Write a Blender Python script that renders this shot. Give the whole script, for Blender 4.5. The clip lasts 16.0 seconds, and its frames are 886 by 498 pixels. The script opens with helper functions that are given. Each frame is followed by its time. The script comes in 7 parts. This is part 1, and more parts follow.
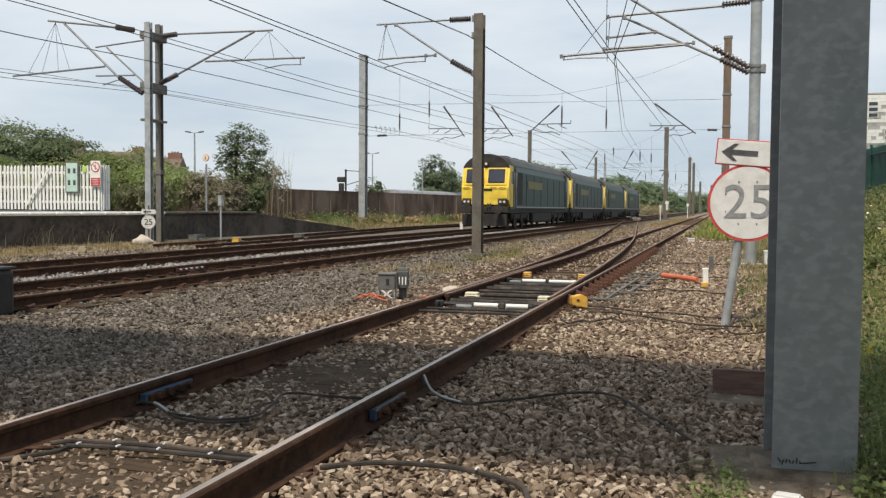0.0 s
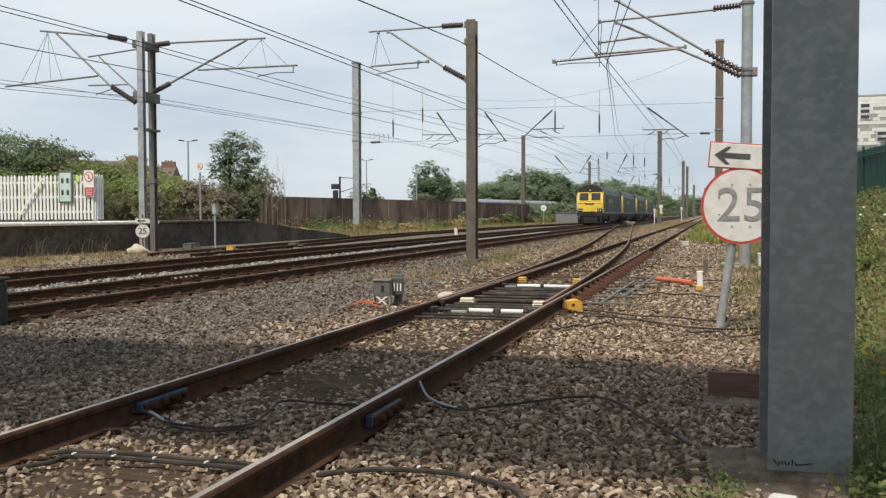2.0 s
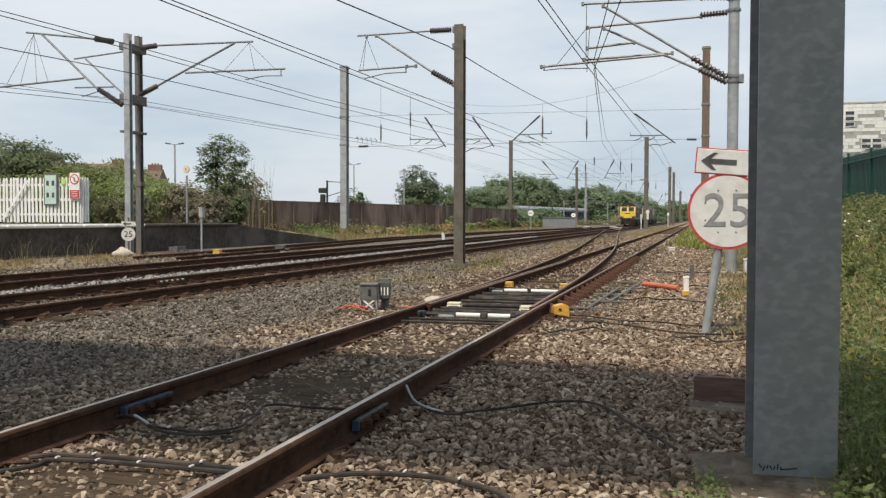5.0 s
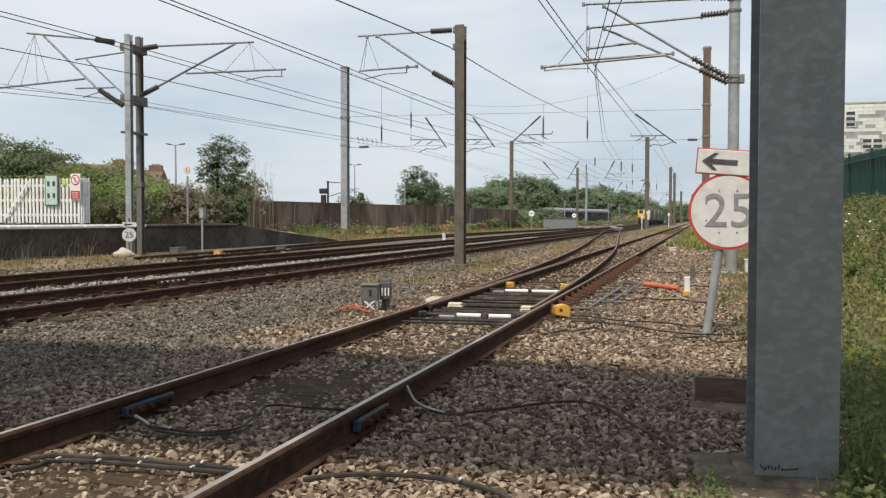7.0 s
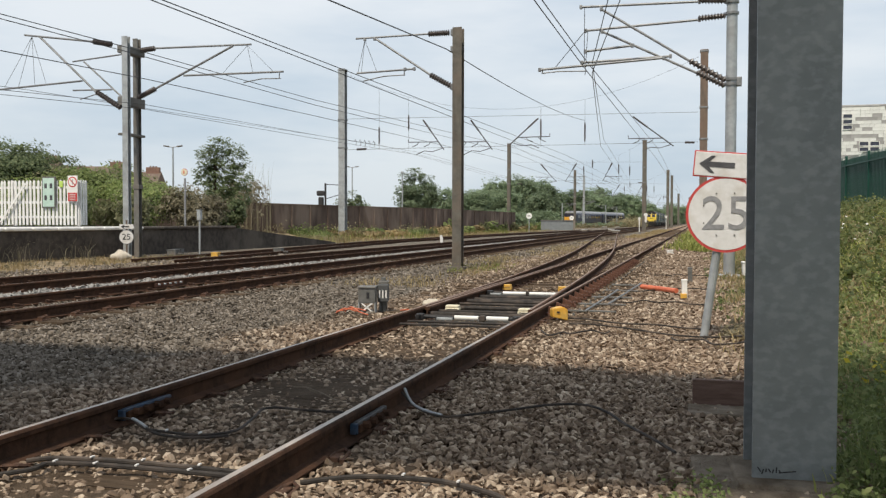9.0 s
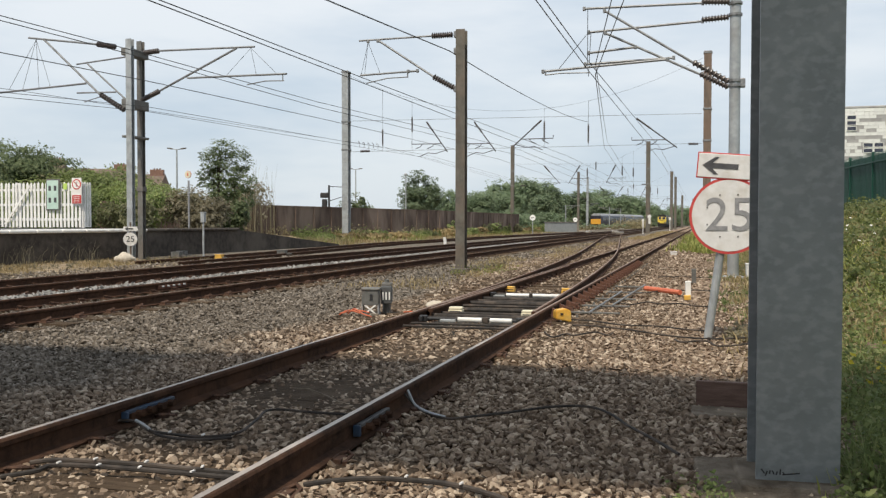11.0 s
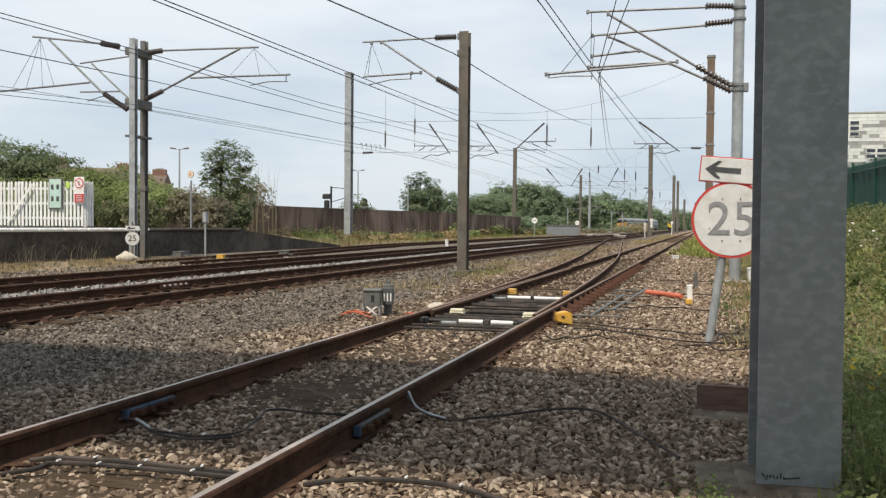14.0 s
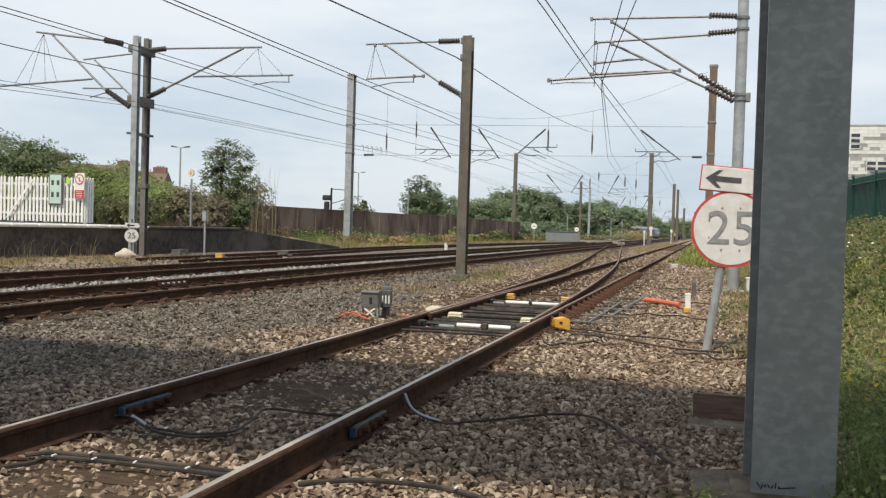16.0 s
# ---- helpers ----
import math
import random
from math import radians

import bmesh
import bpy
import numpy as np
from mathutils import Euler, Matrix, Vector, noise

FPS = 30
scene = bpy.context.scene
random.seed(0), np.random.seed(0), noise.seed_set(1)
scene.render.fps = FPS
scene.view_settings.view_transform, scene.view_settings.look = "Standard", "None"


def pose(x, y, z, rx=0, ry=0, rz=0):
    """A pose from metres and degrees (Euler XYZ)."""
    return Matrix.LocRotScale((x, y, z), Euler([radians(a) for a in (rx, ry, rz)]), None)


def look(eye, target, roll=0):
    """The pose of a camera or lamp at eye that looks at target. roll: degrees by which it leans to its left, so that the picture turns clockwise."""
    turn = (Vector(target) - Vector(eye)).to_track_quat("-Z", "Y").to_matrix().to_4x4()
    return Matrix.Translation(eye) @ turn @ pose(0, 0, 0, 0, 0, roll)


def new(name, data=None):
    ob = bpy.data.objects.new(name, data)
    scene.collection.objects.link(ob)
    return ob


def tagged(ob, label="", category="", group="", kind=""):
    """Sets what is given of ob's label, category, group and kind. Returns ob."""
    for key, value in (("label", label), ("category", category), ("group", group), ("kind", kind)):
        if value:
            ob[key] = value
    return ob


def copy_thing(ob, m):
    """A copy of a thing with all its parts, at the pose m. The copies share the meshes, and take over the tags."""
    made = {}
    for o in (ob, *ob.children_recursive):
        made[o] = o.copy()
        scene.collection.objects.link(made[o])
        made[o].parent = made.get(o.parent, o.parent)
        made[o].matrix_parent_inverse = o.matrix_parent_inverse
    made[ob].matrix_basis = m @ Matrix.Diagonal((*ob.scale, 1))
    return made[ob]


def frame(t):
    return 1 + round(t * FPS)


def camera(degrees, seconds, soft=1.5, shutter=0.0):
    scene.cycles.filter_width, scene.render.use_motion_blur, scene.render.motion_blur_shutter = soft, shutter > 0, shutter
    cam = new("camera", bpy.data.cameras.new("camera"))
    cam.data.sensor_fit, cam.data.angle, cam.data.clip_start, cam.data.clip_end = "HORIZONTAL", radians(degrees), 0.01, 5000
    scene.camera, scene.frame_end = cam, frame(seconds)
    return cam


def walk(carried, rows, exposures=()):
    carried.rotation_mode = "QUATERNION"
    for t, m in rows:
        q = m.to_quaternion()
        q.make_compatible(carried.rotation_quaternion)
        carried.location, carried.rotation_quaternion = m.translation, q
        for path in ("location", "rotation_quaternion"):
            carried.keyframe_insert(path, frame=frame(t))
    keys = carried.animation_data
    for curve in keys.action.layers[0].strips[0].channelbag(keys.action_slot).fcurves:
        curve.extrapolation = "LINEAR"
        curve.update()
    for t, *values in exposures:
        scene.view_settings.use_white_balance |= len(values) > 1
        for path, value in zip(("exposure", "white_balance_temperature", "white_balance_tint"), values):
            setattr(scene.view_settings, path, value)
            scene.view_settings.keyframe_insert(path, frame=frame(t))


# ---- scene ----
import itertools

CAMERA_ROWS = [
    (0, 16.930, 2.579, 0.443, -0.002, -0.000, 1.275),
    (0.5, 16.871, 2.464, -0.123, 0.003, -0.004, 1.276),
    (1, 16.788, 2.205, -0.280, 0.002, -0.005, 1.276),
    (1.5, 16.720, 2.222, -0.213, 0.000, -0.006, 1.274),
    (2, 16.604, 2.201, -0.158, 0.003, -0.005, 1.275),
    (2.5, 16.466, 2.053, -0.143, 0.001, -0.007, 1.272),
    (3, 16.436, 2.005, -0.252, 0.001, -0.002, 1.273),
    (3.5, 16.170, 2.079, -0.196, 0.001, -0.002, 1.272),
    (4, 15.965, 1.825, -0.071, 0.002, -0.003, 1.271),
    (6.5, 15.703, 2.030, 0.249, 0.000, 0.001, 1.270),
    (7, 15.840, 1.880, 0.090, -0.000, 0.000, 1.270),
    (7.5, 15.943, 1.765, -0.014, 0.000, 0.004, 1.269),
    (8, 15.917, 1.727, -0.039, -0.001, -0.001, 1.270),
    (8.5, 15.894, 1.704, 0.004, -0.001, -0.002, 1.270),
    (9, 15.683, 1.732, 0.134, -0.001, 0.001, 1.271),
    (11.5, 15.995, 1.554, 0.126, 0.003, 0.004, 1.269),
    (12, 15.903, 1.514, 0.455, -0.001, 0.005, 1.267),
    (12.5, 15.914, 1.467, 0.480, 0.000, 0.005, 1.267),
    (13, 15.933, 1.494, 0.463, -0.001, 0.000, 1.267),
    (13.5, 15.923, 1.509, 0.526, 0.000, 0.004, 1.266),
    (14, 16.017, 1.479, 0.552, 0.001, 0.004, 1.265),
    (14.5, 15.939, 1.520, 0.755, -0.002, 0.002, 1.265),
    (15, 15.871, 1.579, 1.197, 0.002, 0.001, 1.263),
    (15.5, 15.751, 1.464, 1.688, -0.001, 0.001, 1.263),
    (16, 15.958, 1.238, 1.737, -0.001, -0.002, 1.260),
]
EXPOSURES = [(0.0, 0.0), (4.0, -0.04), (8.0, -0.02), (12.0, 0.04), (16.0, 0.06)]
cam = camera(52.2, 16.0, soft=1.3)


def held(yaw, pitch, roll, x, y, z):
    """A hand-held camera: degrees turned left of +y, tilted down, leaned left."""
    return pose(x, y, z, 90 - pitch, 0, yaw) @ pose(0, 0, 0, 0, 0, roll)


walk(cam, [(r[0], held(*r[1:])) for r in CAMERA_ROWS], exposures=EXPOSURES)

# ---- sky and sun: bright thin overcast, weak high sun from behind the camera ----
SUN_EL, SUN_AZ = 58.0, 186.0
world = bpy.data.worlds.new("sky")
scene.world = world
world.use_nodes = True
wn, wl = world.node_tree.nodes, world.node_tree.links
wn.clear()
w_out = wn.new("ShaderNodeOutputWorld")
w_bg = wn.new("ShaderNodeBackground")
w_sky = wn.new("ShaderNodeTexSky")
w_sky.sky_type, w_sky.sun_disc = "NISHITA", False
w_sky.sun_elevation, w_sky.sun_rotation = radians(SUN_EL), radians(SUN_AZ)
w_sky.dust_density, w_sky.air_density = 2.5, 1.0
w_dim = wn.new("ShaderNodeVectorMath")
w_dim.operation = "SCALE"
w_dim.inputs["Scale"].default_value = 0.09
wl.new(w_sky.outputs[0], w_dim.inputs[0])
w_tc = wn.new("ShaderNodeTexCoord")
w_map = wn.new("ShaderNodeMapping")
w_map.inputs["Scale"].default_value = (1.0, 1.0, 4.0)
wl.new(w_tc.outputs["Generated"], w_map.inputs["Vector"])
w_noise = wn.new("ShaderNodeTexNoise")
w_noise.inputs["Scale"].default_value, w_noise.inputs["Detail"].default_value = 2.6, 5.0
w_noise.inputs["Roughness"].default_value = 0.55
wl.new(w_map.outputs[0], w_noise.inputs["Vector"])
w_ramp = wn.new("ShaderNodeValToRGB")
w_ramp.color_ramp.elements[0].position, w_ramp.color_ramp.elements[0].color = 0.34, (0.66, 0.755, 0.855, 1)
w_ramp.color_ramp.elements[1].position, w_ramp.color_ramp.elements[1].color = 0.62, (0.91, 0.95, 0.99, 1)
wl.new(w_noise.outputs[0], w_ramp.inputs[0])
w_mix = wn.new("ShaderNodeMix")
w_mix.data_type = "RGBA"
w_mix.inputs[0].default_value = 0.86
w_sep = wn.new("ShaderNodeSeparateXYZ")
wl.new(w_tc.outputs["Generated"], w_sep.inputs[0])
w_high = wn.new("ShaderNodeValToRGB")
w_high.color_ramp.elements[0].position, w_high.color_ramp.elements[0].color = 0.02, (0.86, 0.90, 0.918, 1)
w_high.color_ramp.elements[1].position, w_high.color_ramp.elements[1].color = 0.30, (1.03, 1.03, 1.03, 1)
w_zenith = w_high.color_ramp.elements.new(1.0)
w_zenith.color = (0.56, 0.60, 0.66, 1)
wl.new(w_sep.outputs["Z"], w_high.inputs[0])
w_layer = wn.new("ShaderNodeMix")
w_layer.data_type, w_layer.blend_type = "RGBA", "MULTIPLY"
w_layer.inputs[0].default_value = 1.0
wl.new(w_ramp.outputs[0], w_layer.inputs[6])
wl.new(w_high.outputs[0], w_layer.inputs[7])
wl.new(w_dim.outputs[0], w_mix.inputs[6])
wl.new(w_layer.outputs[2], w_mix.inputs[7])
wl.new(w_mix.outputs[2], w_bg.inputs[0])
w_bg.inputs[1].default_value = 1.0
wl.new(w_bg.outputs[0], w_out.inputs[0])

sun_data = bpy.data.lights.new("sun", "SUN")
sun_data.energy, sun_data.angle, sun_data.color = 3.95, radians(3.0), (1.0, 0.91, 0.77)
sun = new("sun", sun_data)
sun_dir = Vector((math.sin(radians(SUN_AZ)) * math.cos(radians(SUN_EL)), math.cos(radians(SUN_AZ)) * math.cos(radians(SUN_EL)), math.sin(radians(SUN_EL))))
sun.matrix_world = look(sun_dir * 60, (0, 0, 0))


# ---- materials ----
def surf(name, c1, c2, scale=8.0, rough=0.8, metal=0.0, bump=0.2, fine=60.0, c3=None, c3_scale=1.2, c3_amount=0.5, vary=0.0, island=0.0, dist=0.01, stretch=(1, 1, 1), spec=0.4):
    """Two colours by fine noise, a third in large stains, varied per object or per island, with fine relief."""
    m = bpy.data.materials.new(name)
    m.use_nodes = True
    n, l = m.node_tree.nodes, m.node_tree.links
    b = n["Principled BSDF"]
    tc = n.new("ShaderNodeTexCoord")
    mp = n.new("ShaderNodeMapping")
    mp.inputs["Scale"].default_value = stretch
    l.new(tc.outputs["Object"], mp.inputs["Vector"])
    nz = n.new("ShaderNodeTexNoise")
    nz.inputs["Scale"].default_value, nz.inputs["Detail"].default_value, nz.inputs["Roughness"].default_value = scale, 8.0, 0.65
    l.new(mp.outputs[0], nz.inputs["Vector"])
    rp = n.new("ShaderNodeValToRGB")
    rp.color_ramp.elements[0].position, rp.color_ramp.elements[0].color = 0.35, (*c1, 1)
    rp.color_ramp.elements[1].position, rp.color_ramp.elements[1].color = 0.65, (*c2, 1)
    l.new(nz.outputs[0], rp.inputs[0])
    colour = rp.outputs[0]
    if c3:
        n3 = n.new("ShaderNodeTexNoise")
        n3.inputs["Scale"].default_value, n3.inputs["Detail"].default_value = c3_scale, 5.0
        l.new(mp.outputs[0], n3.inputs["Vector"])
        r3 = n.new("ShaderNodeMapRange")
        r3.inputs["From Min"].default_value, r3.inputs["From Max"].default_value = 0.48, 0.62
        r3.inputs["To Max"].default_value = c3_amount
        l.new(n3.outputs[0], r3.inputs["Value"])
        mx = n.new("ShaderNodeMix")
        mx.data_type = "RGBA"
        l.new(r3.outputs[0], mx.inputs[0])
        l.new(colour, mx.inputs[6])
        mx.inputs[7].default_value = (*c3, 1)
        colour = mx.outputs[2]
    if vary or island:
        src = n.new("ShaderNodeNewGeometry").outputs["Random Per Island"] if island else n.new("ShaderNodeObjectInfo").outputs["Random"]
        rv = n.new("ShaderNodeMapRange")
        k = island or vary
        rv.inputs["To Min"].default_value, rv.inputs["To Max"].default_value = 1 - k, 1 + k
        l.new(src, rv.inputs["Value"])
        hs = n.new("ShaderNodeHueSaturation")
        l.new(rv.outputs[0], hs.inputs["Value"])
        l.new(colour, hs.inputs["Color"])
        colour = hs.outputs[0]
    l.new(colour, b.inputs["Base Color"])
    nf = n.new("ShaderNodeTexNoise")
    nf.inputs["Scale"].default_value, nf.inputs["Detail"].default_value = fine, 4.0
    l.new(mp.outputs[0], nf.inputs["Vector"])
    if bump:
        bp = n.new("ShaderNodeBump")
        bp.inputs["Strength"].default_value, bp.inputs["Distance"].default_value = bump, dist
        l.new(nf.outputs[0], bp.inputs["Height"])
        l.new(bp.outputs[0], b.inputs["Normal"])
    rr = n.new("ShaderNodeMapRange")
    rr.inputs["To Min"].default_value, rr.inputs["To Max"].default_value = max(0.03, rough - 0.12), min(1.0, rough + 0.12)
    l.new(nf.outputs[0], rr.inputs["Value"])
    l.new(rr.outputs[0], b.inputs["Roughness"])
    b.inputs["Metallic"].default_value = metal
    b.inputs["Specular IOR Level"].default_value = spec
    return m


def stone_material(name, greys, browns, border=None):
    """Ballast: each stone its own grey, tan or brown; the mix of kinds drifts across the ground."""
    m = bpy.data.materials.new(name)
    m.use_nodes = True
    n, l = m.node_tree.nodes, m.node_tree.links
    b = n["Principled BSDF"]
    geo = n.new("ShaderNodeNewGeometry")
    obi = n.new("ShaderNodeObjectInfo")
    add = n.new("ShaderNodeMath")
    add.operation = "ADD"
    l.new(geo.outputs["Random Per Island"], add.inputs[0])
    l.new(obi.outputs["Random"], add.inputs[1])
    fr = n.new("ShaderNodeMath")
    fr.operation = "FRACT"
    l.new(add.outputs[0], fr.inputs[0])
    ramps = []
    for cols in (greys, browns):
        rp = n.new("ShaderNodeValToRGB")
        rp.color_ramp.interpolation = "LINEAR"
        while len(rp.color_ramp.elements) < len(cols):
            rp.color_ramp.elements.new(0.5)
        for i, c in enumerate(cols):
            rp.color_ramp.elements[i].position = i / (len(cols) - 1)
            rp.color_ramp.elements[i].color = (*c, 1)
        l.new(fr.outputs[0], rp.inputs[0])
        ramps.append(rp)
    sep = n.new("ShaderNodeSeparateXYZ")
    l.new(geo.outputs["Position"], sep.inputs[0])
    nz = n.new("ShaderNodeTexNoise")
    nz.inputs["Scale"].default_value, nz.inputs["Detail"].default_value = 0.9, 3.0
    l.new(geo.outputs["Position"], nz.inputs["Vector"])
    ma = n.new("ShaderNodeMath")
    ma.operation = "MULTIPLY_ADD"
    ma.inputs[1].default_value = 2.2
    l.new(nz.outputs[0], ma.inputs[0])
    yo = n.new("ShaderNodeMapRange")
    yo.inputs["From Min"].default_value, yo.inputs["From Max"].default_value, yo.inputs["To Max"].default_value = 14.0, 26.0, 1.2
    l.new(sep.outputs["Y"], yo.inputs["Value"])
    xy = n.new("ShaderNodeMath")
    xy.operation = "ADD"
    l.new(sep.outputs["X"], xy.inputs[0])
    l.new(yo.outputs[0], xy.inputs[1])
    l.new(xy.outputs[0], ma.inputs[2])
    mr = n.new("ShaderNodeMapRange")
    mr.inputs["From Min"].default_value, mr.inputs["From Max"].default_value = border - 0.5 + 1.1, border + 0.5 + 1.1
    l.new(ma.outputs[0], mr.inputs["Value"])
    mx = n.new("ShaderNodeMix")
    mx.data_type = "RGBA"
    l.new(mr.outputs[0], mx.inputs[0])
    l.new(ramps[0].outputs[0], mx.inputs[6])
    l.new(ramps[1].outputs[0], mx.inputs[7])
    dirt = n.new("ShaderNodeTexNoise")
    dirt.inputs["Scale"].default_value, dirt.inputs["Detail"].default_value = 45.0, 5.0
    l.new(geo.outputs["Position"], dirt.inputs["Vector"])
    dm = n.new("ShaderNodeMapRange")
    dm.inputs["To Min"].default_value, dm.inputs["To Max"].default_value = 0.6, 1.35
    l.new(dirt.outputs[0], dm.inputs["Value"])
    sc = n.new("ShaderNodeVectorMath")
    sc.operation = "SCALE"
    l.new(mx.outputs[2], sc.inputs[0])
    l.new(dm.outputs[0], sc.inputs["Scale"])
    l.new(sc.outputs[0], b.inputs["Base Color"])
    b.inputs["Roughness"].default_value = 0.88
    b.inputs["Specular IOR Level"].default_value = 0.3
    bp = n.new("ShaderNodeBump")
    bp.inputs["Strength"].default_value, bp.inputs["Distance"].default_value = 0.5, 0.004
    l.new(dirt.outputs[0], bp.inputs["Height"])
    l.new(bp.outputs[0], b.inputs["Normal"])
    return m


def ground_material():
    """Fouled ballast near the tracks, grass and dry litter beside them."""
    m = bpy.data.materials.new("ground")
    m.use_nodes = True
    n, l = m.node_tree.nodes, m.node_tree.links
    b = n["Principled BSDF"]
    geo = n.new("ShaderNodeNewGeometry")
    sep = n.new("ShaderNodeSeparateXYZ")
    l.new(geo.outputs["Position"], sep.inputs[0])
    vo = n.new("ShaderNodeTexVoronoi")
    vo.inputs["Scale"].default_value = 17.0
    l.new(geo.outputs["Position"], vo.inputs["Vector"])
    sepc = n.new("ShaderNodeSeparateColor")
    l.new(vo.outputs["Color"], sepc.inputs[0])

    def ramp(src, stops):
        rp = n.new("ShaderNodeValToRGB")
        while len(rp.color_ramp.elements) < len(stops):
            rp.color_ramp.elements.new(0.5)
        for i, (p, c) in enumerate(stops):
            rp.color_ramp.elements[i].position, rp.color_ramp.elements[i].color = p, (*c, 1)
        l.new(src, rp.inputs[0])
        return rp.outputs[0]

    def noise_tex(scale, detail=5.0):
        t = n.new("ShaderNodeTexNoise")
        t.inputs["Scale"].default_value, t.inputs["Detail"].default_value = scale, detail
        l.new(geo.outputs["Position"], t.inputs["Vector"])
        return t.outputs[0]

    yo = n.new("ShaderNodeMapRange")
    yo.inputs["From Min"].default_value, yo.inputs["From Max"].default_value, yo.inputs["To Max"].default_value = 14.0, 26.0, 1.2
    l.new(sep.outputs["Y"], yo.inputs["Value"])
    xy = n.new("ShaderNodeMath")
    xy.operation = "ADD"
    l.new(sep.outputs["X"], xy.inputs[0])
    l.new(yo.outputs[0], xy.inputs[1])

    def edge(lo, hi, wobble, size, across=None):
        ma = n.new("ShaderNodeMath")
        ma.operation = "MULTIPLY_ADD"
        ma.inputs[1].default_value = wobble
        l.new(noise_tex(size), ma.inputs[0])
        l.new(across or sep.outputs["X"], ma.inputs[2])
        mr = n.new("ShaderNodeMapRange")
        mr.inputs["From Min"].default_value, mr.inputs["From Max"].default_value = lo + wobble / 2, hi + wobble / 2
        l.new(ma.outputs[0], mr.inputs["Value"])
        return mr.outputs[0]

    def mix(f, a, c):
        mx = n.new("ShaderNodeMix")
        mx.data_type = "RGBA"
        l.new(f, mx.inputs[0])
        l.new(a, mx.inputs[6])
        l.new(c, mx.inputs[7])
        return mx.outputs[2]

    grey = ramp(sepc.outputs[0], [(0, (0.07, 0.058, 0.045)), (0.5, (0.135, 0.115, 0.092)), (1, (0.23, 0.20, 0.16))])
    tan = ramp(sepc.outputs[0], [(0, (0.13, 0.088, 0.062)), (0.5, (0.25, 0.175, 0.123)), (1, (0.38, 0.29, 0.21))])
    ballast = mix(edge(-5.0, -4.2, 1.6, 0.6, xy.outputs[0]), grey, tan)
    green = ramp(noise_tex(3.0, 8.0), [(0.35, (0.05, 0.075, 0.02)), (0.55, (0.10, 0.13, 0.035)), (0.7, (0.20, 0.18, 0.07))])
    dry = ramp(noise_tex(2.0, 8.0), [(0.3, (0.12, 0.095, 0.05)), (0.5, (0.26, 0.20, 0.13)), (0.7, (0.38, 0.30, 0.21))])
    c = mix(edge(0.4, 1.3, 1.6, 0.8), ballast, green)
    y2 = n.new("ShaderNodeMapRange")
    y2.inputs["From Min"].default_value, y2.inputs["From Max"].default_value, y2.inputs["To Max"].default_value = 25.0, 31.0, 7.2
    l.new(sep.outputs["Y"], y2.inputs["Value"])
    xz = n.new("ShaderNodeMath")
    xz.operation = "ADD"
    l.new(sep.outputs["X"], xz.inputs[0])
    l.new(y2.outputs[0], xz.inputs[1])
    left = edge(-15.2, -14.2, 1.4, 0.5, xz.outputs[0])
    c = mix(left, dry, c)
    l.new(c, b.inputs["Base Color"])
    b.inputs["Roughness"].default_value = 0.95
    b.inputs["Specular IOR Level"].default_value = 0.2
    bp = n.new("ShaderNodeBump")
    bp.inputs["Strength"].default_value, bp.inputs["Distance"].default_value = 0.9, 0.04
    l.new(vo.outputs["Distance"], bp.inputs["Height"])
    l.new(bp.outputs[0], b.inputs["Normal"])
    return m


def leaf_material(name, c1, c2, c3):
    m = bpy.data.materials.new(name)
    m.use_nodes = True
    n, l = m.node_tree.nodes, m.node_tree.links
    b = n["Principled BSDF"]
    geo = n.new("ShaderNodeNewGeometry")
    obi = n.new("ShaderNodeObjectInfo")
    rp = n.new("ShaderNodeValToRGB")
    rp.color_ramp.elements.new(0.5)
    for i, (p, c) in enumerate(((0.0, c1), (0.55, c2), (1.0, c3))):
        rp.color_ramp.elements[i].position, rp.color_ramp.elements[i].color = p, (*c, 1)
    l.new(geo.outputs["Random Per Island"], rp.inputs[0])
    hs = n.new("ShaderNodeHueSaturation")
    mr = n.new("ShaderNodeMapRange")
    mr.inputs["To Min"].default_value, mr.inputs["To Max"].default_value = 0.75, 1.25
    l.new(obi.outputs["Random"], mr.inputs["Value"])
    l.new(mr.outputs[0], hs.inputs["Value"])
    l.new(rp.outputs[0], hs.inputs["Color"])
    l.new(hs.outputs[0], b.inputs["Base Color"])
    b.inputs["Roughness"].default_value = 0.6
    b.inputs["Specular IOR Level"].default_value = 0.3
    tr = n.new("ShaderNodeBsdfTranslucent")
    l.new(hs.outputs[0], tr.inputs[0])
    ms = n.new("ShaderNodeMixShader")
    ms.inputs[0].default_value = 0.45
    l.new(b.outputs[0], ms.inputs[1])
    l.new(tr.outputs[0], ms.inputs[2])
    l.new(ms.outputs[0], n["Material Output"].inputs[0])
    return m


def glow(name, colour, strength):
    m = surf(name, colour, colour, bump=0)
    b = m.node_tree.nodes["Principled BSDF"]
    b.inputs["Emission Color"].default_value, b.inputs["Emission Strength"].default_value = (*colour, 1), strength
    return m


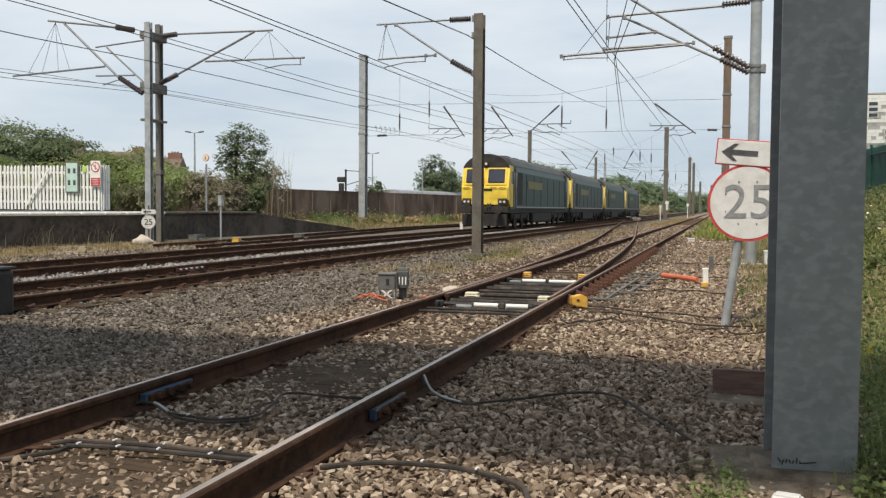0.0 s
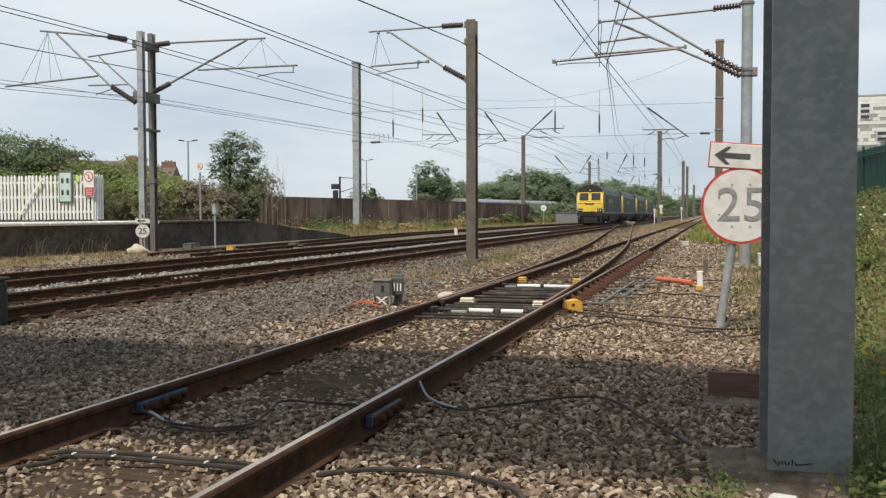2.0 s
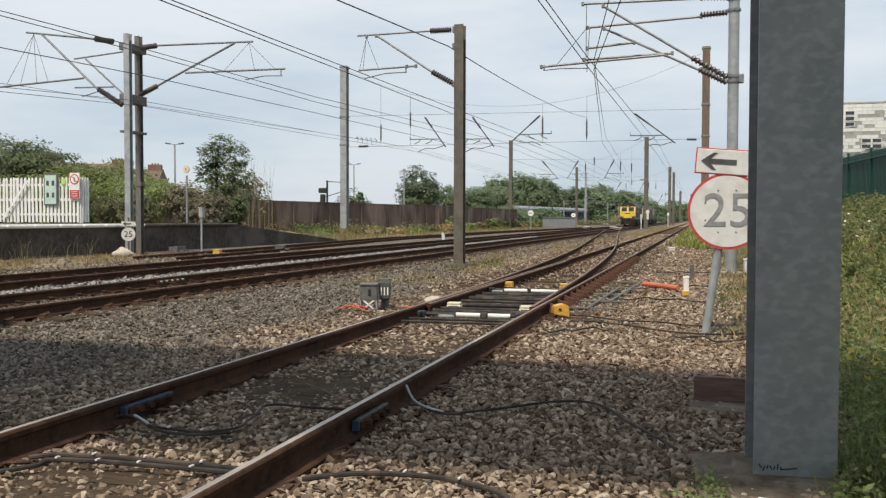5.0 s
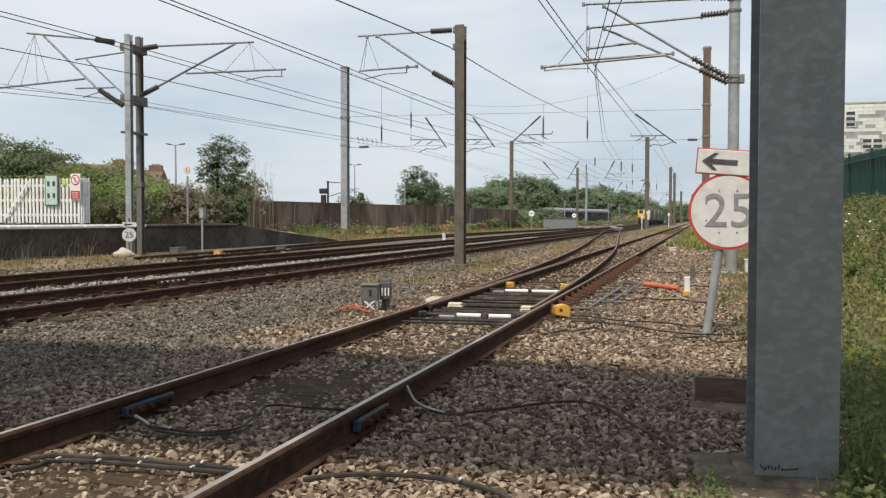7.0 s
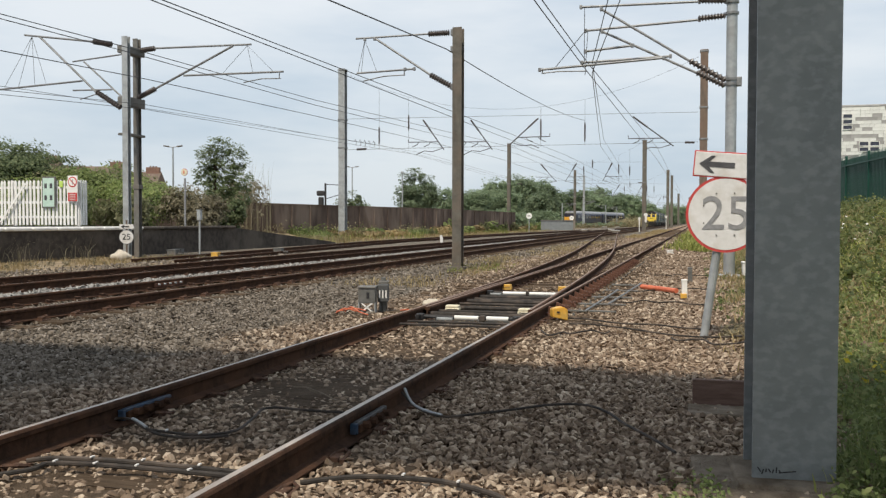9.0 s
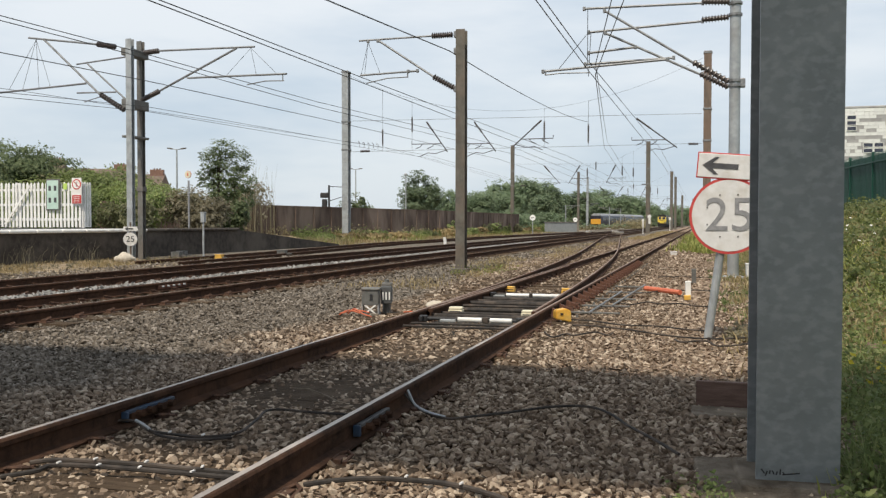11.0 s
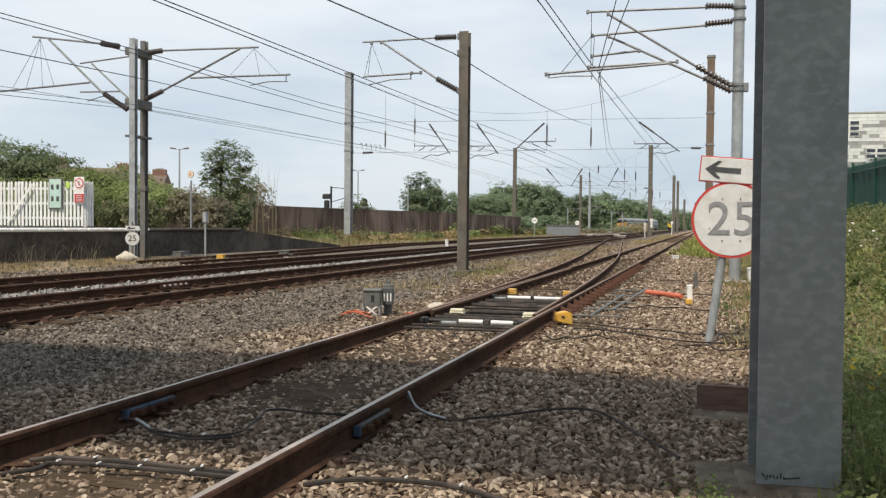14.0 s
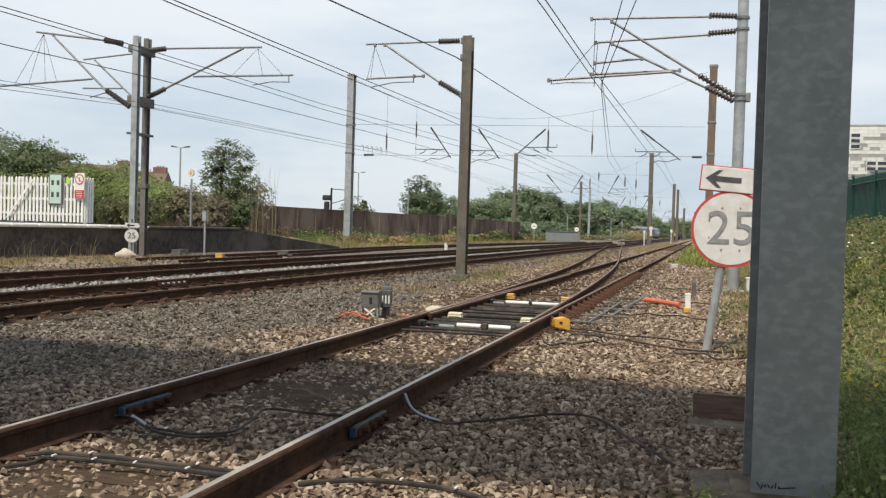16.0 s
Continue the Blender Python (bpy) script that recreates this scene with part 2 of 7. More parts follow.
GROUND = ground_material()
STONE = stone_material("ballast stone", [(0.080, 0.064, 0.048), (0.145, 0.120, 0.094), (0.180, 0.153, 0.125), (0.285, 0.248, 0.208)], [(0.108, 0.076, 0.053), (0.215, 0.158, 0.112), (0.29, 0.22, 0.16), (0.50, 0.41, 0.315)], -4.6)
STONE_PALE = stone_material("pale stone", [(0.16, 0.155, 0.145), (0.34, 0.33, 0.31), (0.26, 0.25, 0.24)], [(0.16, 0.155, 0.145), (0.34, 0.33, 0.31), (0.26, 0.25, 0.24)], 0)
RUST = surf("rusty rail side", (0.034, 0.020, 0.014), (0.078, 0.042, 0.027), 14, 0.9, 0.0, 0.3, 90, c3=(0.10, 0.05, 0.029), c3_scale=2.0, spec=0.12)
CHAIR_RUST = surf("dark chair rust", (0.05, 0.028, 0.02), (0.11, 0.058, 0.036), 18, 0.9, 0.0, 0.35, 90)
RUST_RED = surf("red rust", (0.08, 0.036, 0.024), (0.165, 0.076, 0.046), 18, 0.9, 0.0, 0.35, 90, c3=(0.08, 0.04, 0.03), c3_scale=4.0)
STEEL = surf("worn rail head", (0.32, 0.265, 0.225), (0.50, 0.43, 0.37), 6, 0.38, 0.35, 0.05, 60, c3=(0.14, 0.10, 0.08), c3_scale=1.5, stretch=(6, 0.5, 1))
STEEL_BROWN = surf("rust-browned rail head", (0.15, 0.095, 0.068), (0.26, 0.175, 0.13), 6, 0.6, 0.15, 0.1, 60, c3=(0.32, 0.25, 0.20), c3_scale=1.5, c3_amount=0.35, stretch=(6, 0.5, 1))
STEEL_DULL = surf("dull rail head", (0.13, 0.095, 0.075), (0.22, 0.17, 0.135), 6, 0.55, 0.35, 0.1, 60, stretch=(6, 0.5, 1))
TIMBER = surf("sleeper timber", (0.060, 0.042, 0.028), (0.125, 0.088, 0.058), 5, 0.95, 0, 0.6, 30, c3=(0.14, 0.105, 0.075), c3_scale=2.0, vary=0.25, stretch=(1, 9, 9), dist=0.02, spec=0.12)
OILY = surf("oil-blackened fines", (0.022, 0.021, 0.018), (0.06, 0.054, 0.043), 20, 0.8, 0, 0.9, 110, c3=(0.10, 0.082, 0.06), c3_scale=4.0, dist=0.02)
FINES = surf("trodden brown ballast fines", (0.050, 0.036, 0.025), (0.105, 0.076, 0.052), 26, 0.97, 0, 0.9, 120, c3=(0.135, 0.10, 0.07), c3_scale=3.0, dist=0.02, spec=0.1)
TIMBER_RED = surf("brown plank", (0.11, 0.065, 0.05), (0.19, 0.12, 0.095), 4, 0.8, 0, 0.3, 30, stretch=(1, 8, 8))
CONCRETE = surf("old concrete", (0.15, 0.125, 0.10), (0.26, 0.225, 0.185), 7, 0.9, 0, 0.5, 50, c3=(0.13, 0.12, 0.10), c3_scale=2.5, vary=0.1)
GALV = surf("galvanised steel", (0.17, 0.186, 0.192), (0.225, 0.24, 0.245), 3.0, 0.5, 0.15, 0.04, 40, c3=(0.33, 0.35, 0.355), c3_scale=17.0, c3_amount=0.34, stretch=(0.9, 0.9, 1.3))
FOOTING = surf("dirty old concrete", (0.115, 0.090, 0.066), (0.23, 0.188, 0.142), 9, 0.97, 0, 0.9, 70, c3=(0.32, 0.27, 0.215), c3_scale=4.0, dist=0.02, spec=0.12)
GALV_LIGHT = surf("pale galvanised steel", (0.30, 0.32, 0.33), (0.42, 0.44, 0.45), 5, 0.5, 0.3, 0.08, 40, c3=(0.24, 0.24, 0.23), c3_scale=2.0)
MAST_BROWN = surf("weathered brown steel", (0.092, 0.084, 0.07), (0.15, 0.138, 0.116), 4, 0.75, 0.1, 0.15, 40, c3=(0.16, 0.118, 0.088), c3_scale=1.3, c3_amount=0.5)
MAST_RUST = surf("rust-streaked brown steel", (0.115, 0.088, 0.07), (0.18, 0.135, 0.105), 4, 0.8, 0.0, 0.15, 40, c3=(0.18, 0.112, 0.08), c3_scale=1.0, stretch=(1, 1, 0.3))
MAST_GREY = surf("dull weathered grey steel", (0.11, 0.108, 0.10), (0.18, 0.178, 0.168), 4, 0.7, 0.15, 0.12, 40, c3=(0.15, 0.12, 0.10), c3_scale=1.3, c3_amount=0.4)
TUBE = surf("grey tube", (0.16, 0.165, 0.17), (0.26, 0.265, 0.27), 6, 0.55, 0.4, 0.05, 40)
ARM_DARK = surf("dark weathered tube", (0.06, 0.062, 0.065), (0.11, 0.11, 0.112), 6, 0.6, 0.3, 0.05, 40)
WIRE = surf("dark contact wire", (0.05, 0.05, 0.052), (0.09, 0.088, 0.085), 3, 0.5, 0.5, 0, 40)
PORCELAIN = surf("brown insulator", (0.05, 0.042, 0.04), (0.085, 0.07, 0.066), 10, 0.3, 0, 0.05, 40)
WHITE = surf("white paint", (0.74, 0.73, 0.70), (0.84, 0.83, 0.80), 6, 0.55, 0, 0.05, 50, c3=(0.55, 0.52, 0.46), c3_scale=3.0, c3_amount=0.4)
SIGN_WHITE = surf("grubby sign white", (0.60, 0.59, 0.57), (0.70, 0.69, 0.68), 9, 0.5, 0, 0.02, 50, c3=(0.50, 0.46, 0.40), c3_scale=4.0, c3_amount=0.5)
SIGN_RED = surf("sign red", (0.45, 0.045, 0.045), (0.55, 0.07, 0.06), 8, 0.5, 0, 0.03, 50, vary=0.05)
ARROW_GREY = surf("dark sign grey", (0.05, 0.05, 0.055), (0.085, 0.085, 0.09), 14, 0.6, 0, 0.02, 60)
SIGN_GREY = surf("faded numeral grey", (0.19, 0.19, 0.20), (0.30, 0.30, 0.30), 14, 0.6, 0, 0.02, 60)
BLACK = surf("matt black", (0.018, 0.018, 0.02), (0.035, 0.034, 0.034), 8, 0.6, 0, 0.1, 60)
BLUE = surf("blue plastic", (0.016, 0.045, 0.095), (0.03, 0.075, 0.14), 12, 0.5, 0, 0.1, 60, c3=(0.07, 0.06, 0.06), c3_scale=6.0)
YELLOW = surf("yellow plastic", (0.62, 0.33, 0.045), (0.74, 0.43, 0.08), 10, 0.45, 0, 0.1, 50, c3=(0.40, 0.28, 0.10), c3_scale=8.0)
ORANGE = surf("orange plastic", (0.50, 0.12, 0.06), (0.62, 0.17, 0.085), 10, 0.45, 0, 0.05, 50)
CREAM = surf("cream plastic", (0.62, 0.56, 0.40), (0.74, 0.68, 0.52), 10, 0.5, 0, 0.05, 50)
CABLE = surf("black cable", (0.02, 0.017, 0.015), (0.045, 0.038, 0.033), 12, 0.8, 0, 0.1, 60, c3=(0.13, 0.10, 0.08), c3_scale=5.0)
SACK = surf("grubby sackcloth", (0.44, 0.39, 0.32), (0.58, 0.52, 0.43), 9, 0.95, 0, 0.4, 40)
BOX_GREY = surf("grey cabinet steel", (0.10, 0.10, 0.093), (0.16, 0.158, 0.148), 8, 0.6, 0.1, 0.1, 50, c3=(0.17, 0.14, 0.12), c3_scale=5.0)
PLATFORM_DARK = surf("sooty brick", (0.032, 0.026, 0.022), (0.076, 0.062, 0.051), 5, 0.9, 0, 0.6, 25, c3=(0.13, 0.11, 0.09), c3_scale=0.7, c3_amount=0.6)
ASPHALT = surf("platform asphalt", (0.06, 0.06, 0.06), (0.11, 0.105, 0.10), 12, 0.9, 0, 0.4, 60)
WALL_BROWN = surf("stained dark wall", (0.075, 0.05, 0.04), (0.15, 0.105, 0.082), 1.5, 0.9, 0, 0.4, 12, c3=(0.27, 0.205, 0.165), c3_scale=0.45, c3_amount=0.8, vary=0.05, stretch=(1, 1, 0.35))
BRICK = surf("house brick", (0.15, 0.088, 0.066), (0.23, 0.135, 0.10), 3, 0.9, 0, 0.2, 20)
ROOF_TILE = surf("roof tile", (0.12, 0.085, 0.07), (0.20, 0.15, 0.12), 2, 0.9, 0, 0.2, 20)
FENCE_GREEN = surf("dark green fence steel", (0.008, 0.052, 0.036), (0.014, 0.074, 0.054), 5, 0.5, 0.1, 0.05, 40, vary=0.1)
BARK = surf("bark", (0.06, 0.045, 0.035), (0.12, 0.09, 0.07), 6, 0.95, 0, 0.6, 20, stretch=(3, 3, 0.6))
LEAF_DARK = leaf_material("dark leaves", (0.09, 0.122, 0.058), (0.15, 0.188, 0.09), (0.225, 0.26, 0.138))
LEAF_MID = leaf_material("bright leaves", (0.13, 0.175, 0.06), (0.21, 0.265, 0.092), (0.31, 0.34, 0.145))
# distant foliage: air haze is put into the colour, paler and bluer than near leaves
LEAF_HAZED = leaf_material("haze-paled green leaves", (0.17, 0.23, 0.135), (0.23, 0.30, 0.175), (0.295, 0.36, 0.225))
BANK_LEAF = leaf_material("mixed green bank leaves", (0.10, 0.135, 0.05), (0.20, 0.24, 0.085), (0.35, 0.36, 0.17))
LEAF_OLIVE = leaf_material("olive leaves", (0.11, 0.12, 0.06), (0.175, 0.18, 0.09), (0.26, 0.245, 0.14))
LEAF_PINK = leaf_material("brownish twigs and leaves", (0.15, 0.135, 0.085), (0.23, 0.205, 0.13), (0.36, 0.32, 0.23))
GRASS = leaf_material("green grass", (0.135, 0.165, 0.04), (0.245, 0.275, 0.07), (0.40, 0.38, 0.14))
STRAW = leaf_material("dry grass", (0.20, 0.15, 0.07), (0.34, 0.26, 0.13), (0.48, 0.39, 0.22))
BRAMBLE = leaf_material("dry bramble", (0.17, 0.14, 0.08), (0.27, 0.235, 0.13), (0.42, 0.36, 0.22))
PETAL = leaf_material("yellow petals", (0.60, 0.50, 0.03), (0.75, 0.62, 0.05), (0.8, 0.7, 0.12))
LOCO_GREEN = surf("dark green loco paint", (0.010, 0.040, 0.036), (0.016, 0.054, 0.048), 2, 0.5, 0, 0.02, 20, c3=(0.03, 0.042, 0.04), c3_scale=0.8, spec=0.35)
LOCO_YELLOW = surf("yellow loco paint", (0.70, 0.49, 0.045), (0.80, 0.60, 0.085), 2, 0.4, 0, 0.02, 20, c3=(0.55, 0.36, 0.05), c3_scale=1.5)
LOCO_ROOF = surf("sooty loco roof", (0.06, 0.062, 0.062), (0.11, 0.112, 0.112), 2, 0.7, 0, 0.05, 20)
LOCO_BLACK = surf("loco underframe", (0.015, 0.014, 0.013), (0.04, 0.034, 0.03), 3, 0.75, 0, 0.2, 20)
GLASS = surf("dark cab glass", (0.015, 0.017, 0.03), (0.03, 0.033, 0.055), 1, 0.06, 0, 0, 5, spec=0.8)
EMBLEM = surf("weathered yellow emblem", (0.12, 0.12, 0.03), (0.19, 0.17, 0.04), 2, 0.5, 0, 0.02, 20)
DMU_BLUE = surf("blue train paint", (0.014, 0.018, 0.045), (0.024, 0.03, 0.066), 2, 0.35, 0, 0.02, 20)
DMU_ROOF = surf("pale train roof", (0.22, 0.23, 0.25), (0.34, 0.35, 0.37), 2, 0.6, 0, 0.02, 20)
DMU_YELLOW = surf("amber train end", (0.52, 0.25, 0.025), (0.62, 0.32, 0.04), 2, 0.4, 0, 0.02, 20)
PANEL_WHITE = surf("white cladding", (0.62, 0.62, 0.60), (0.72, 0.72, 0.70), 0.5, 0.5, 0, 0.02, 5, vary=0.08)
PANEL_GREY = surf("grey cladding", (0.27, 0.26, 0.26), (0.36, 0.35, 0.34), 0.5, 0.5, 0, 0.02, 5, vary=0.18)
LAMP_WHITE = glow("headlamp lens", (0.62, 0.58, 0.48), 0.02)
SIGN_GREEN = surf("pale green notice", (0.42, 0.58, 0.50), (0.54, 0.68, 0.60), 5, 0.5, 0, 0.02, 30)
LIME = surf("lime sticker", (0.45, 0.62, 0.12), (0.5, 0.68, 0.16), 5, 0.5, 0, 0.02, 30)


# ---- building blocks ----
def box(bm, c, s, rot=0.0, bevel=0.0, tilt=None):
    m = Matrix.Translation(c) @ Matrix.Rotation(radians(rot), 4, "Z")
    if tilt:
        m = m @ Euler([radians(a) for a in tilt]).to_matrix().to_4x4()
    r = bmesh.ops.create_cube(bm, size=1.0, matrix=m @ Matrix.Diagonal((*s, 1)))
    if bevel:
        edges = list({e for v in r["verts"] for e in v.link_edges})
        bmesh.ops.bevel(bm, geom=edges, offset=bevel, segments=2, affect="EDGES", profile=0.5)


def cyl(bm, a, b, r0, r1=None, n=10):
    a, b = Vector(a), Vector(b)
    d = b - a
    m = Matrix.Translation((a + b) / 2) @ d.to_track_quat("Z", "Y").to_matrix().to_4x4()
    bmesh.ops.create_cone(bm, cap_ends=True, segments=n, radius1=r0, radius2=r0 if r1 is None else r1, depth=d.length, matrix=m)


def tube(bm, pts, r, n=6):
    """A round bar along a line of points."""
    pts = [Vector(p) for p in pts]
    rings = []
    for i, p in enumerate(pts):
        d = (pts[min(i + 1, len(pts) - 1)] - pts[max(i - 1, 0)]).normalized()
        q = d.to_track_quat("Z", "Y")
        rings.append([bm.verts.new(p + q @ Vector((math.cos(k * math.tau / n) * r, math.sin(k * math.tau / n) * r, 0))) for k in range(n)])
    for a, b in zip(rings, rings[1:]):
        for k in range(n):
            bm.faces.new((a[k], a[(k + 1) % n], b[(k + 1) % n], b[k]))
    bm.faces.new(rings[0][::-1])
    bm.faces.new(rings[-1])


def prism(bm, outline, a, b, axis="Y"):
    """An outline of (u, v) drawn out from a to b along an axis; v is up."""
    def at(u, v, w):
        return (u, w, v) if axis == "Y" else (w, u, v)
    r0 = [bm.verts.new(at(u, v, a)) for u, v in outline]
    r1 = [bm.verts.new(at(u, v, b)) for u, v in outline]
    k = len(outline)
    for i in range(k):
        bm.faces.new((r0[i], r0[(i + 1) % k], r1[(i + 1) % k], r1[i]))
    bm.faces.new(r0[::-1])
    bm.faces.new(r1)
    bmesh.ops.recalc_face_normals(bm, faces=bm.faces[:])


def finish(name, bm, material, smooth=False):
    me = bpy.data.meshes.new(name)
    bm.to_mesh(me)
    bm.free()
    for m in material if isinstance(material, (list, tuple)) else (material,):
        me.materials.append(m)
    if smooth:
        for p in me.polygons:
            p.use_smooth = True
    return me


def part(name, bm, material, parent, label="", smooth=False):
    ob = new(name, finish(name, bm, material, smooth))
    ob.parent = parent
    return tagged(ob, label)


def piece(name, mesh, parent, m):
    ob = new(name, mesh)
    ob.parent = parent
    ob.matrix_basis = m
    return ob


def thing(name, label, category, m=None, group="", kind=""):
    ob = new(name)
    ob.empty_display_size = 0.1
    if m:
        ob.matrix_basis = m
    return tagged(ob, label, category, group, kind)


def raw_mesh(name, verts, faces, material):
    """A mesh out of arrays: verts (n, 3), faces (m, 3 or 4)."""
    verts, faces = np.asarray(verts, np.float32), np.asarray(faces, np.int32)
    me = bpy.data.meshes.new(name)
    k = faces.shape[1]
    me.vertices.add(len(verts))
    me.vertices.foreach_set("co", verts.ravel())
    me.loops.add(faces.size)
    me.loops.foreach_set("vertex_index", faces.ravel())
    me.polygons.add(len(faces))
    me.polygons.foreach_set("loop_start", np.arange(0, faces.size, k, dtype=np.int32))
    me.update(calc_edges=True)
    me.shade_flat()
    me.materials.append(material)
    return me


def text_mesh(words, height, depth, material):
    cu = bpy.data.curves.new("letters", "FONT")
    cu.body, cu.align_x, cu.align_y, cu.size, cu.extrude = words, "CENTER", "CENTER", height / 0.7, depth / 2
    ob = new("letters", cu)
    me = bpy.data.meshes.new_from_object(ob.evaluated_get(bpy.context.evaluated_depsgraph_get()))
    bpy.data.objects.remove(ob)
    me.materials.clear()
    me.materials.append(material)
    return me


# ---- ground ----
def smooth(x):
    x = min(1.0, max(0.0, x))
    return x * x * (3 - 2 * x)


def ground_z(x, y):
    z = -0.035
    far = smooth((260 - y) / 60)
    z += 1.62 * smooth((x - 1.1) / 3.6) * far
    z += 0.03 * noise.noise(Vector((x * 0.9, y * 0.9, 0))) * (1 if abs(x) < 40 else 0)
    z += 0.10 * smooth((x - 0.9) / 0.8) * noise.noise(Vector((x * 1.7, y * 1.7, 3)))
    z += 0.55 * smooth((-x - 27.0) / 3.0) * smooth((y - 46) / 10)
    return z


def build_ground():
    xs = [-2500, -1200, -500, -250, -120, -70, -50, -40, -34] + list(np.arange(-30, -9, 1.0)) + list(np.arange(-9, 7.1, 0.4)) + [8, 10, 14, 20, 30, 45, 70, 120, 250, 500, 1200, 2500]
    ys = [-400, -100, -30, -10, -4] + list(np.arange(0, 24, 0.5)) + list(np.arange(24, 70, 2.0)) + list(np.arange(70, 300, 10.0)) + [300, 340, 400, 500, 700, 1000, 1600, 2600, 4000]
    verts = [(x, y, ground_z(x, y)) for y in ys for x in xs]
    w = len(xs)
    faces = [(j * w + i, j * w + i + 1, (j + 1) * w + i + 1, (j + 1) * w + i) for j in range(len(ys) - 1) for i in range(w - 1)]
    me = raw_mesh("ground", verts, faces, GROUND)
    me.polygons.foreach_set("use_smooth", [True] * len(me.polygons))
    return tagged(new("ground", me), "railway ground of fouled ballast with grassy verges", "ground", kind="structure")


GROUND_OB = build_ground()

# ---- tracks ----
RAIL_TOP = 0.17
NEAR_X, LEFT_X, FAR_X = -2.68, -8.86, -12.22
GAUGE = 1.505


def rail_mesh(path, head):
    """Flat-bottomed rail swept along (x, y) points; the running band on its head has the second material."""
    prof = [(-0.07, 0.011), (-0.07, 0.022), (-0.012, 0.045), (-0.010, 0.12), (-0.034, 0.132), (-0.035, 0.160), (-0.026, 0.169), (0.012, 0.171), (0.026, 0.168), (0.035, 0.157), (0.034, 0.132), (0.010, 0.12), (0.012, 0.045), (0.07, 0.022), (0.07, 0.011)]
    bm = bmesh.new()
    rings = []
    for i, (x, y) in enumerate(path):
        p0, p1 = path[max(i - 1, 0)], path[min(i + 1, len(path) - 1)]
        d = Vector((p1[0] - p0[0], p1[1] - p0[1])).normalized()
        side = Vector((d.y, -d.x))
        rings.append([bm.verts.new((x + side.x * u, y + side.y * u, v)) for u, v in prof])
    k = len(prof)
    for a, b in zip(rings, rings[1:]):
        for i in range(k):
            f = bm.faces.new((a[i], a[(i + 1) % k], b[(i + 1) % k], b[i]))
            f.material_index = 1 if i in (5, 6) else 0
    bm.faces.new(rings[0][::-1])
    bm.faces.new(rings[-1])
    bmesh.ops.recalc_face_normals(bm, faces=bm.faces[:])
    return finish("rail", bm, [RUST, head])


def sleeper_mesh(length, seed):
    rnd = random.Random(seed)
    bm = bmesh.new()
    box(bm, (0, 0, -0.065), (length, 0.25, 0.13), bevel=0.008)
    for v in bm.verts:
        v.co += Vector((rnd.uniform(-0.012, 0.012), rnd.uniform(-0.008, 0.008), rnd.uniform(-0.006, 0.003)))
    return finish("sleeper", bm, TIMBER)


def chair_mesh():
    """Base plate with two bent spring clips and bolts."""
    bm = bmesh.new()
    box(bm, (0, 0, 0.004), (0.36, 0.17, 0.02), bevel=0.004)
    for s in (-1, 1):
        box(bm, (s * 0.105, 0, 0.030), (0.045, 0.11, 0.035), bevel=0.006)
        tube(bm, [(s * 0.15, -0.07, 0.03), (s * 0.16, 0.03, 0.055), (s * 0.12, 0.07, 0.062), (s * 0.075, 0.04, 0.045), (s * 0.07, -0.03, 0.035)], 0.011, 5)
        cyl(bm, (s * 0.155, -0.06, 0.01), (s * 0.155, -0.06, 0.045), 0.016, n=6)
    return finish("rail_chair", bm, CHAIR_RUST)


CHAIR = chair_mesh()
SLEEPERS = [sleeper_mesh(2.6, s) for s in range(4)]
LONG_SLEEPERS = [sleeper_mesh(3.6, s + 9) for s in range(3)]


def build_track(name, label, x0, path_of, y0, y1, head, pick, y_end, seed, spacing=0.66, joint=None):
    """A track along x = x0 + path_of(y). Sleepers up to pick are parts of their own; those farther off are one part."""
    rnd = random.Random(seed)
    t = thing(name, label, "railway track", kind="structure")
    ys = [y0] + [y for y in np.arange(math.ceil(y0 / 4) * 4, y_end, 4.0) if y > y0 + 0.1] if path_of else [y0, y_end]
    curve = path_of or (lambda y: 0.0)
    for s in (-1, 1):
        if joint:
            # a fish-plated joint: the rail beyond it has a browner, less used head
            for ya, yb, hd in ((y0, joint - 0.004, head), (joint + 0.004, y_end, STEEL_BROWN)):
                ob = new("rail", rail_mesh([(x0 + s * GAUGE / 2, ya), (x0 + s * GAUGE / 2, yb)], hd))
                ob.parent = t
        else:
            ob = new("rail", rail_mesh([(x0 + s * GAUGE / 2 + curve(y), y) for y in ys], head))
            ob.parent = t
    y, far_v, far_f = y0 + 0.2, [], []
    while y < y1:
        x = x0 + curve(y)
        if y < pick:
            piece("sleeper", rnd.choice(SLEEPERS), t, pose(x, y, 0.008, 0, 0, rnd.uniform(-1.2, 1.2)))
            if 1.0 < y < 24:
                for s in (-1, 1):
                    piece("rail_chair", CHAIR, t, pose(x + s * GAUGE / 2, y, -0.014 if y < 10.5 and x0 > -5 else 0.006, 0, 0, 0 if s > 0 else 180))
        else:
            k = len(far_v)
            far_v += [(x + a, y + b, c) for c in (-0.1, 0.01) for a, b in ((-1.3, -0.12), (1.3, -0.12), (1.3, 0.12), (-1.3, 0.12))]
            far_f += [(k + 4, k + 5, k + 6, k + 7), (k, k + 1, k + 5, k + 4), (k + 1, k + 2, k + 6, k + 5), (k + 3, k, k + 4, k + 7)]
        y += spacing * rnd.uniform(0.96, 1.04)
    if far_v:
        ob = new("far_sleepers", raw_mesh("far_sleepers", far_v, far_f, TIMBER))
        ob.parent = t
        tagged(ob, kind="stuff")
    return t


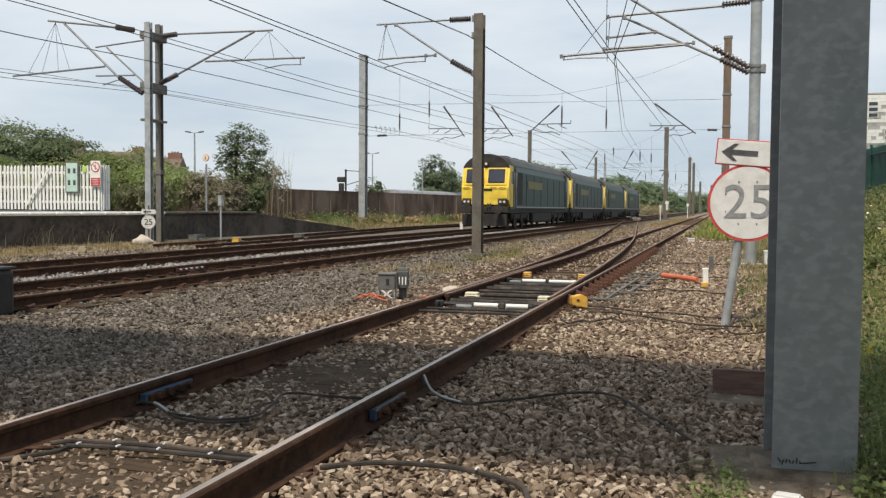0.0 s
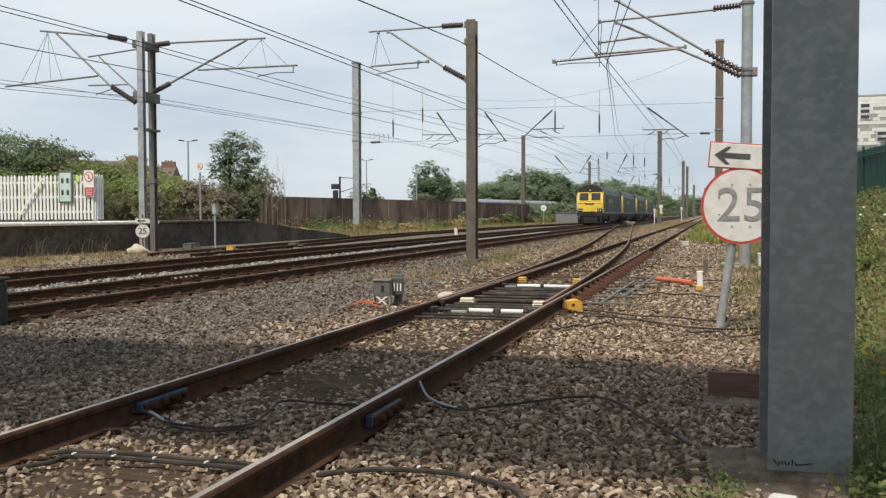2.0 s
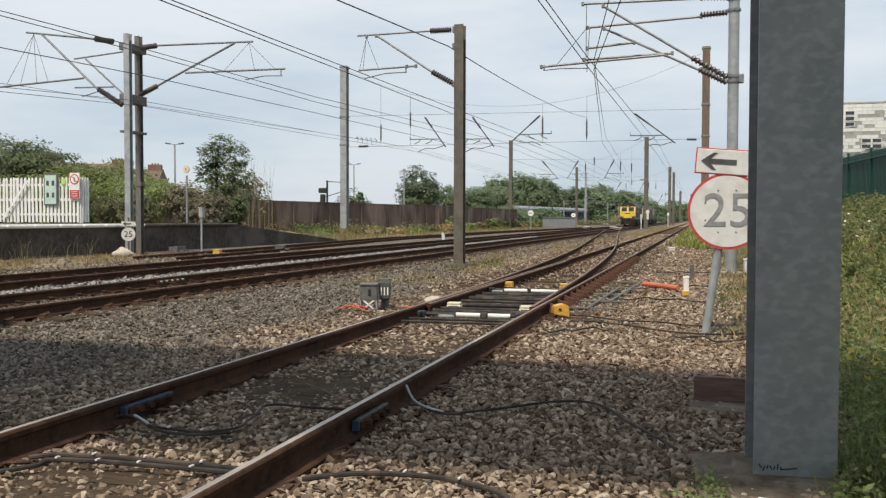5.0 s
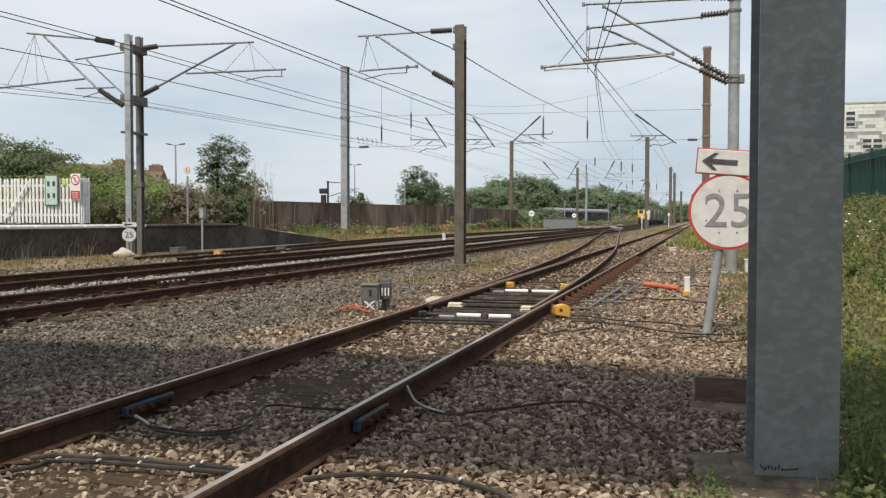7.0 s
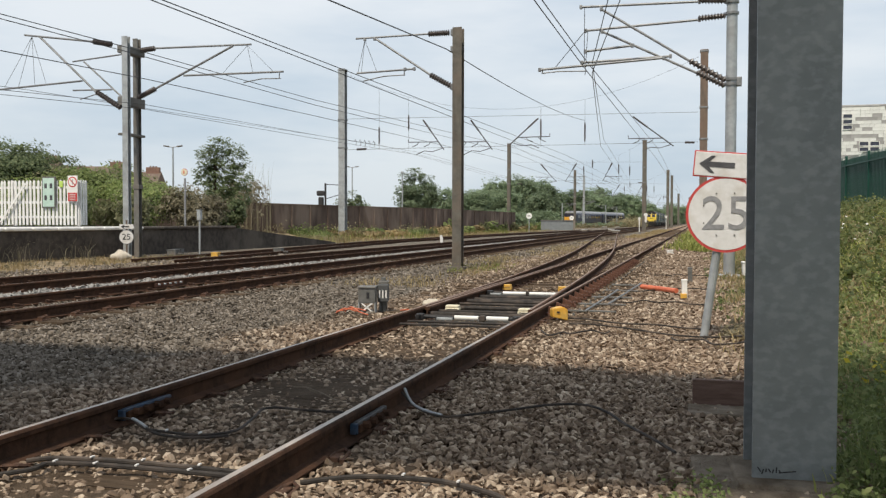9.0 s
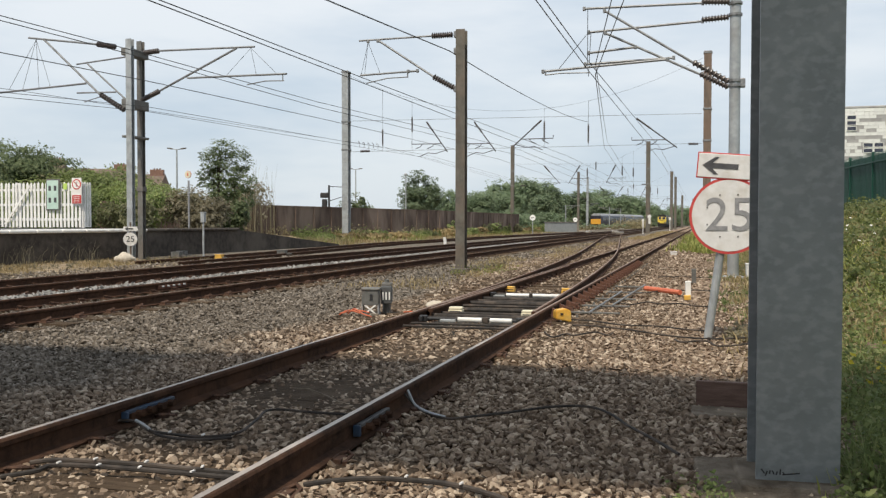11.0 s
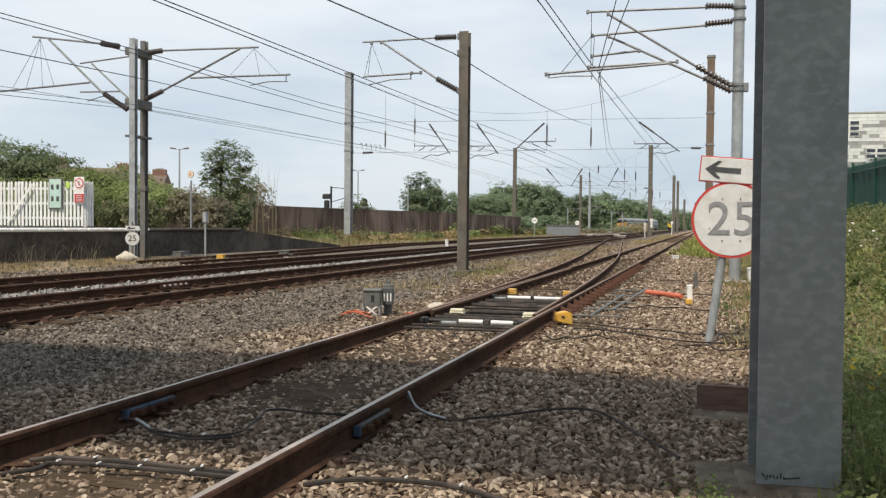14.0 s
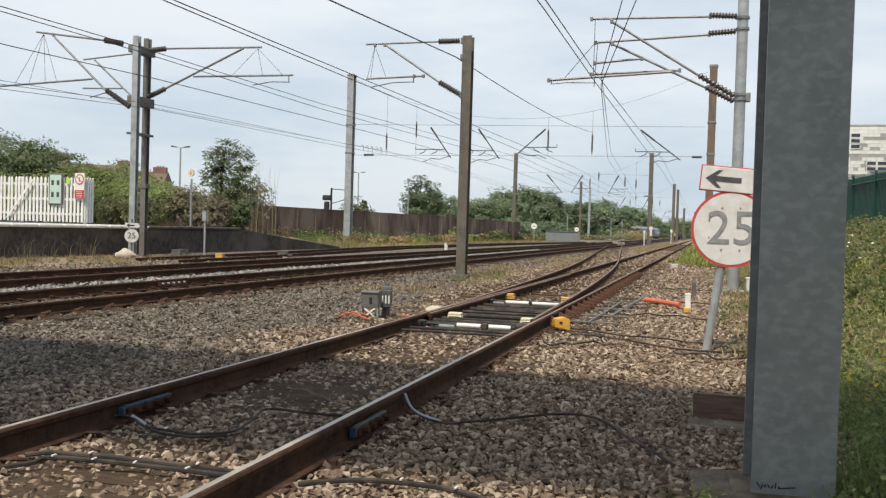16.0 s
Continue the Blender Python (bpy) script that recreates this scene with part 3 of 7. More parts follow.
near_track = build_track("near_track", "siding track with brown rusty rails on timber sleepers", NEAR_X, None, -30.0, 150, STEEL, 44, 420, 1, joint=9.6)
left_track = build_track("left_track", "main line track with rusty rails and worn heads", LEFT_X, None, -30.0, 150, STEEL_DULL, 60, 520, 2)
far_track = build_track("far_track", "second main line track with dark rusty rails", FAR_X, None, -30.0, 150, STEEL_DULL, 60, 520, 3)


def third_off(y):
    """The platform track bends out beside the ramp and back to the main line."""
    return 2.2 * smooth((55 - y) / 32) + 2.6 * smooth((y - 75) / 60)


third_track = build_track("third_track", "overgrown third track with dark rails beside the platform", -18.2, third_off, 24.2, 130, STEEL_DULL, 58, 135, 4)
third_track.matrix_basis = pose(0, 0, -0.07)


# crossover: two curved rails from the switch tips to the main line
def dirt_bed(name, label, y0, y1, level, mat):
    """Trodden fines that fill the siding between its rails nearly to the sleepers' tops; they thin out at both ends."""
    xs, ys = np.arange(NEAR_X - 0.70, NEAR_X + 0.701, 0.05), np.arange(y0, y1, 0.05)

    def z(x, y):
        ends = smooth((y - y1 + 1.0) / 1.0) + smooth((y0 + 0.8 - y) / 0.8)
        return level + 0.016 * noise.noise(Vector((x * 5, y * 5, 2))) + 0.010 * noise.noise(Vector((x * 17, y * 17, 4))) - 0.06 * ends
    v = [(x, y, z(x, y)) for y in ys for x in xs]
    w = len(xs)
    f = [(j * w + i, j * w + i + 1, (j + 1) * w + i + 1, (j + 1) * w + i) for j in range(len(ys) - 1) for i in range(w - 1)]
    return tagged(new(name, raw_mesh(name, v, f, mat)), label, "ballast", kind="stuff")


dirt_bed("track_fines", "brown trodden fines filling the siding between its rails", -3.0, 10.3, 0.004, FINES)
dirt_bed("oily_fines", "oil-blackened fines under the switch rods", 9.9, 16.6, 0.022, OILY)


def crossover():
    t = thing("crossover", "turnout rails curving away from the siding to the main line", "railway track", kind="structure")
    ys = [11.2] + list(np.arange(13, 98.1, 2.5))

    def off(y):
        u = max(0.0, y - 11.0)
        return -(0.02 * u + 0.00105 * u * u) if u < 29 else -1.463 - 0.081 * (u - 29)

    for s in (-1, 1):
        ob = new("rail", rail_mesh([(NEAR_X + s * GAUGE / 2 - (0.072 if s > 0 else -0.0) + off(y), y) for y in ys], STEEL_BROWN))
        ob.parent = t
        tagged(ob, "curved closure rail with a rust-brown head")
    # planed switch tongue on the straight side
    ob = new("switch_tongue", rail_mesh([(NEAR_X - GAUGE / 2 + 0.075 + 0.0009 * (y - 11.2), y) for y in (11.2, 13, 15, 18, 21, 24)], STEEL_BROWN))
    ob.parent = t
    # long timbers under the turnout
    rnd = random.Random(5)
    for i in range(36):
        y = 11.4 + i * 0.68
        x = NEAR_X + off(y) / 2
        piece("long_sleeper", rnd.choice(LONG_SLEEPERS), t, pose(x - 0.2, y, 0.014, 0, 0, rnd.uniform(-0.8, 0.8)))
    v, f = [], []
    for i in range(90):
        y = 36.2 + i * 0.68
        x, k = NEAR_X + off(y), len(v)
        v += [(x + a, y + b, 0.016) for a, b in ((-1.3, -0.12), (1.3, -0.12), (1.3, 0.12), (-1.3, 0.12))]
        f.append((k, k + 1, k + 2, k + 3))
    ob = new("far_sleepers", raw_mesh("far_sleepers", v, f, TIMBER))
    ob.parent = t
    tagged(ob, kind="stuff")
    # crossing nose and guard rails
    bm = bmesh.new()
    for x in (-3.35, -2.0):
        box(bm, (x, 41, 0.10), (0.05, 5.0, 0.13), bevel=0.01)
    part("guard_rail", bm, RUST, t)
    return off


CROSS_OFF = crossover()


# slide chairs and brackets along the outside of the siding's near rail
def slide_chair():
    bm = bmesh.new()
    box(bm, (0.10, 0, 0.025), (0.28, 0.12, 0.04), bevel=0.008)
    prism(bm, [(0.035, 0.03), (0.22, 0.03), (0.20, 0.07), (0.05, 0.135)], -0.03, 0.03)
    cyl(bm, (0.20, 0.05, 0.05), (0.20, 0.05, 0.085), 0.02, n=6)
    cyl(bm, (0.20, -0.05, 0.05), (0.20, -0.05, 0.085), 0.02, n=6)
    return finish("slide_chair", bm, RUST_RED)


SLIDE = slide_chair()
for i in range(26):
    piece("slide_chair", SLIDE, near_track, pose(NEAR_X + GAUGE / 2, 11.9 + i * 0.66, 0.02))
BOLT_BM = bmesh.new()
cyl(BOLT_BM, (0, 0, 0), (0, 0, 0.035), 0.02, 0.014, 8)
BOLT = finish("bolt_head", BOLT_BM, BOX_GREY)
for i in range(26):
    piece("bolt_head", BOLT, near_track, pose(NEAR_X + GAUGE / 2 + 0.36, 12.0 + i * 0.66, 0.03))


# ---- overhead line ----
def insulator(bm, a, b, r=0.075, sheds=7):
    """A turned body with sheds, from a to b, capped at both ends."""
    a, b = Vector(a), Vector(b)
    q = (b - a).to_track_quat("Z", "Y")
    n, prof = 10, [(0.0, 0.45)]
    for i in range(sheds):
        prof += [((i + 0.2) / sheds, 0.62), ((i + 0.36) / sheds, 1.0), ((i + 0.56) / sheds, 0.94), ((i + 0.8) / sheds, 0.62)]
    prof.append((1.0, 0.45))
    rings = [[bm.verts.new(a.lerp(b, u) + q @ Vector((math.cos(k * math.tau / n), math.sin(k * math.tau / n), 0)) * r * w) for k in range(n)] for u, w in prof]
    for c, d in zip(rings, rings[1:]):
        for k in range(n):
            bm.faces.new((c[k], c[(k + 1) % n], d[(k + 1) % n], d[k]))
    bm.faces.new(rings[0][::-1])
    bm.faces.new(rings[-1])


def bar(bm, a, b, r):
    cyl(bm, a, b, r, n=8)


def h_section(bm, x, y, h, w, d, t=0.02, z0=-0.1):
    """A rolled H section standing on end, drawn out of one outline."""
    a, b, k = w / 2, d / 2 + t / 2, t / 2
    out = [(-a, -b), (a, -b), (a, -b + t), (k, -b + t), (k, b - t), (a, b - t), (a, b), (-a, b), (-a, b - t), (-k, b - t), (-k, -b + t), (-a, -b + t)]
    low = [bm.verts.new((x + u, y + v, z0)) for u, v in out]
    top = [bm.verts.new((x + u, y + v, h)) for u, v in out]
    for i in range(12):
        bm.faces.new((low[i], low[(i + 1) % 12], top[(i + 1) % 12], top[i]))
    bm.faces.new(low[::-1])
    bm.faces.new(top)


def mast_two():
    y = 23.25
    t = thing("cantilever_mast", "brown steel overhead line mast with one bracket arm", "overhead mast", group="overhead line masts")
    bm = bmesh.new()
    h_section(bm, -6.12, y, 6.38, 0.25, 0.25)
    part("post", bm, MAST_BROWN, t)
    bm = bmesh.new()
    box(bm, (-6.12, y, 0.02), (0.42, 0.42, 0.12), bevel=0.01)
    part("foot_plate", bm, MAST_BROWN, t)
    for z in (5.83, 6.27, 4.84):
        bm = bmesh.new()
        box(bm, (-6.27, y, z), (0.10, 0.14, 0.16), bevel=0.01)
        part("clamp", bm, TUBE, t)
    bm = bmesh.new()
    bar(bm, (-6.95, y, 6.27), (-9.01, y, 6.25), 0.025)
    bar(bm, (-6.9, y, 5.19), (-8.47, y, 6.24), 0.028)
    bar(bm, (-7.34, y, 5.36), (-8.98, y, 5.31), 0.026)
    bar(bm, (-7.62, y, 5.19), (-7.62, y, 5.36), 0.018)
    tube(bm, [(-7.62, y, 5.21), (-8.2, y, 5.2), (-8.8, y, 5.09)], 0.016)
    for x in (-8.47, -8.75, -7.34, -7.6):
        box(bm, (x, y, 6.22 if x < -8.4 else 5.36), (0.07, 0.07, 0.09), bevel=0.01)
    part("bracket_arm", bm, TUBE, t)
    bm = bmesh.new()
    for x0, x1 in ((-8.75, -8.85), (-8.75, -8.95), (-8.75, -8.4)):
        bar(bm, (x0, y, 6.2), (x1, y, 5.33), 0.006)
    part("hanger", bm, WIRE, t)
    for a, b in (((-6.36, y, 6.27), (-6.95, y, 6.27)), ((-6.28, y, 4.84), (-6.9, y, 5.19))):
        bm = bmesh.new()
        insulator(bm, a, b, 0.085, 10)
        part("insulator", bm, PORCELAIN, t)


def mast_pair():
    t = thing("twin_mast", "pair of grey steel overhead line posts with bracket arms", "overhead mast", group="overhead line masts")
    bm = bmesh.new()
    h_section(bm, -19.13, 27.4, 7.66, 0.22, 0.16)
    part("post", bm, GALV_LIGHT, t)
    bm = bmesh.new()
    h_section(bm, -19.45, 28.5, 7.8, 0.20, 0.18)
    part("post", bm, MAST_GREY, t)
    bm = bmesh.new()
    box(bm, (-19.45, 28.5, 2.5), (0.26, 0.26, 0.16), bevel=0.01)
    part("collar", bm, MAST_GREY, t)
    for z, h in ((7.25, 0.26), (5.45, 0.32), (4.3, 0.08)):
        bm = bmesh.new()
        box(bm, (-19.3, 27.95, z), (0.34, 1.15, h), bevel=0.02)
        part("bracket_plate", bm, MAST_GREY, t)
    y = 28.3
    bm = bmesh.new()
    bar(bm, (-18.56, y, 7.39), (-14.8, y, 7.34), 0.035)
    bar(bm, (-18.55, y, 5.97), (-15.5, y, 7.32), 0.04)
    bar(bm, (-17.43, y, 6.38), (-13.6, y, 6.36), 0.035)
    tube(bm, [(-15.1, y, 6.05), (-14.4, y, 6.15), (-13.7, y, 6.13)], 0.02)
    bar(bm, (-13.75, y, 6.13), (-13.75, y, 6.36), 0.02)
    part("bracket_arm", bm, TUBE, t)
    bm = bmesh.new()
    bar(bm, (-14.95, y, 7.3), (-15.9, y, 6.4), 0.007)
    bar(bm, (-14.95, y, 7.3), (-14.0, y, 6.4), 0.007)
    bar(bm, (-14.95, y, 7.3), (-14.75, y, 6.4), 0.007)
    part("hanger", bm, WIRE, t)
    y = 27.4
    bm = bmesh.new()
    bar(bm, (-20.45, y, 7.55), (-23.32, y, 7.93), 0.035)
    bar(bm, (-20.34, y, 5.78), (-22.65, y, 7.82), 0.04)
    bar(bm, (-20.92, y, 6.2), (-24.9, y, 6.0), 0.035)
    bar(bm, (-19.3, y, 7.05), (-21.3, y, 6.89), 0.028)
    bar(bm, (-19.32, y, 5.59), (-20.84, y, 6.87), 0.032)
    bar(bm, (-19.7, y, 5.85), (-21.3, y, 5.88), 0.028)
    tube(bm, [(-21.0, y, 5.55), (-20.4, y, 5.7), (-19.9, y, 5.67)], 0.018)
    part("bracket_arm", bm, TUBE, t)
    bm = bmesh.new()
    for x1 in (-24.2, -22.9, -22.4, -23.6):
        bar(bm, (-23.0, y, 7.85), (x1, y, 6.1), 0.007)
    part("hanger", bm, WIRE, t)
    for a, b in (((-19.4, 28.3, 7.33), (-18.56, 28.3, 7.39)), ((-19.3, 28.3, 5.66), (-18.55, 28.3, 5.97)), ((-19.7, 27.4, 7.42), (-20.45, 27.4, 7.55)), ((-19.35, 27.4, 5.2), (-20.34, 27.4, 5.80))):
        bm = bmesh.new()
        insulator(bm, a, b, 0.10, 11)
        part("insulator", bm, PORCELAIN, t)


def mast_round():
    y = 23.0
    t = thing("tubular_mast", "round galvanised overhead line mast with double bracket", "overhead mast", group="overhead line masts")
    bm = bmesh.new()
    cyl(bm, (0.76, y, -0.1), (0.76, y, 8.4), 0.135, 0.125, 20)
    box(bm, (0.76, y, -0.09), (0.5, 0.5, 0.2), bevel=0.02)
    part("post", bm, GALV_LIGHT, t, smooth=False)
    for z in (4.6, 4.72, 6.3, 6.57):
        bm = bmesh.new()
        cyl(bm, (0.76, y, z - 0.03), (0.76, y, z + 0.03), 0.16, n=16)
        part("band", bm, TUBE, t)
    bm = bmesh.new()
    box(bm, (0.93, y, 4.66), (0.14, 0.16, 0.22), bevel=0.02)
    part("bracket_plate", bm, TUBE, t)
    for dy, pts in ((-0.22, ((-0.03, 6.61), (-2.87, 6.65))), (0.22, ((-0.03, 6.27), (-2.81, 6.15))), (-0.22, ((-0.22, 5.18), (-2.37, 6.57))), (0.22, ((-0.05, 4.96), (-2.39, 6.11))),
                    (-0.22, ((-0.85, 5.30), (-3.9, 5.14))), (0.22, ((-0.71, 5.41), (-2.89, 5.35))), (0.22, ((-1.64, 5.72), (-2.81, 5.63)))):
        pts = [(x + 0.03, z - 0.03) for x, z in pts]
        (x0, z0), (x1, z1) = pts
        bm = bmesh.new()
        bar(bm, (x0, y + dy, z0), (x1, y + dy, z1), 0.030)
        for x, z in pts:
            box(bm, (x, y + dy, z), (0.07, 0.08, 0.10), bevel=0.01)
        part("bracket_arm", bm, TUBE, t)
    bm = bmesh.new()
    tube(bm, [(-3.82, y - 0.22, 5.02), (-3.4, y - 0.22, 5.05), (-2.68, y - 0.22, 5.03)], 0.016)
    bar(bm, (-3.8, y - 0.22, 5.02), (-3.8, y - 0.22, 5.15), 0.018)
    part("steady_arm", bm, TUBE, t)
    for a, b in (((0.62, y - 0.2, 6.57), (-0.03, y - 0.22, 6.61)), ((0.62, y + 0.2, 6.3), (-0.03, y + 0.22, 6.27)), ((0.62, y - 0.2, 4.67), (-0.22, y - 0.22, 5.18)), ((0.62, y + 0.2, 4.6), (-0.05, y + 0.22, 4.96))):
        bm = bmesh.new()
        insulator(bm, a, b, 0.085, 9)
        part("insulator", bm, PORCELAIN, t)
    bm = bmesh.new()
    for x0, z0, x1, z1, dy in ((-2.75, 6.62, -2.75, 5.2, -0.22), (-2.72, 6.1, -2.78, 5.0, 0.22), (-2.72, 6.12, -3.5, 5.2, 0.0)):
        bar(bm, (x0, y + dy, z0), (x1, y + dy, z1), 0.008)
    part("hanger", bm, WIRE, t)


mast_two()
mast_pair()
mast_round()


def headspan_mast(x, y, h, mat, w=0.42, lean=0.0):
    t = thing("headspan_mast", "tall tapered steel mast of an overhead headspan", "overhead mast", group="headspan masts")
    bm = bmesh.new()
    h_section(bm, 0, 0, h, w, w, 0.03, -0.2)
    part("post", bm, mat, t)
    for z in (h * 0.70, h * 0.535, h - 0.1):
        bm = bmesh.new()
        box(bm, (0, 0, z), (w + 0.08, w + 0.08, 0.12), bevel=0.01)
        part("clamp", bm, TUBE, t)
    t.matrix_basis = pose(x, y, 0, 0, lean, 0)


headspan_mast(-25.7, 63.6, 12.7, GALV_LIGHT, 0.50)
headspan_mast(0.36, 63.6, 12.85, MAST_RUST, 0.50)
headspan_mast(-25.9, 127, 12.45, MAST_BROWN, 0.46)
headspan_mast(-7.0, 127, 12.55, MAST_BROWN, 0.55)
headspan_mast(-26.0, 200, 12.7, MAST_BROWN, 0.5)
headspan_mast(-25.2, 210, 12.0, GALV_LIGHT, 0.45)
headspan_mast(-6.1, 200, 12.5, MAST_BROWN, 0.6)
headspan_mast(-5.6, 212, 11.9, MAST_BROWN, 0.55)
headspan_mast(-6.2, 320, 11.0, MAST_BROWN, 0.7)
headspan_mast(-3.0, 380, 11.5, MAST_BROWN, 0.8)


def headspan(y, xl, xr, xs, arms, thin=1.0, lift=0.0):
    """Cross wires between two masts with hangers, insulators and registration tubes."""
    t = thing("headspan", "cross wires with dark insulators between tall masts", "overhead wires", group="headspans")
    bm = bmesh.new()
    mid = (xl + xr) / 2
    pts = []
    for i in range(17):
        u = i / 16
        pts.append((xl + (xr - xl) * u, y, 12.4 - 3.1 * (1 - (2 * u - 1) ** 2)))
    tube(bm, pts, 0.008 * thin, 5)
    bar(bm, (xl, y, 8.95 + lift), (xr, y, 8.7 + lift), 0.012 * thin)
    bar(bm, (xl, y, 6.65 + lift * 0.5), (xr, y, 6.7 + lift * 0.5), 0.012 * thin)
    part("cross_wire", bm, WIRE, t)
    for x in xs:
        bm = bmesh.new()
        u = (x - xl) / (xr - xl)
        bar(bm, (x, y, 12.4 - 3.1 * (1 - (2 * u - 1) ** 2)), (x, y, 6.6), 0.010 * thin)
        part("hanger", bm, WIRE, t)
    for x, (za, zb) in zip(xs, itertools.cycle(((7.15, 8.15), (8.1, 9.0), (7.2, 8.4), (7.0, 8.1)))):
        bm = bmesh.new()
        insulator(bm, (x, y, za + lift), (x, y, zb + lift), 0.075 if y < 100 else 0.11, 9)
        part("insulator", bm, PORCELAIN, t)
        for z in (zb + 0.06, za - 0.06):
            bm = bmesh.new()
            box(bm, (x, y, z + lift), (0.09, 0.09, 0.12), bevel=0.01)
            part("insulator_cap", bm, TUBE, t)
    for x0, z0, x1, z1 in arms:
        bm = bmesh.new()
        a, b = Vector((x0, y, z0)), Vector((x1, y, z1))
        insulator(bm, a.lerp(b, 0.06), a.lerp(b, 0.4), 0.08 if y < 100 else 0.12, 9)
        part("insulator", bm, PORCELAIN, t)
        bm = bmesh.new()
        bar(bm, a.lerp(b, 0.38), b, 0.042)
        part("drop_arm", bm, ARM_DARK, t)
        s = 1 if x1 > x0 else -1
        e = b.lerp(a, 0.25)
        bm = bmesh.new()
        tube(bm, [e + Vector((-s * 2.3, 0, 0.22)), e + Vector((-s * 2.3, 0, 0.02)), e + Vector((-s * 1.1, 0, 0.01)), e], 0.036, 6)
        part("registration_arm", bm, ARM_DARK, t)
        bm = bmesh.new()
        tube(bm, [b + Vector((-s * 0.1, 0, 0.12)), b + Vector((-s * 0.9, 0, -0.12)), b + Vector((-s * 1.5, 0, -0.05)), b + Vector((-s * 2.1, 0, -0.32))], 0.028, 5)
        part("steady_arm", bm, ARM_DARK, t)
        for k in (0.6, 1.5):
            bm = bmesh.new()
            tube(bm, [e + Vector((-s * k, 0, 0.0)), e + Vector((-s * (k + 0.12), 0, -0.18)), e + Vector((-s * (k + 0.5), 0, -0.34))], 0.03, 5)
            part("hook", bm, ARM_DARK, t)
    for x0, x1 in ((xl + 0.4, xl + 1.8), (xr + 0.3, xr - 0.85)):
        bm = bmesh.new()
        insulator(bm, (x0 + (x1 - x0) * 0.45, y, 6.66), (x1, y, 6.68), 0.10, 7)
        part("insulator", bm, PORCELAIN, t)


headspan(63.6, -25.6, 0.0, (-22.8, -20.5, -10.7, -7.6), [(-19.5, 8.86, -17.8, 6.5), (-15.9, 8.75, -14.2, 6.45), (-10.76, 8.7, -12.9, 6.8), (-4.5, 8.65, -1.6, 6.45)])
FAR_ARMS = [(-21.5, 9.6, -19.1, 6.9), (-16.2, 9.6, -17.9, 6.9), (-11.3, 9.6, -12.7, 6.9)]
headspan(127, -25.8, -7.0, (-15.3, -14.1, -10.5, -9.0), FAR_ARMS, 0.9, 0.8)
headspan(200, -25.8, -6.1, (-15.3, -14.1, -10.5, -9.0), FAR_ARMS, 1.0, 0.8)
headspan(300, -22.0, -6.1, (-15.3, -10.5), [(-16.2, 9.4, -17.9, 6.9), (-11.3, 9.4, -12.7, 6.9)], 1.2, 0.6)


def catenary(name, label, runs, r=0.011):
    """Wires, each a line of points; between points they sag a little."""
    t = thing(name, label, "overhead wires", group="overhead wires")
    for pts, sag in runs:
        bm = bmesh.new()
        fine = []
        for a, b in zip(pts, pts[1:]):
            a, b = Vector(a), Vector(b)
            n = max(2, int((b - a).length / 4))
            for i in range(n):
                u = i / n
                p = a.lerp(b, u)
                fine.append(p - Vector((0, 0, sag * 4 * u * (1 - u))))
        fine.append(Vector(pts[-1]))
        tube(bm, fine, r, 5)
        part("wire", bm, WIRE, t)
    return t


catenary("near_wires", "contact and carrier wires above the main line", [
    ([(-8.8, 3, 4.87), (-8.8, 13.5, 5.03), (-8.8, 23.25, 5.20), (-9.0, 63.6, 6.0), (-9.0, 127, 6.2), (-9, 200, 6.2), (-9, 330, 6.2)], 0.0),
    ([(-8.8, 3, 4.83), (-8.8, 13.8, 4.96), (-8.8, 23.25, 5.06), (-9.0, 63.6, 5.55), (-9.0, 127, 5.4), (-9, 200, 5.4), (-9, 330, 5.4)], 0.0)])
catenary("far_wires", "contact and carrier wires above the second line", [
    ([(-14, 3, 5.3), (-14, 15.7, 5.57), (-14, 20, 5.68), (-14, 31.8, 5.87), (-12.4, 63.6, 6.5), (-12.2, 127, 6.4), (-12.2, 200, 6.4), (-12.2, 330, 6.4)], 0.0),
    ([(-14, 3, 5.2), (-14, 15.7, 5.47), (-14, 20, 5.57), (-14, 31.8, 5.68), (-12.4, 63.6, 6.1), (-12.2, 127, 5.6), (-12.2, 200, 5.6), (-12.2, 330, 5.6)], 0.0),
    ([(-14, 3, 4.55), (-14, 15.7, 4.81), (-14, 20.8, 5.0), (-14, 31.8, 5.27), (-14.0, 63.6, 5.9), (-14.2, 127, 5.8), (-14, 200, 6.2)], 0.0)])
catenary("platform_wires", "contact wires above the platform line", [
    ([(-19, 8, 4.2), (-19, 21.2, 4.83), (-19, 28.3, 5.25), (-19, 43, 5.54), (-19.4, 63.6, 6.1), (-21, 127, 6.0), (-22, 200, 6.0)], 0.0),
    ([(-19, 8, 4.34), (-19, 21.2, 4.96), (-19, 28.3, 5.42), (-19, 43, 5.72), (-19.4, 63.6, 6.3), (-21, 127, 6.2), (-22, 200, 6.2)], 0.0),
    ([(-24, 8, 5.2), (-23.4, 27.4, 6.0), (-22.5, 63.6, 6.9), (-23, 127, 6.2)], 0.0)], 0.009)
wire_clips = thing("wire_clips", "row of dark clips hooked between the platform wires", "overhead fitting")
for i in range(5):
    bm = bmesh.new()
    x, y = -19.45 + i * 0.16, 50.2 + i * 0.35
    tube(bm, [(x, y, 5.78), (x + 0.03, y, 6.0), (x - 0.05, y, 6.12), (x - 0.09, y, 6.02)], 0.018, 5)
    part("clip", bm, ARM_DARK, wire_clips)
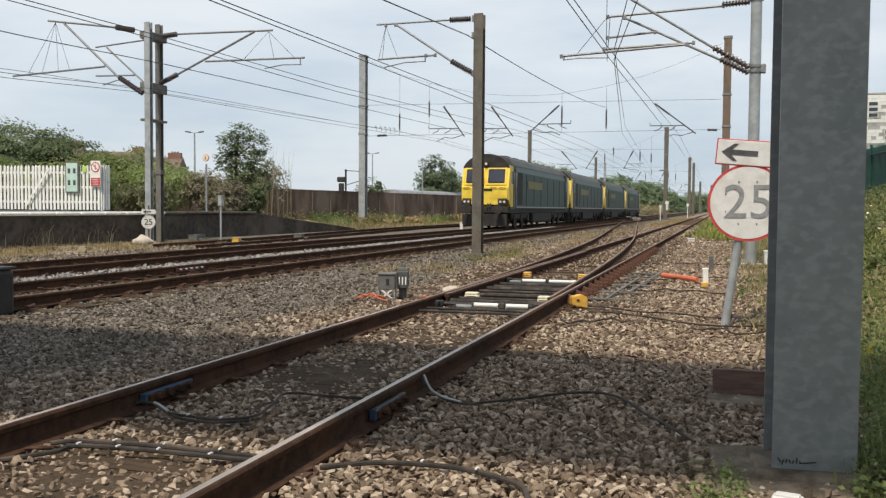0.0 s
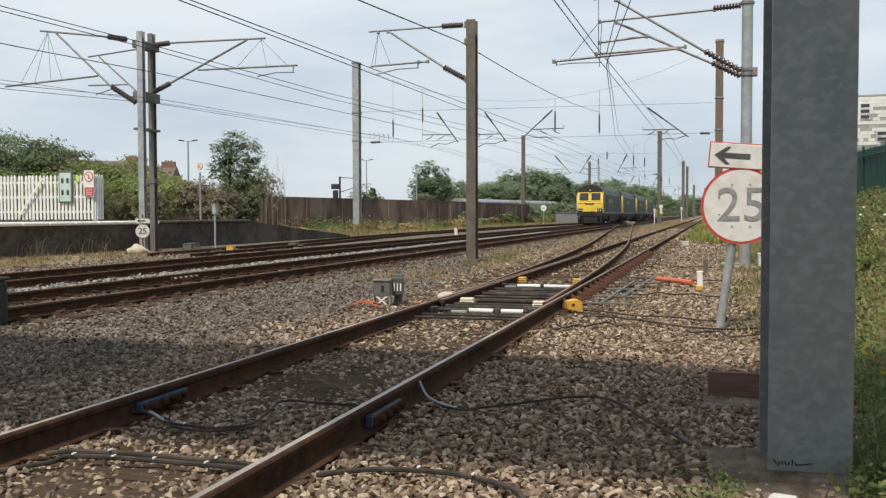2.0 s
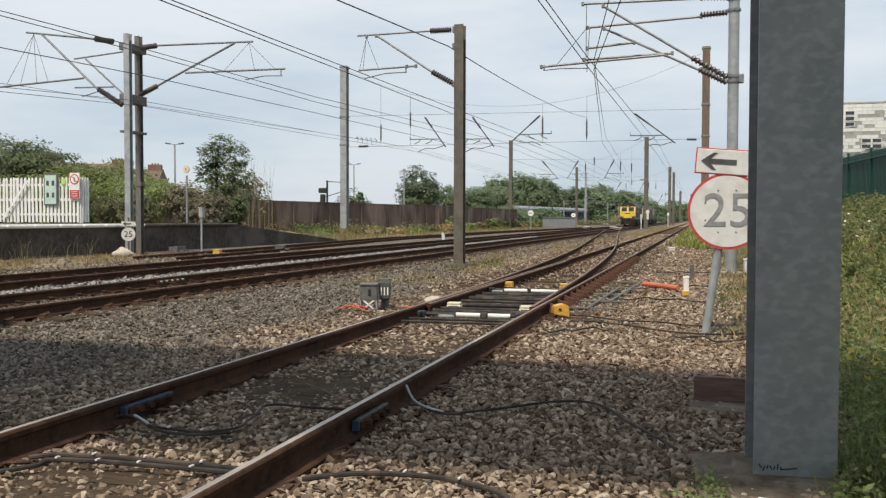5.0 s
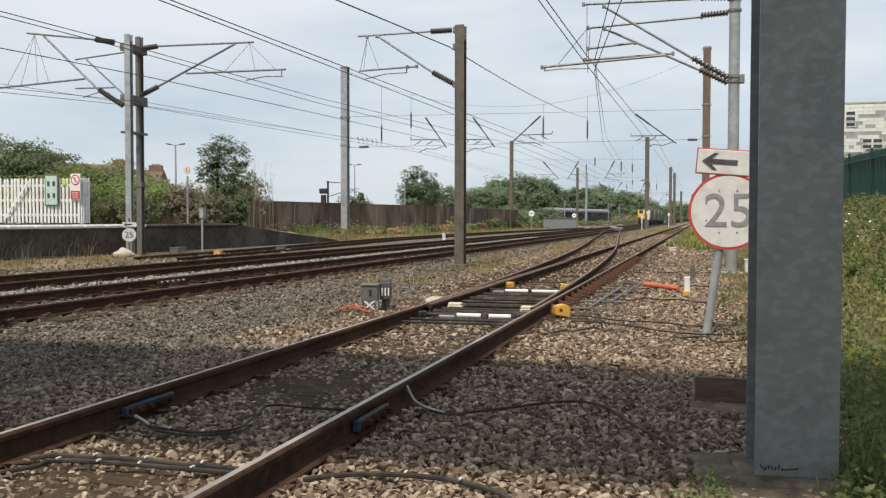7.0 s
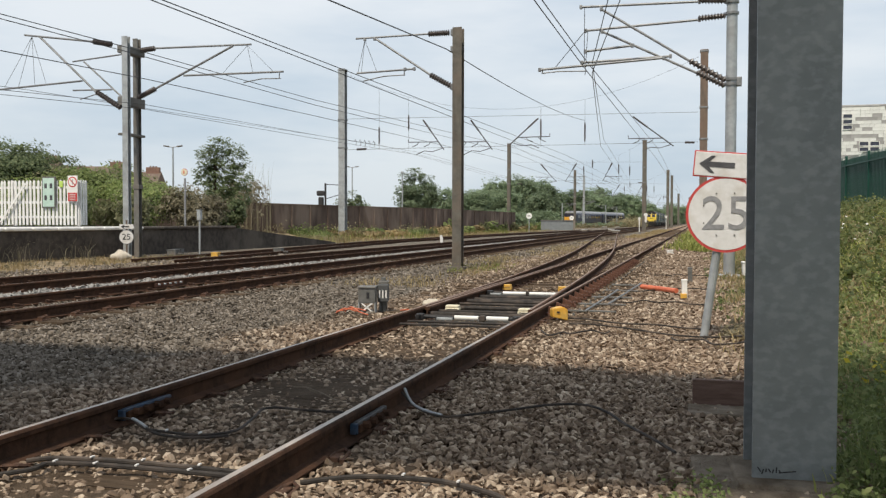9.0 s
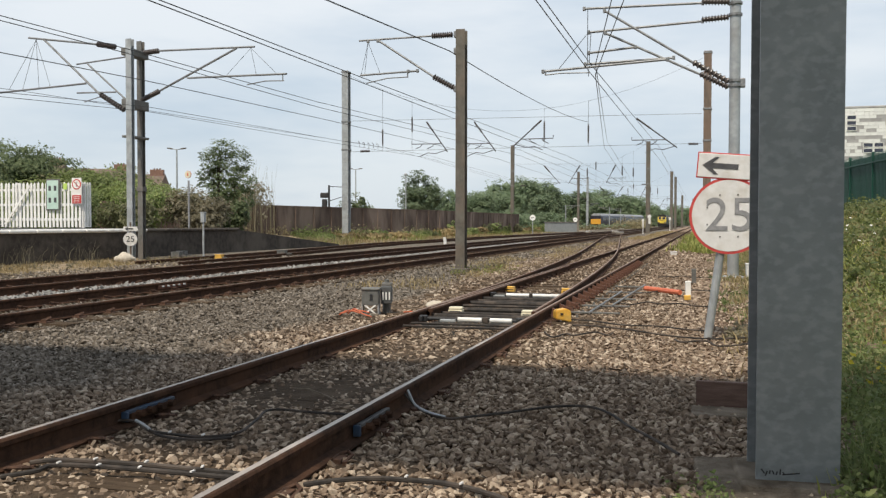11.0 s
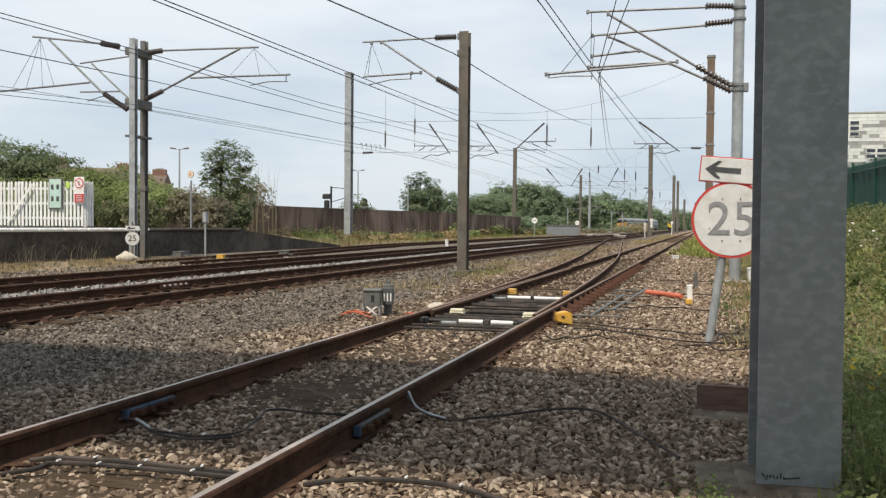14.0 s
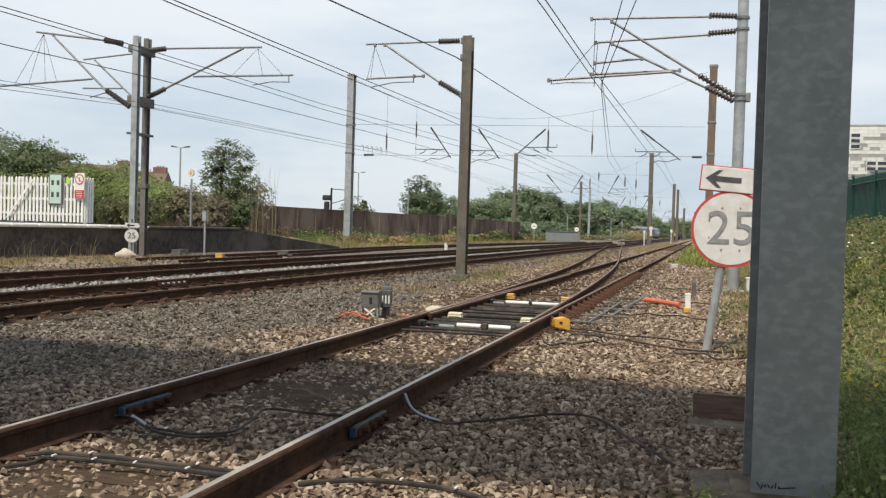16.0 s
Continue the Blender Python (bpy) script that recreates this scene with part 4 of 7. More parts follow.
catenary("feeder_wire", "single feeder wire clamped to the brown mast", [
    ([(-6.2, 3, 4.3), (-6.2, 14.9, 5.13), (-6.3, 22.7, 5.74)], 0.0), ([(-6.3, 22.7, 5.74), (-7.6, 63.6, 8.35)], 0.27)], 0.014)
catenary("siding_wires", "contact and carrier wires above the siding", [
    ([(-2.70, 6, 4.87), (-2.70, 15.3, 5.03), (-2.73, 23, 5.09), (-2.7, 63.6, 5.6), (-2.7, 127, 5.6), (-2.7, 250, 5.6)], 0.0),
    ([(-2.60, 6, 4.89), (-2.60, 15.3, 5.07), (-2.70, 23, 5.28), (-2.7, 63.6, 6.4), (-2.7, 127, 6.3), (-2.7, 250, 6.3)], 0.0)])
catenary("crossover_wires", "wires above the crossover running up to an anchor", [
    ([(-0.9, 17.5, 6.9), (-2.6, 23.2, 5.05), (-6.5, 63.6, 6.55), (-8.8, 127, 5.5)], 0.0),
    ([(-1.35, 17.5, 6.8), (-2.6, 23.2, 5.3), (-6.3, 63.6, 7.0), (-8.7, 127, 6.3)], 0.0)])


# ---- steel column in the foreground and the footbridge that it carries ----
def column():
    t = thing("steel_column", "large galvanised steel bridge column on a concrete base", "column")
    bm = bmesh.new()
    box(bm, (0, 0, 2.76), (0.385, 0.02, 5.58))
    part("front_flange", bm, GALV, t)
    bm = bmesh.new()
    box(bm, (0, 0.17, 2.76), (0.02, 0.32, 5.58))
    part("web", bm, GALV, t)
    bm = bmesh.new()
    box(bm, (0, 0.34, 2.76), (0.385, 0.02, 5.58))
    part("back_flange", bm, GALV, t)
    bm = bmesh.new()
    box(bm, (-0.02, 0.15, -0.005), (0.50, 0.56, 0.06), bevel=0.02)
    part("grout_pad", bm, FOOTING, t, "rough concrete pad")
    bm = bmesh.new()
    box(bm, (-0.16, 0.09, -0.05), (0.62, 0.82, 0.10), bevel=0.02)
    for v in bm.verts:
        v.co += Vector((noise.noise(v.co * 9) * 0.02, noise.noise(v.co * 7 + Vector((4, 0, 0))) * 0.02, 0))
    part("footing", bm, FOOTING, t, "cracked concrete footing")
    rnd = random.Random(2)
    for i in range(7):
        bm = bmesh.new()
        x = -0.16 + i * 0.016
        box(bm, (x, -0.0115, 0.062 + rnd.uniform(-0.006, 0.006)), (0.006, 0.003, rnd.uniform(0.012, 0.028)), tilt=(0, rnd.uniform(-40, 40), 0))
        part("scribble", bm, BLACK, t)
    bm = bmesh.new()
    box(bm, (-0.03, -0.0115, 0.06), (0.08, 0.003, 0.006), tilt=(0, -8, 0))
    part("scribble", bm, BLACK, t)
    t.matrix_basis = pose(0.462, 4.655, 0, 0, 0, 4)


column()


def footbridge():
    t = thing("footbridge", "covered footbridge deck passing over the railway", "footbridge")
    bm = bmesh.new()
    box(bm, (-9, 2.32, 5.66), (34, 2.64, 0.22))
    part("deck", bm, CONCRETE, t)
    for y in (0.95, 3.69):
        bm = bmesh.new()
        box(bm, (-9, y, 6.15), (34, 0.08, 1.2))
        part("parapet", bm, GALV, t)


footbridge()


# ---- speed sign on its leaning post ----
def disc(bm, c, r, depth, n=48):
    cyl(bm, (c[0], c[1] - depth / 2, c[2]), (c[0], c[1] + depth / 2, c[2]), r, n=n)


def arrow(bm, c, s, depth):
    """A flat arrow that points to -x."""
    pts = [(-1.0, 0), (-0.34, 0.50), (-0.10, 0.50), (-0.46, 0.15), (1.0, 0.15), (1.0, -0.15), (-0.46, -0.15), (-0.10, -0.50), (-0.34, -0.50)]
    prism(bm, [(c[0] + x * s, c[2] + z * s) for x, z in pts], c[1] - depth / 2, c[1] + depth / 2)


def speed_sign():
    t = thing("speed_sign", "round white speed board with red rim on leaning post", "railway sign")
    y = 10.5
    bm = bmesh.new()
    tube(bm, [(0.07, y + 0.05, -0.15), (0.155, y + 0.05, 0.5), (0.255, y + 0.05, 1.25), (0.33, y + 0.05, 2.05)], 0.046, 12)
    part("post", bm, GALV_LIGHT, t, "leaning grey tubular post")
    bm = bmesh.new()
    disc(bm, (0.30, y, 1.36), 0.425, 0.016)
    part("red_rim", bm, SIGN_RED, t)
    bm = bmesh.new()
    disc(bm, (0.30, y - 0.006, 1.36), 0.396, 0.012)
    part("disc", bm, SIGN_WHITE, t)
    ob = new("numeral", text_mesh("25", 0.37, 0.006, SIGN_GREY))
    ob.parent = t
    ob.matrix_basis = pose(0.305, y - 0.017, 1.355, 90, 0, 0) @ Matrix.Diagonal((1.02, 1, 1, 1))
    tagged(ob, "faded grey numerals")
    for a in range(8):
        bm = bmesh.new()
        cyl(bm, (0.30 + 0.25 * math.cos(a * math.pi / 4 + 0.4), y - 0.02, 1.36 + 0.25 * math.sin(a * math.pi / 4 + 0.4)), (0.30 + 0.25 * math.cos(a * math.pi / 4 + 0.4), y - 0.008, 1.36 + 0.25 * math.sin(a * math.pi / 4 + 0.4)), 0.009, n=8)
        part("rivet", bm, BOX_GREY, t)
    plate = Matrix.Translation((0.325, y - 0.01, 1.90)) @ Matrix.Rotation(radians(4.8), 4, "Y")
    for nm, w, h, d, off, mt in (("plate_rim", 0.74, 0.29, 0.014, 0, SIGN_RED), ("plate", 0.715, 0.265, 0.014, -0.005, SIGN_WHITE)):
        bm = bmesh.new()
        box(bm, (0, off, 0), (w, d, h), bevel=0.006)
        bm.transform(plate)
        part(nm, bm, mt, t)
    bm = bmesh.new()
    arrow(bm, (-0.12, -0.015, 0), 0.19, 0.006)
    bm.transform(plate)
    part("arrow", bm, ARROW_GREY, t)


speed_sign()


def small_speed_sign():
    t = thing("speed_sign", "small round white speed board below an arrow plate", "railway sign")
    y, x = 26.3, -18.4
    bm = bmesh.new()
    bar(bm, (x, y + 0.05, -0.05), (x, y + 0.05, 1.3), 0.03)
    part("post", bm, MAST_RUST, t)
    bm = bmesh.new()
    disc(bm, (x, y, 0.73), 0.235, 0.016, 32)
    part("red_rim", bm, SIGN_GREY, t)
    bm = bmesh.new()
    disc(bm, (x, y - 0.006, 0.73), 0.22, 0.012, 32)
    part("disc", bm, SIGN_WHITE, t)
    ob = new("numeral", text_mesh("25", 0.20, 0.006, BLACK))
    ob.parent = t
    ob.matrix_basis = pose(x, y - 0.017, 0.73, 90, 0, 0)
    bm = bmesh.new()
    box(bm, (x, y, 1.08), (0.45, 0.014, 0.15), bevel=0.005)
    part("plate", bm, SIGN_WHITE, t)
    bm = bmesh.new()
    arrow(bm, (x - 0.04, y - 0.01, 1.08), 0.13, 0.006)
    part("arrow", bm, BLACK, t)
    t.matrix_basis = Matrix.Translation((x, y, 0)) @ Matrix.Rotation(radians(28), 4, "Z") @ Matrix.Translation((-x, -y, 0))
    s = thing("sandbag", "pale sagging sack lying at the foot of the sign", "sack")
    bm = bmesh.new()
    bmesh.ops.create_icosphere(bm, subdivisions=3, radius=1.0)
    for v in bm.verts:
        c = v.co.copy()
        v.co = Vector((c.x * 0.75, c.y * 0.4, max(-0.05, c.z * 0.26 * (1.0 - 0.55 * abs(c.x)) + 0.12)))
        v.co += c * noise.noise(c * 2.3) * 0.09
    part("bag", bm, SACK, s, smooth=True)
    s.matrix_basis = pose(-18.55, 26.2, -0.02, 0, 0, 35) @ Matrix.Diagonal((0.46, 0.6, 0.85, 1))


small_speed_sign()


# ---- switch gear between the siding's rails ----
def stretcher(y, label, dark, spans):
    t = thing("stretcher_bar", label, "switch rod", group="switch rods")
    x0, x1 = NEAR_X - 0.66, NEAR_X + 0.66
    for a, b in ((x0 + spans[0], x0 + spans[1]), (x0 + spans[2], x0 + spans[3])):
        bm = bmesh.new()
        cyl(bm, (a, y, 0.10), (b, y, 0.10), 0.028, n=14)
        part("white_sleeve", bm, WHITE, t, "white plastic sleeve", smooth=False)
    bm = bmesh.new()
    cyl(bm, (x0, y, 0.10), (x1, y, 0.10), 0.018, n=10)
    part("rod", bm, BLACK, t)
    bm = bmesh.new()
    box(bm, (x0 + (spans[1] + spans[2]) / 2, y - 0.01, 0.10), ((spans[2] - spans[1]) * 0.7, 0.075, 0.075), bevel=0.012)
    part("clamp", bm, CABLE, t)
    bm = bmesh.new()
    box(bm, (x0 + spans[0] - 0.12, y - 0.03, 0.085), (0.2, 0.05, 0.03), bevel=0.006)
    part("grey_link", bm, GALV_LIGHT, t)
    for x in (x0 + 0.06, x1 - 0.05):
        bm = bmesh.new()
        box(bm, (x, y, 0.10), (0.10, 0.07, 0.08), bevel=0.012)
        box(bm, (x, y - 0.05, 0.12), (0.03, 0.12, 0.03))
        part("end_bracket", bm, BLACK, t)
    for dy, r in dark:
        bm = bmesh.new()
        cyl(bm, (x0, y + dy, 0.075), (x1 + 0.1, y + dy, 0.075), r, n=8)
        part("dark_rod", bm, CABLE, t)


stretcher(10.65, "white-sleeved switch stretcher bar between the rails", [(0.35, 0.02), (0.62, 0.03), (1.0, 0.02), (-0.32, 0.014), (-0.62, 0.014)], (0.50, 0.80, 0.90, 1.17))
stretcher(14.55, "second white-sleeved stretcher bar farther along the switch", [(-0.5, 0.03), (-0.9, 0.02), (-1.35, 0.035), (-1.8, 0.02), (0.5, 0.02), (-2.4, 0.03)], (0.28, 0.66, 0.72, 1.18))


def heater_block(x, y, mat, label, group):
    t = thing("terminal_block", label, "terminal block", group=group)
    bm = bmesh.new()
    box(bm, (0, 0, 0.035), (0.27, 0.16, 0.07), bevel=0.012)
    part("base", bm, mat, t)
    bm = bmesh.new()
    box(bm, (0, 0, 0.09), (0.25, 0.15, 0.04), bevel=0.012)
    part("lid", bm, mat, t)
    bm = bmesh.new()
    box(bm, (0, -0.078, 0.05), (0.2, 0.01, 0.012))
    part("slot", bm, BLACK, t)
    t.matrix_basis = pose(x, y, 0.05, 0, 0, random.uniform(-4, 4)) @ Matrix.Diagonal((0.72, 0.85, 0.9, 1))


heater_block(-3.16, 11.75, CREAM, "cream block beside the switch rail", "switch blocks")
heater_block(-2.13, 11.55, CREAM, "cream block beside the near rail", "switch blocks")
heater_block(-3.28, 15.9, YELLOW, "yellow block beside the switch rail", "switch blocks")
heater_block(-2.22, 15.7, YELLOW, "yellow block against the near rail", "switch blocks")


def yellow_cover():
    t = thing("yellow_cover", "tilted yellow plastic cover outside the near rail", "cover")
    bm = bmesh.new()
    prism(bm, [(-0.13, 0.0), (0.14, -0.02), (0.11, 0.17), (0.02, 0.20), (-0.15, 0.14)], -0.10, 0.10)
    bmesh.ops.bevel(bm, geom=bm.edges[:], offset=0.015, segments=2, affect="EDGES")
    part("shell", bm, YELLOW, t)
    bm = bmesh.new()
    box(bm, (-0.05, -0.112, 0.10), (0.05, 0.006, 0.03))
    part("slot", bm, BLACK, t)
    t.matrix_basis = pose(-1.70, 11.55, 0.04, 0, 8, 25) @ Matrix.Scale(0.76, 4)


yellow_cover()


def rod_ladder():
    t = thing("rod_frame", "flat grey steel rods linked outside the near rail", "switch rod")
    for y, x0, x1 in ((12.5, -1.75, -1.05), (13.6, -1.7, -1.0), (14.9, -1.65, -1.0), (16.4, -1.6, -1.0), (17.9, -1.6, -1.05)):
        bm = bmesh.new()
        box(bm, ((x0 + x1) / 2, y, 0.045), (x1 - x0, 0.05, 0.025), bevel=0.006)
        part("cross_bar", bm, BOX_GREY, t)
    for a, b in (((-1.25, 13.5), (-1.05, 18.3)), ((-1.45, 12.4), (-1.35, 16.4))):
        bm = bmesh.new()
        tube(bm, [(*a, 0.06), (*b, 0.06)], 0.016, 6)
        part("side_rod", bm, TUBE, t)


rod_ladder()


def insulated_joint(x, y, side, strip):
    t = thing("insulated_joint", "blue plastic insulated fishplate on a rail web", "rail joint", group="insulated joints")
    bm = bmesh.new()
    box(bm, (side * 0.044, 0, 0.104), (0.036, 0.5, 0.022), bevel=0.006)
    part("upper_strip", bm, strip, t)
    bm = bmesh.new()
    box(bm, (side * 0.045, 0, 0.072), (0.045, 0.46, 0.05), bevel=0.008)
    part("fishplate", bm, RUST, t)
    for i in range(4):
        bm = bmesh.new()
        cyl(bm, (side * 0.06, -0.17 + i * 0.115, 0.085), (side * 0.105, -0.17 + i * 0.115, 0.085), 0.022, n=6)
        part("bolt", bm, RUST, t)
    bm = bmesh.new()
    box(bm, (side * 0.040, -0.262, 0.078), (0.045, 0.025, 0.065), bevel=0.006)
    part("end_post", bm, BLUE, t)
    t.matrix_basis = pose(x, y, 0.0)


insulated_joint(NEAR_X - GAUGE / 2, 5.05, 1, BLUE)
insulated_joint(NEAR_X + GAUGE / 2, 5.10, 1, ARM_DARK)


def fishplate(x, y):
    """A bolted joint on the face of a main line rail."""
    t = thing("fishplate", "rusty bolted fishplate with pale bolt heads on rail", "rail joint")
    bm = bmesh.new()
    box(bm, (x + 0.030, y, 0.085), (0.03, 0.95, 0.075), bevel=0.008)
    part("plate", bm, RUST_RED, t)
    for i in range(5):
        bm = bmesh.new()
        cyl(bm, (x + 0.042, y - 0.36 + i * 0.18, 0.10), (x + 0.085, y - 0.36 + i * 0.18, 0.10), 0.018, 0.015, 8)
        part("bolt", bm, GALV_LIGHT, t)


fishplate(LEFT_X - GAUGE / 2, 15.0)


def cables(name, label, runs, mat, r):
    t = thing(name, label, "cable", group="track cables")
    for pts in runs:
        # smooth the bends
        p = [Vector(q) for q in pts]
        fine = []
        for i in range(len(p) - 1):
            a, b, c, d = p[max(i - 1, 0)], p[i], p[i + 1], p[min(i + 2, len(p) - 1)]
            for k in range(6):
                u = k / 6
                fine.append(0.5 * ((2 * b) + (c - a) * u + (2 * a - 5 * b + 4 * c - d) * u * u + (3 * b - a - 3 * c + d) * u ** 3))
        fine.append(p[-1])
        bm = bmesh.new()
        tube(bm, fine, r, 7)
        part("cable", bm, mat, t)
    return t


cables("bond_cable", "black bonding cable looping over the ballast by rail", [
    [(-1.89, 5.72, 0.13), (-1.80, 5.66, 0.07), (-1.67, 5.52, 0.055), (-1.5, 5.38, 0.06), (-1.38, 5.47, 0.06), (-1.17, 5.67, 0.06), (-0.92, 5.93, 0.06), (-0.7, 5.99, 0.06), (-0.54, 5.8, 0.06), (-0.41, 5.5, 0.06), (-0.23, 5.18, 0.055), (-0.1, 4.96, 0.04)],
    [(-3.46, 4.5, 0.04), (-3.45, 4.66, 0.05), (-3.41, 4.77, 0.06), (-3.27, 4.72, 0.07), (-3.1, 4.59, 0.06), (-2.92, 4.54, 0.06), (-2.7, 4.53, 0.06), (-2.56, 4.68, 0.06), (-2.62, 5.02, 0.06), (-2.67, 5.32, 0.06), (-2.37, 5.36, 0.05), (-1.99, 5.41, 0.04)],
    [(-3.17, 4.66, 0.05), (-2.94, 4.51, 0.05), (-2.72, 4.5, 0.05), (-2.56, 4.6, 0.05)]], CABLE, 0.0085)
cables("bond_tail", "pale worn cable tails at the insulated joints", [
    [(-1.88, 5.75, 0.15), (-1.80, 5.66, 0.075), (-1.67, 5.52, 0.062), (-1.52, 5.39, 0.066)],
    [(-3.27, 4.72, 0.078), (-3.18, 4.66, 0.072), (-3.08, 4.58, 0.066)]], GALV_LIGHT, 0.0095)
cables("sleeper_cable", "pair of black cables clipped along a sleeper", [
    [(-3.34, 3.55, 0.03), (-3.14, 3.70, 0.05), (-3.08, 3.80, 0.06), (-2.64, 3.84, 0.06), (-2.0, 3.85, 0.055)],
    [(-3.3, 3.86, 0.04), (-3.14, 3.90, 0.055), (-2.67, 3.94, 0.055), (-2.0, 3.93, 0.05)],
    [(-1.8, 3.92, 0.03), (-1.67, 3.95, 0.05), (-1.52, 4.02, 0.055), (-1.33, 4.05, 0.055), (-1.13, 4.04, 0.055), (-0.95, 3.98, 0.05), (-0.79, 3.84, 0.05), (-0.7, 3.5, 0.04)]], CABLE, 0.013)
def wavy(x0, y0, x1, y1, seed):
    rr = random.Random(seed)
    k = 6
    return [(x0 + (x1 - x0) * i / k + rr.uniform(-0.05, 0.05), y0 + (y1 - y0) * i / k + rr.uniform(-0.22, 0.22), rr.choice((0.03, 0.04, 0.05, 0.055))) for i in range(k + 1)]


cables("ground_cable", "thin dark cables strung across the stones", [wavy(*c, i) for i, c in enumerate(((-1.5, 10.7, 0.5, 10.1), (-1.6, 11.5, 0.1, 10.9), (-0.3, 9.8, 0.7, 9.6), (-1.3, 14.2, 0.2, 14.2), (-1.2, 16.7, 0.2, 17.2), (-1.0, 21.5, 0.2, 21.8), (-1.7, 9.9, -0.9, 10.2)))], CABLE, 0.010)
CLIP_BM = bmesh.new()
box(CLIP_BM, (0, 0, 0), (0.013, 0.030, 0.009), bevel=0.002)
CLIP = finish("cable_clip", CLIP_BM, SIGN_WHITE)
for i, (x, y) in enumerate(((-3.08, 3.80), (-2.86, 3.82), (-2.64, 3.84), (-2.35, 3.845), (-2.95, 3.915), (-2.67, 3.94), (-2.35, 3.935), (-1.33, 4.05), (-1.05, 4.01), (-2.92, 4.54), (-2.7, 4.53))):
    c = tagged(new("cable_clip", CLIP), "small white cable clip on the sleeper", "cable clip", "cable clips")
    c.matrix_basis = pose(x, y, 0.072, 0, 0, random.uniform(-20, 20))


# ---- lineside boxes and markers ----
def location_box():
    t = thing("switch_motor_box", "grey steel lineside box on a crossed-leg stand", "lineside box")
    bm = bmesh.new()
    box(bm, (0, 0, 0.27), (0.30, 0.26, 0.22), bevel=0.012)
    part("body", bm, BOX_GREY, t)
    bm = bmesh.new()
    box(bm, (0, 0, 0.395), (0.33, 0.29, 0.03), bevel=0.01)
    part("lid", bm, BOX_GREY, t)
    bm = bmesh.new()
    box(bm, (0.02, -0.134, 0.28), (0.05, 0.012, 0.09), bevel=0.004)
    part("latch", bm, BLACK, t)
    bm = bmesh.new()
    box(bm, (0, 0, 0.02), (0.30, 0.26, 0.05), bevel=0.01)
    part("foot", bm, CONCRETE, t)
    for s in (-1, 1):
        bm = bmesh.new()
        box(bm, (0, -0.12, 0.10), (0.022, 0.012, 0.24), tilt=(0, s * 55, 0))
        part("brace", bm, WHITE, t)
        bm = bmesh.new()
        box(bm, (s * 0.14, 0, 0.10), (0.02, 0.25, 0.16))
        part("leg", bm, GALV_LIGHT, t)
    t.matrix_basis = pose(-4.37, 11.72, 0, 0, 0, 14) @ Matrix.Diagonal((0.78, 0.9, 0.93, 1))
    b = thing("junction_box", "grey junction box with white label strips on short stand", "lineside box")
    bm = bmesh.new()
    box(bm, (0, 0, 0.32), (0.15, 0.26, 0.24), bevel=0.012)
    part("body", bm, LOCO_ROOF, b)
    bm = bmesh.new()
    box(bm, (0, 0.06, 0.46), (0.14, 0.12, 0.05), bevel=0.01)
    cyl(bm, (0, 0.06, 0.48), (0, 0.06, 0.53), 0.035, n=10)
    part("cap", bm, BOX_GREY, b)
    bm = bmesh.new()
    cyl(bm, (0, 0, -0.05), (0, 0, 0.2), 0.06, n=10)
    part("leg", bm, BOX_GREY, b)
    for i in range(3):
        bm = bmesh.new()
        box(bm, (-0.045 + i * 0.045, -0.134, 0.31), (0.018, 0.006, 0.11))
        part("label_strip", bm, WHITE, b)
    b.matrix_basis = pose(-4.24, 12.0, -0.05, 0, 0, 16)


location_box()
lump = thing("pale_sack", "small pale sack lying against the switch rail", "sack")
bm = bmesh.new()
bmesh.ops.create_icosphere(bm, subdivisions=3, radius=1.0)
for v in bm.verts:
    k = 1 + 0.22 * noise.noise(v.co * 1.7)
    v.co = Vector((v.co.x * 0.13 * k, v.co.y * 0.11 * k, max(-0.02, v.co.z * 0.085 * k) + 0.02))
part("sack", bm, SACK, lump, smooth=True)
lump.matrix_basis = pose(-3.56, 12.1, 0.09)
cables("orange_cable", "loose orange cable beside the lineside box", [
    [(-4.75, 11.5, 0.02), (-4.6, 11.45, 0.09), (-4.45, 11.5, 0.05)], [(-4.7, 11.7, 0.02), (-4.55, 11.55, 0.10), (-4.4, 11.5, 0.04), (-4.25, 11.4, 0.02)], [(-4.7, 11.4, 0.05), (-4.5, 11.55, 0.08), (-4.35, 11.6, 0.05)], [(-3.95, 11.9, 0.04), (-3.8, 11.8, 0.06), (-3.7, 11.75, 0.02)]], ORANGE, 0.009)


def marker(x, y, h, w, label, yellow=False, mat=None):
    t = thing("marker_post", label, "marker post", group="lineside markers")
    bm = bmesh.new()
    box(bm, (0, 0, h / 2 - 0.03), (w, w * 0.7, h), bevel=0.012)
    part("body", bm, mat or WHITE, t)
    bm = bmesh.new()
    box(bm, (0, 0, h - 0.02), (w * 1.1, w * 0.8, 0.03), bevel=0.008)
    part("cap", bm, mat or WHITE, t)
    if yellow:
        bm = bmesh.new()
        box(bm, (-0.02, -0.03, 0.03), (w * 1.2, w, 0.08), bevel=0.01)
        part("base", bm, YELLOW, t)
    t.matrix_basis = pose(x, y, 0.0, 2, -2, 8)


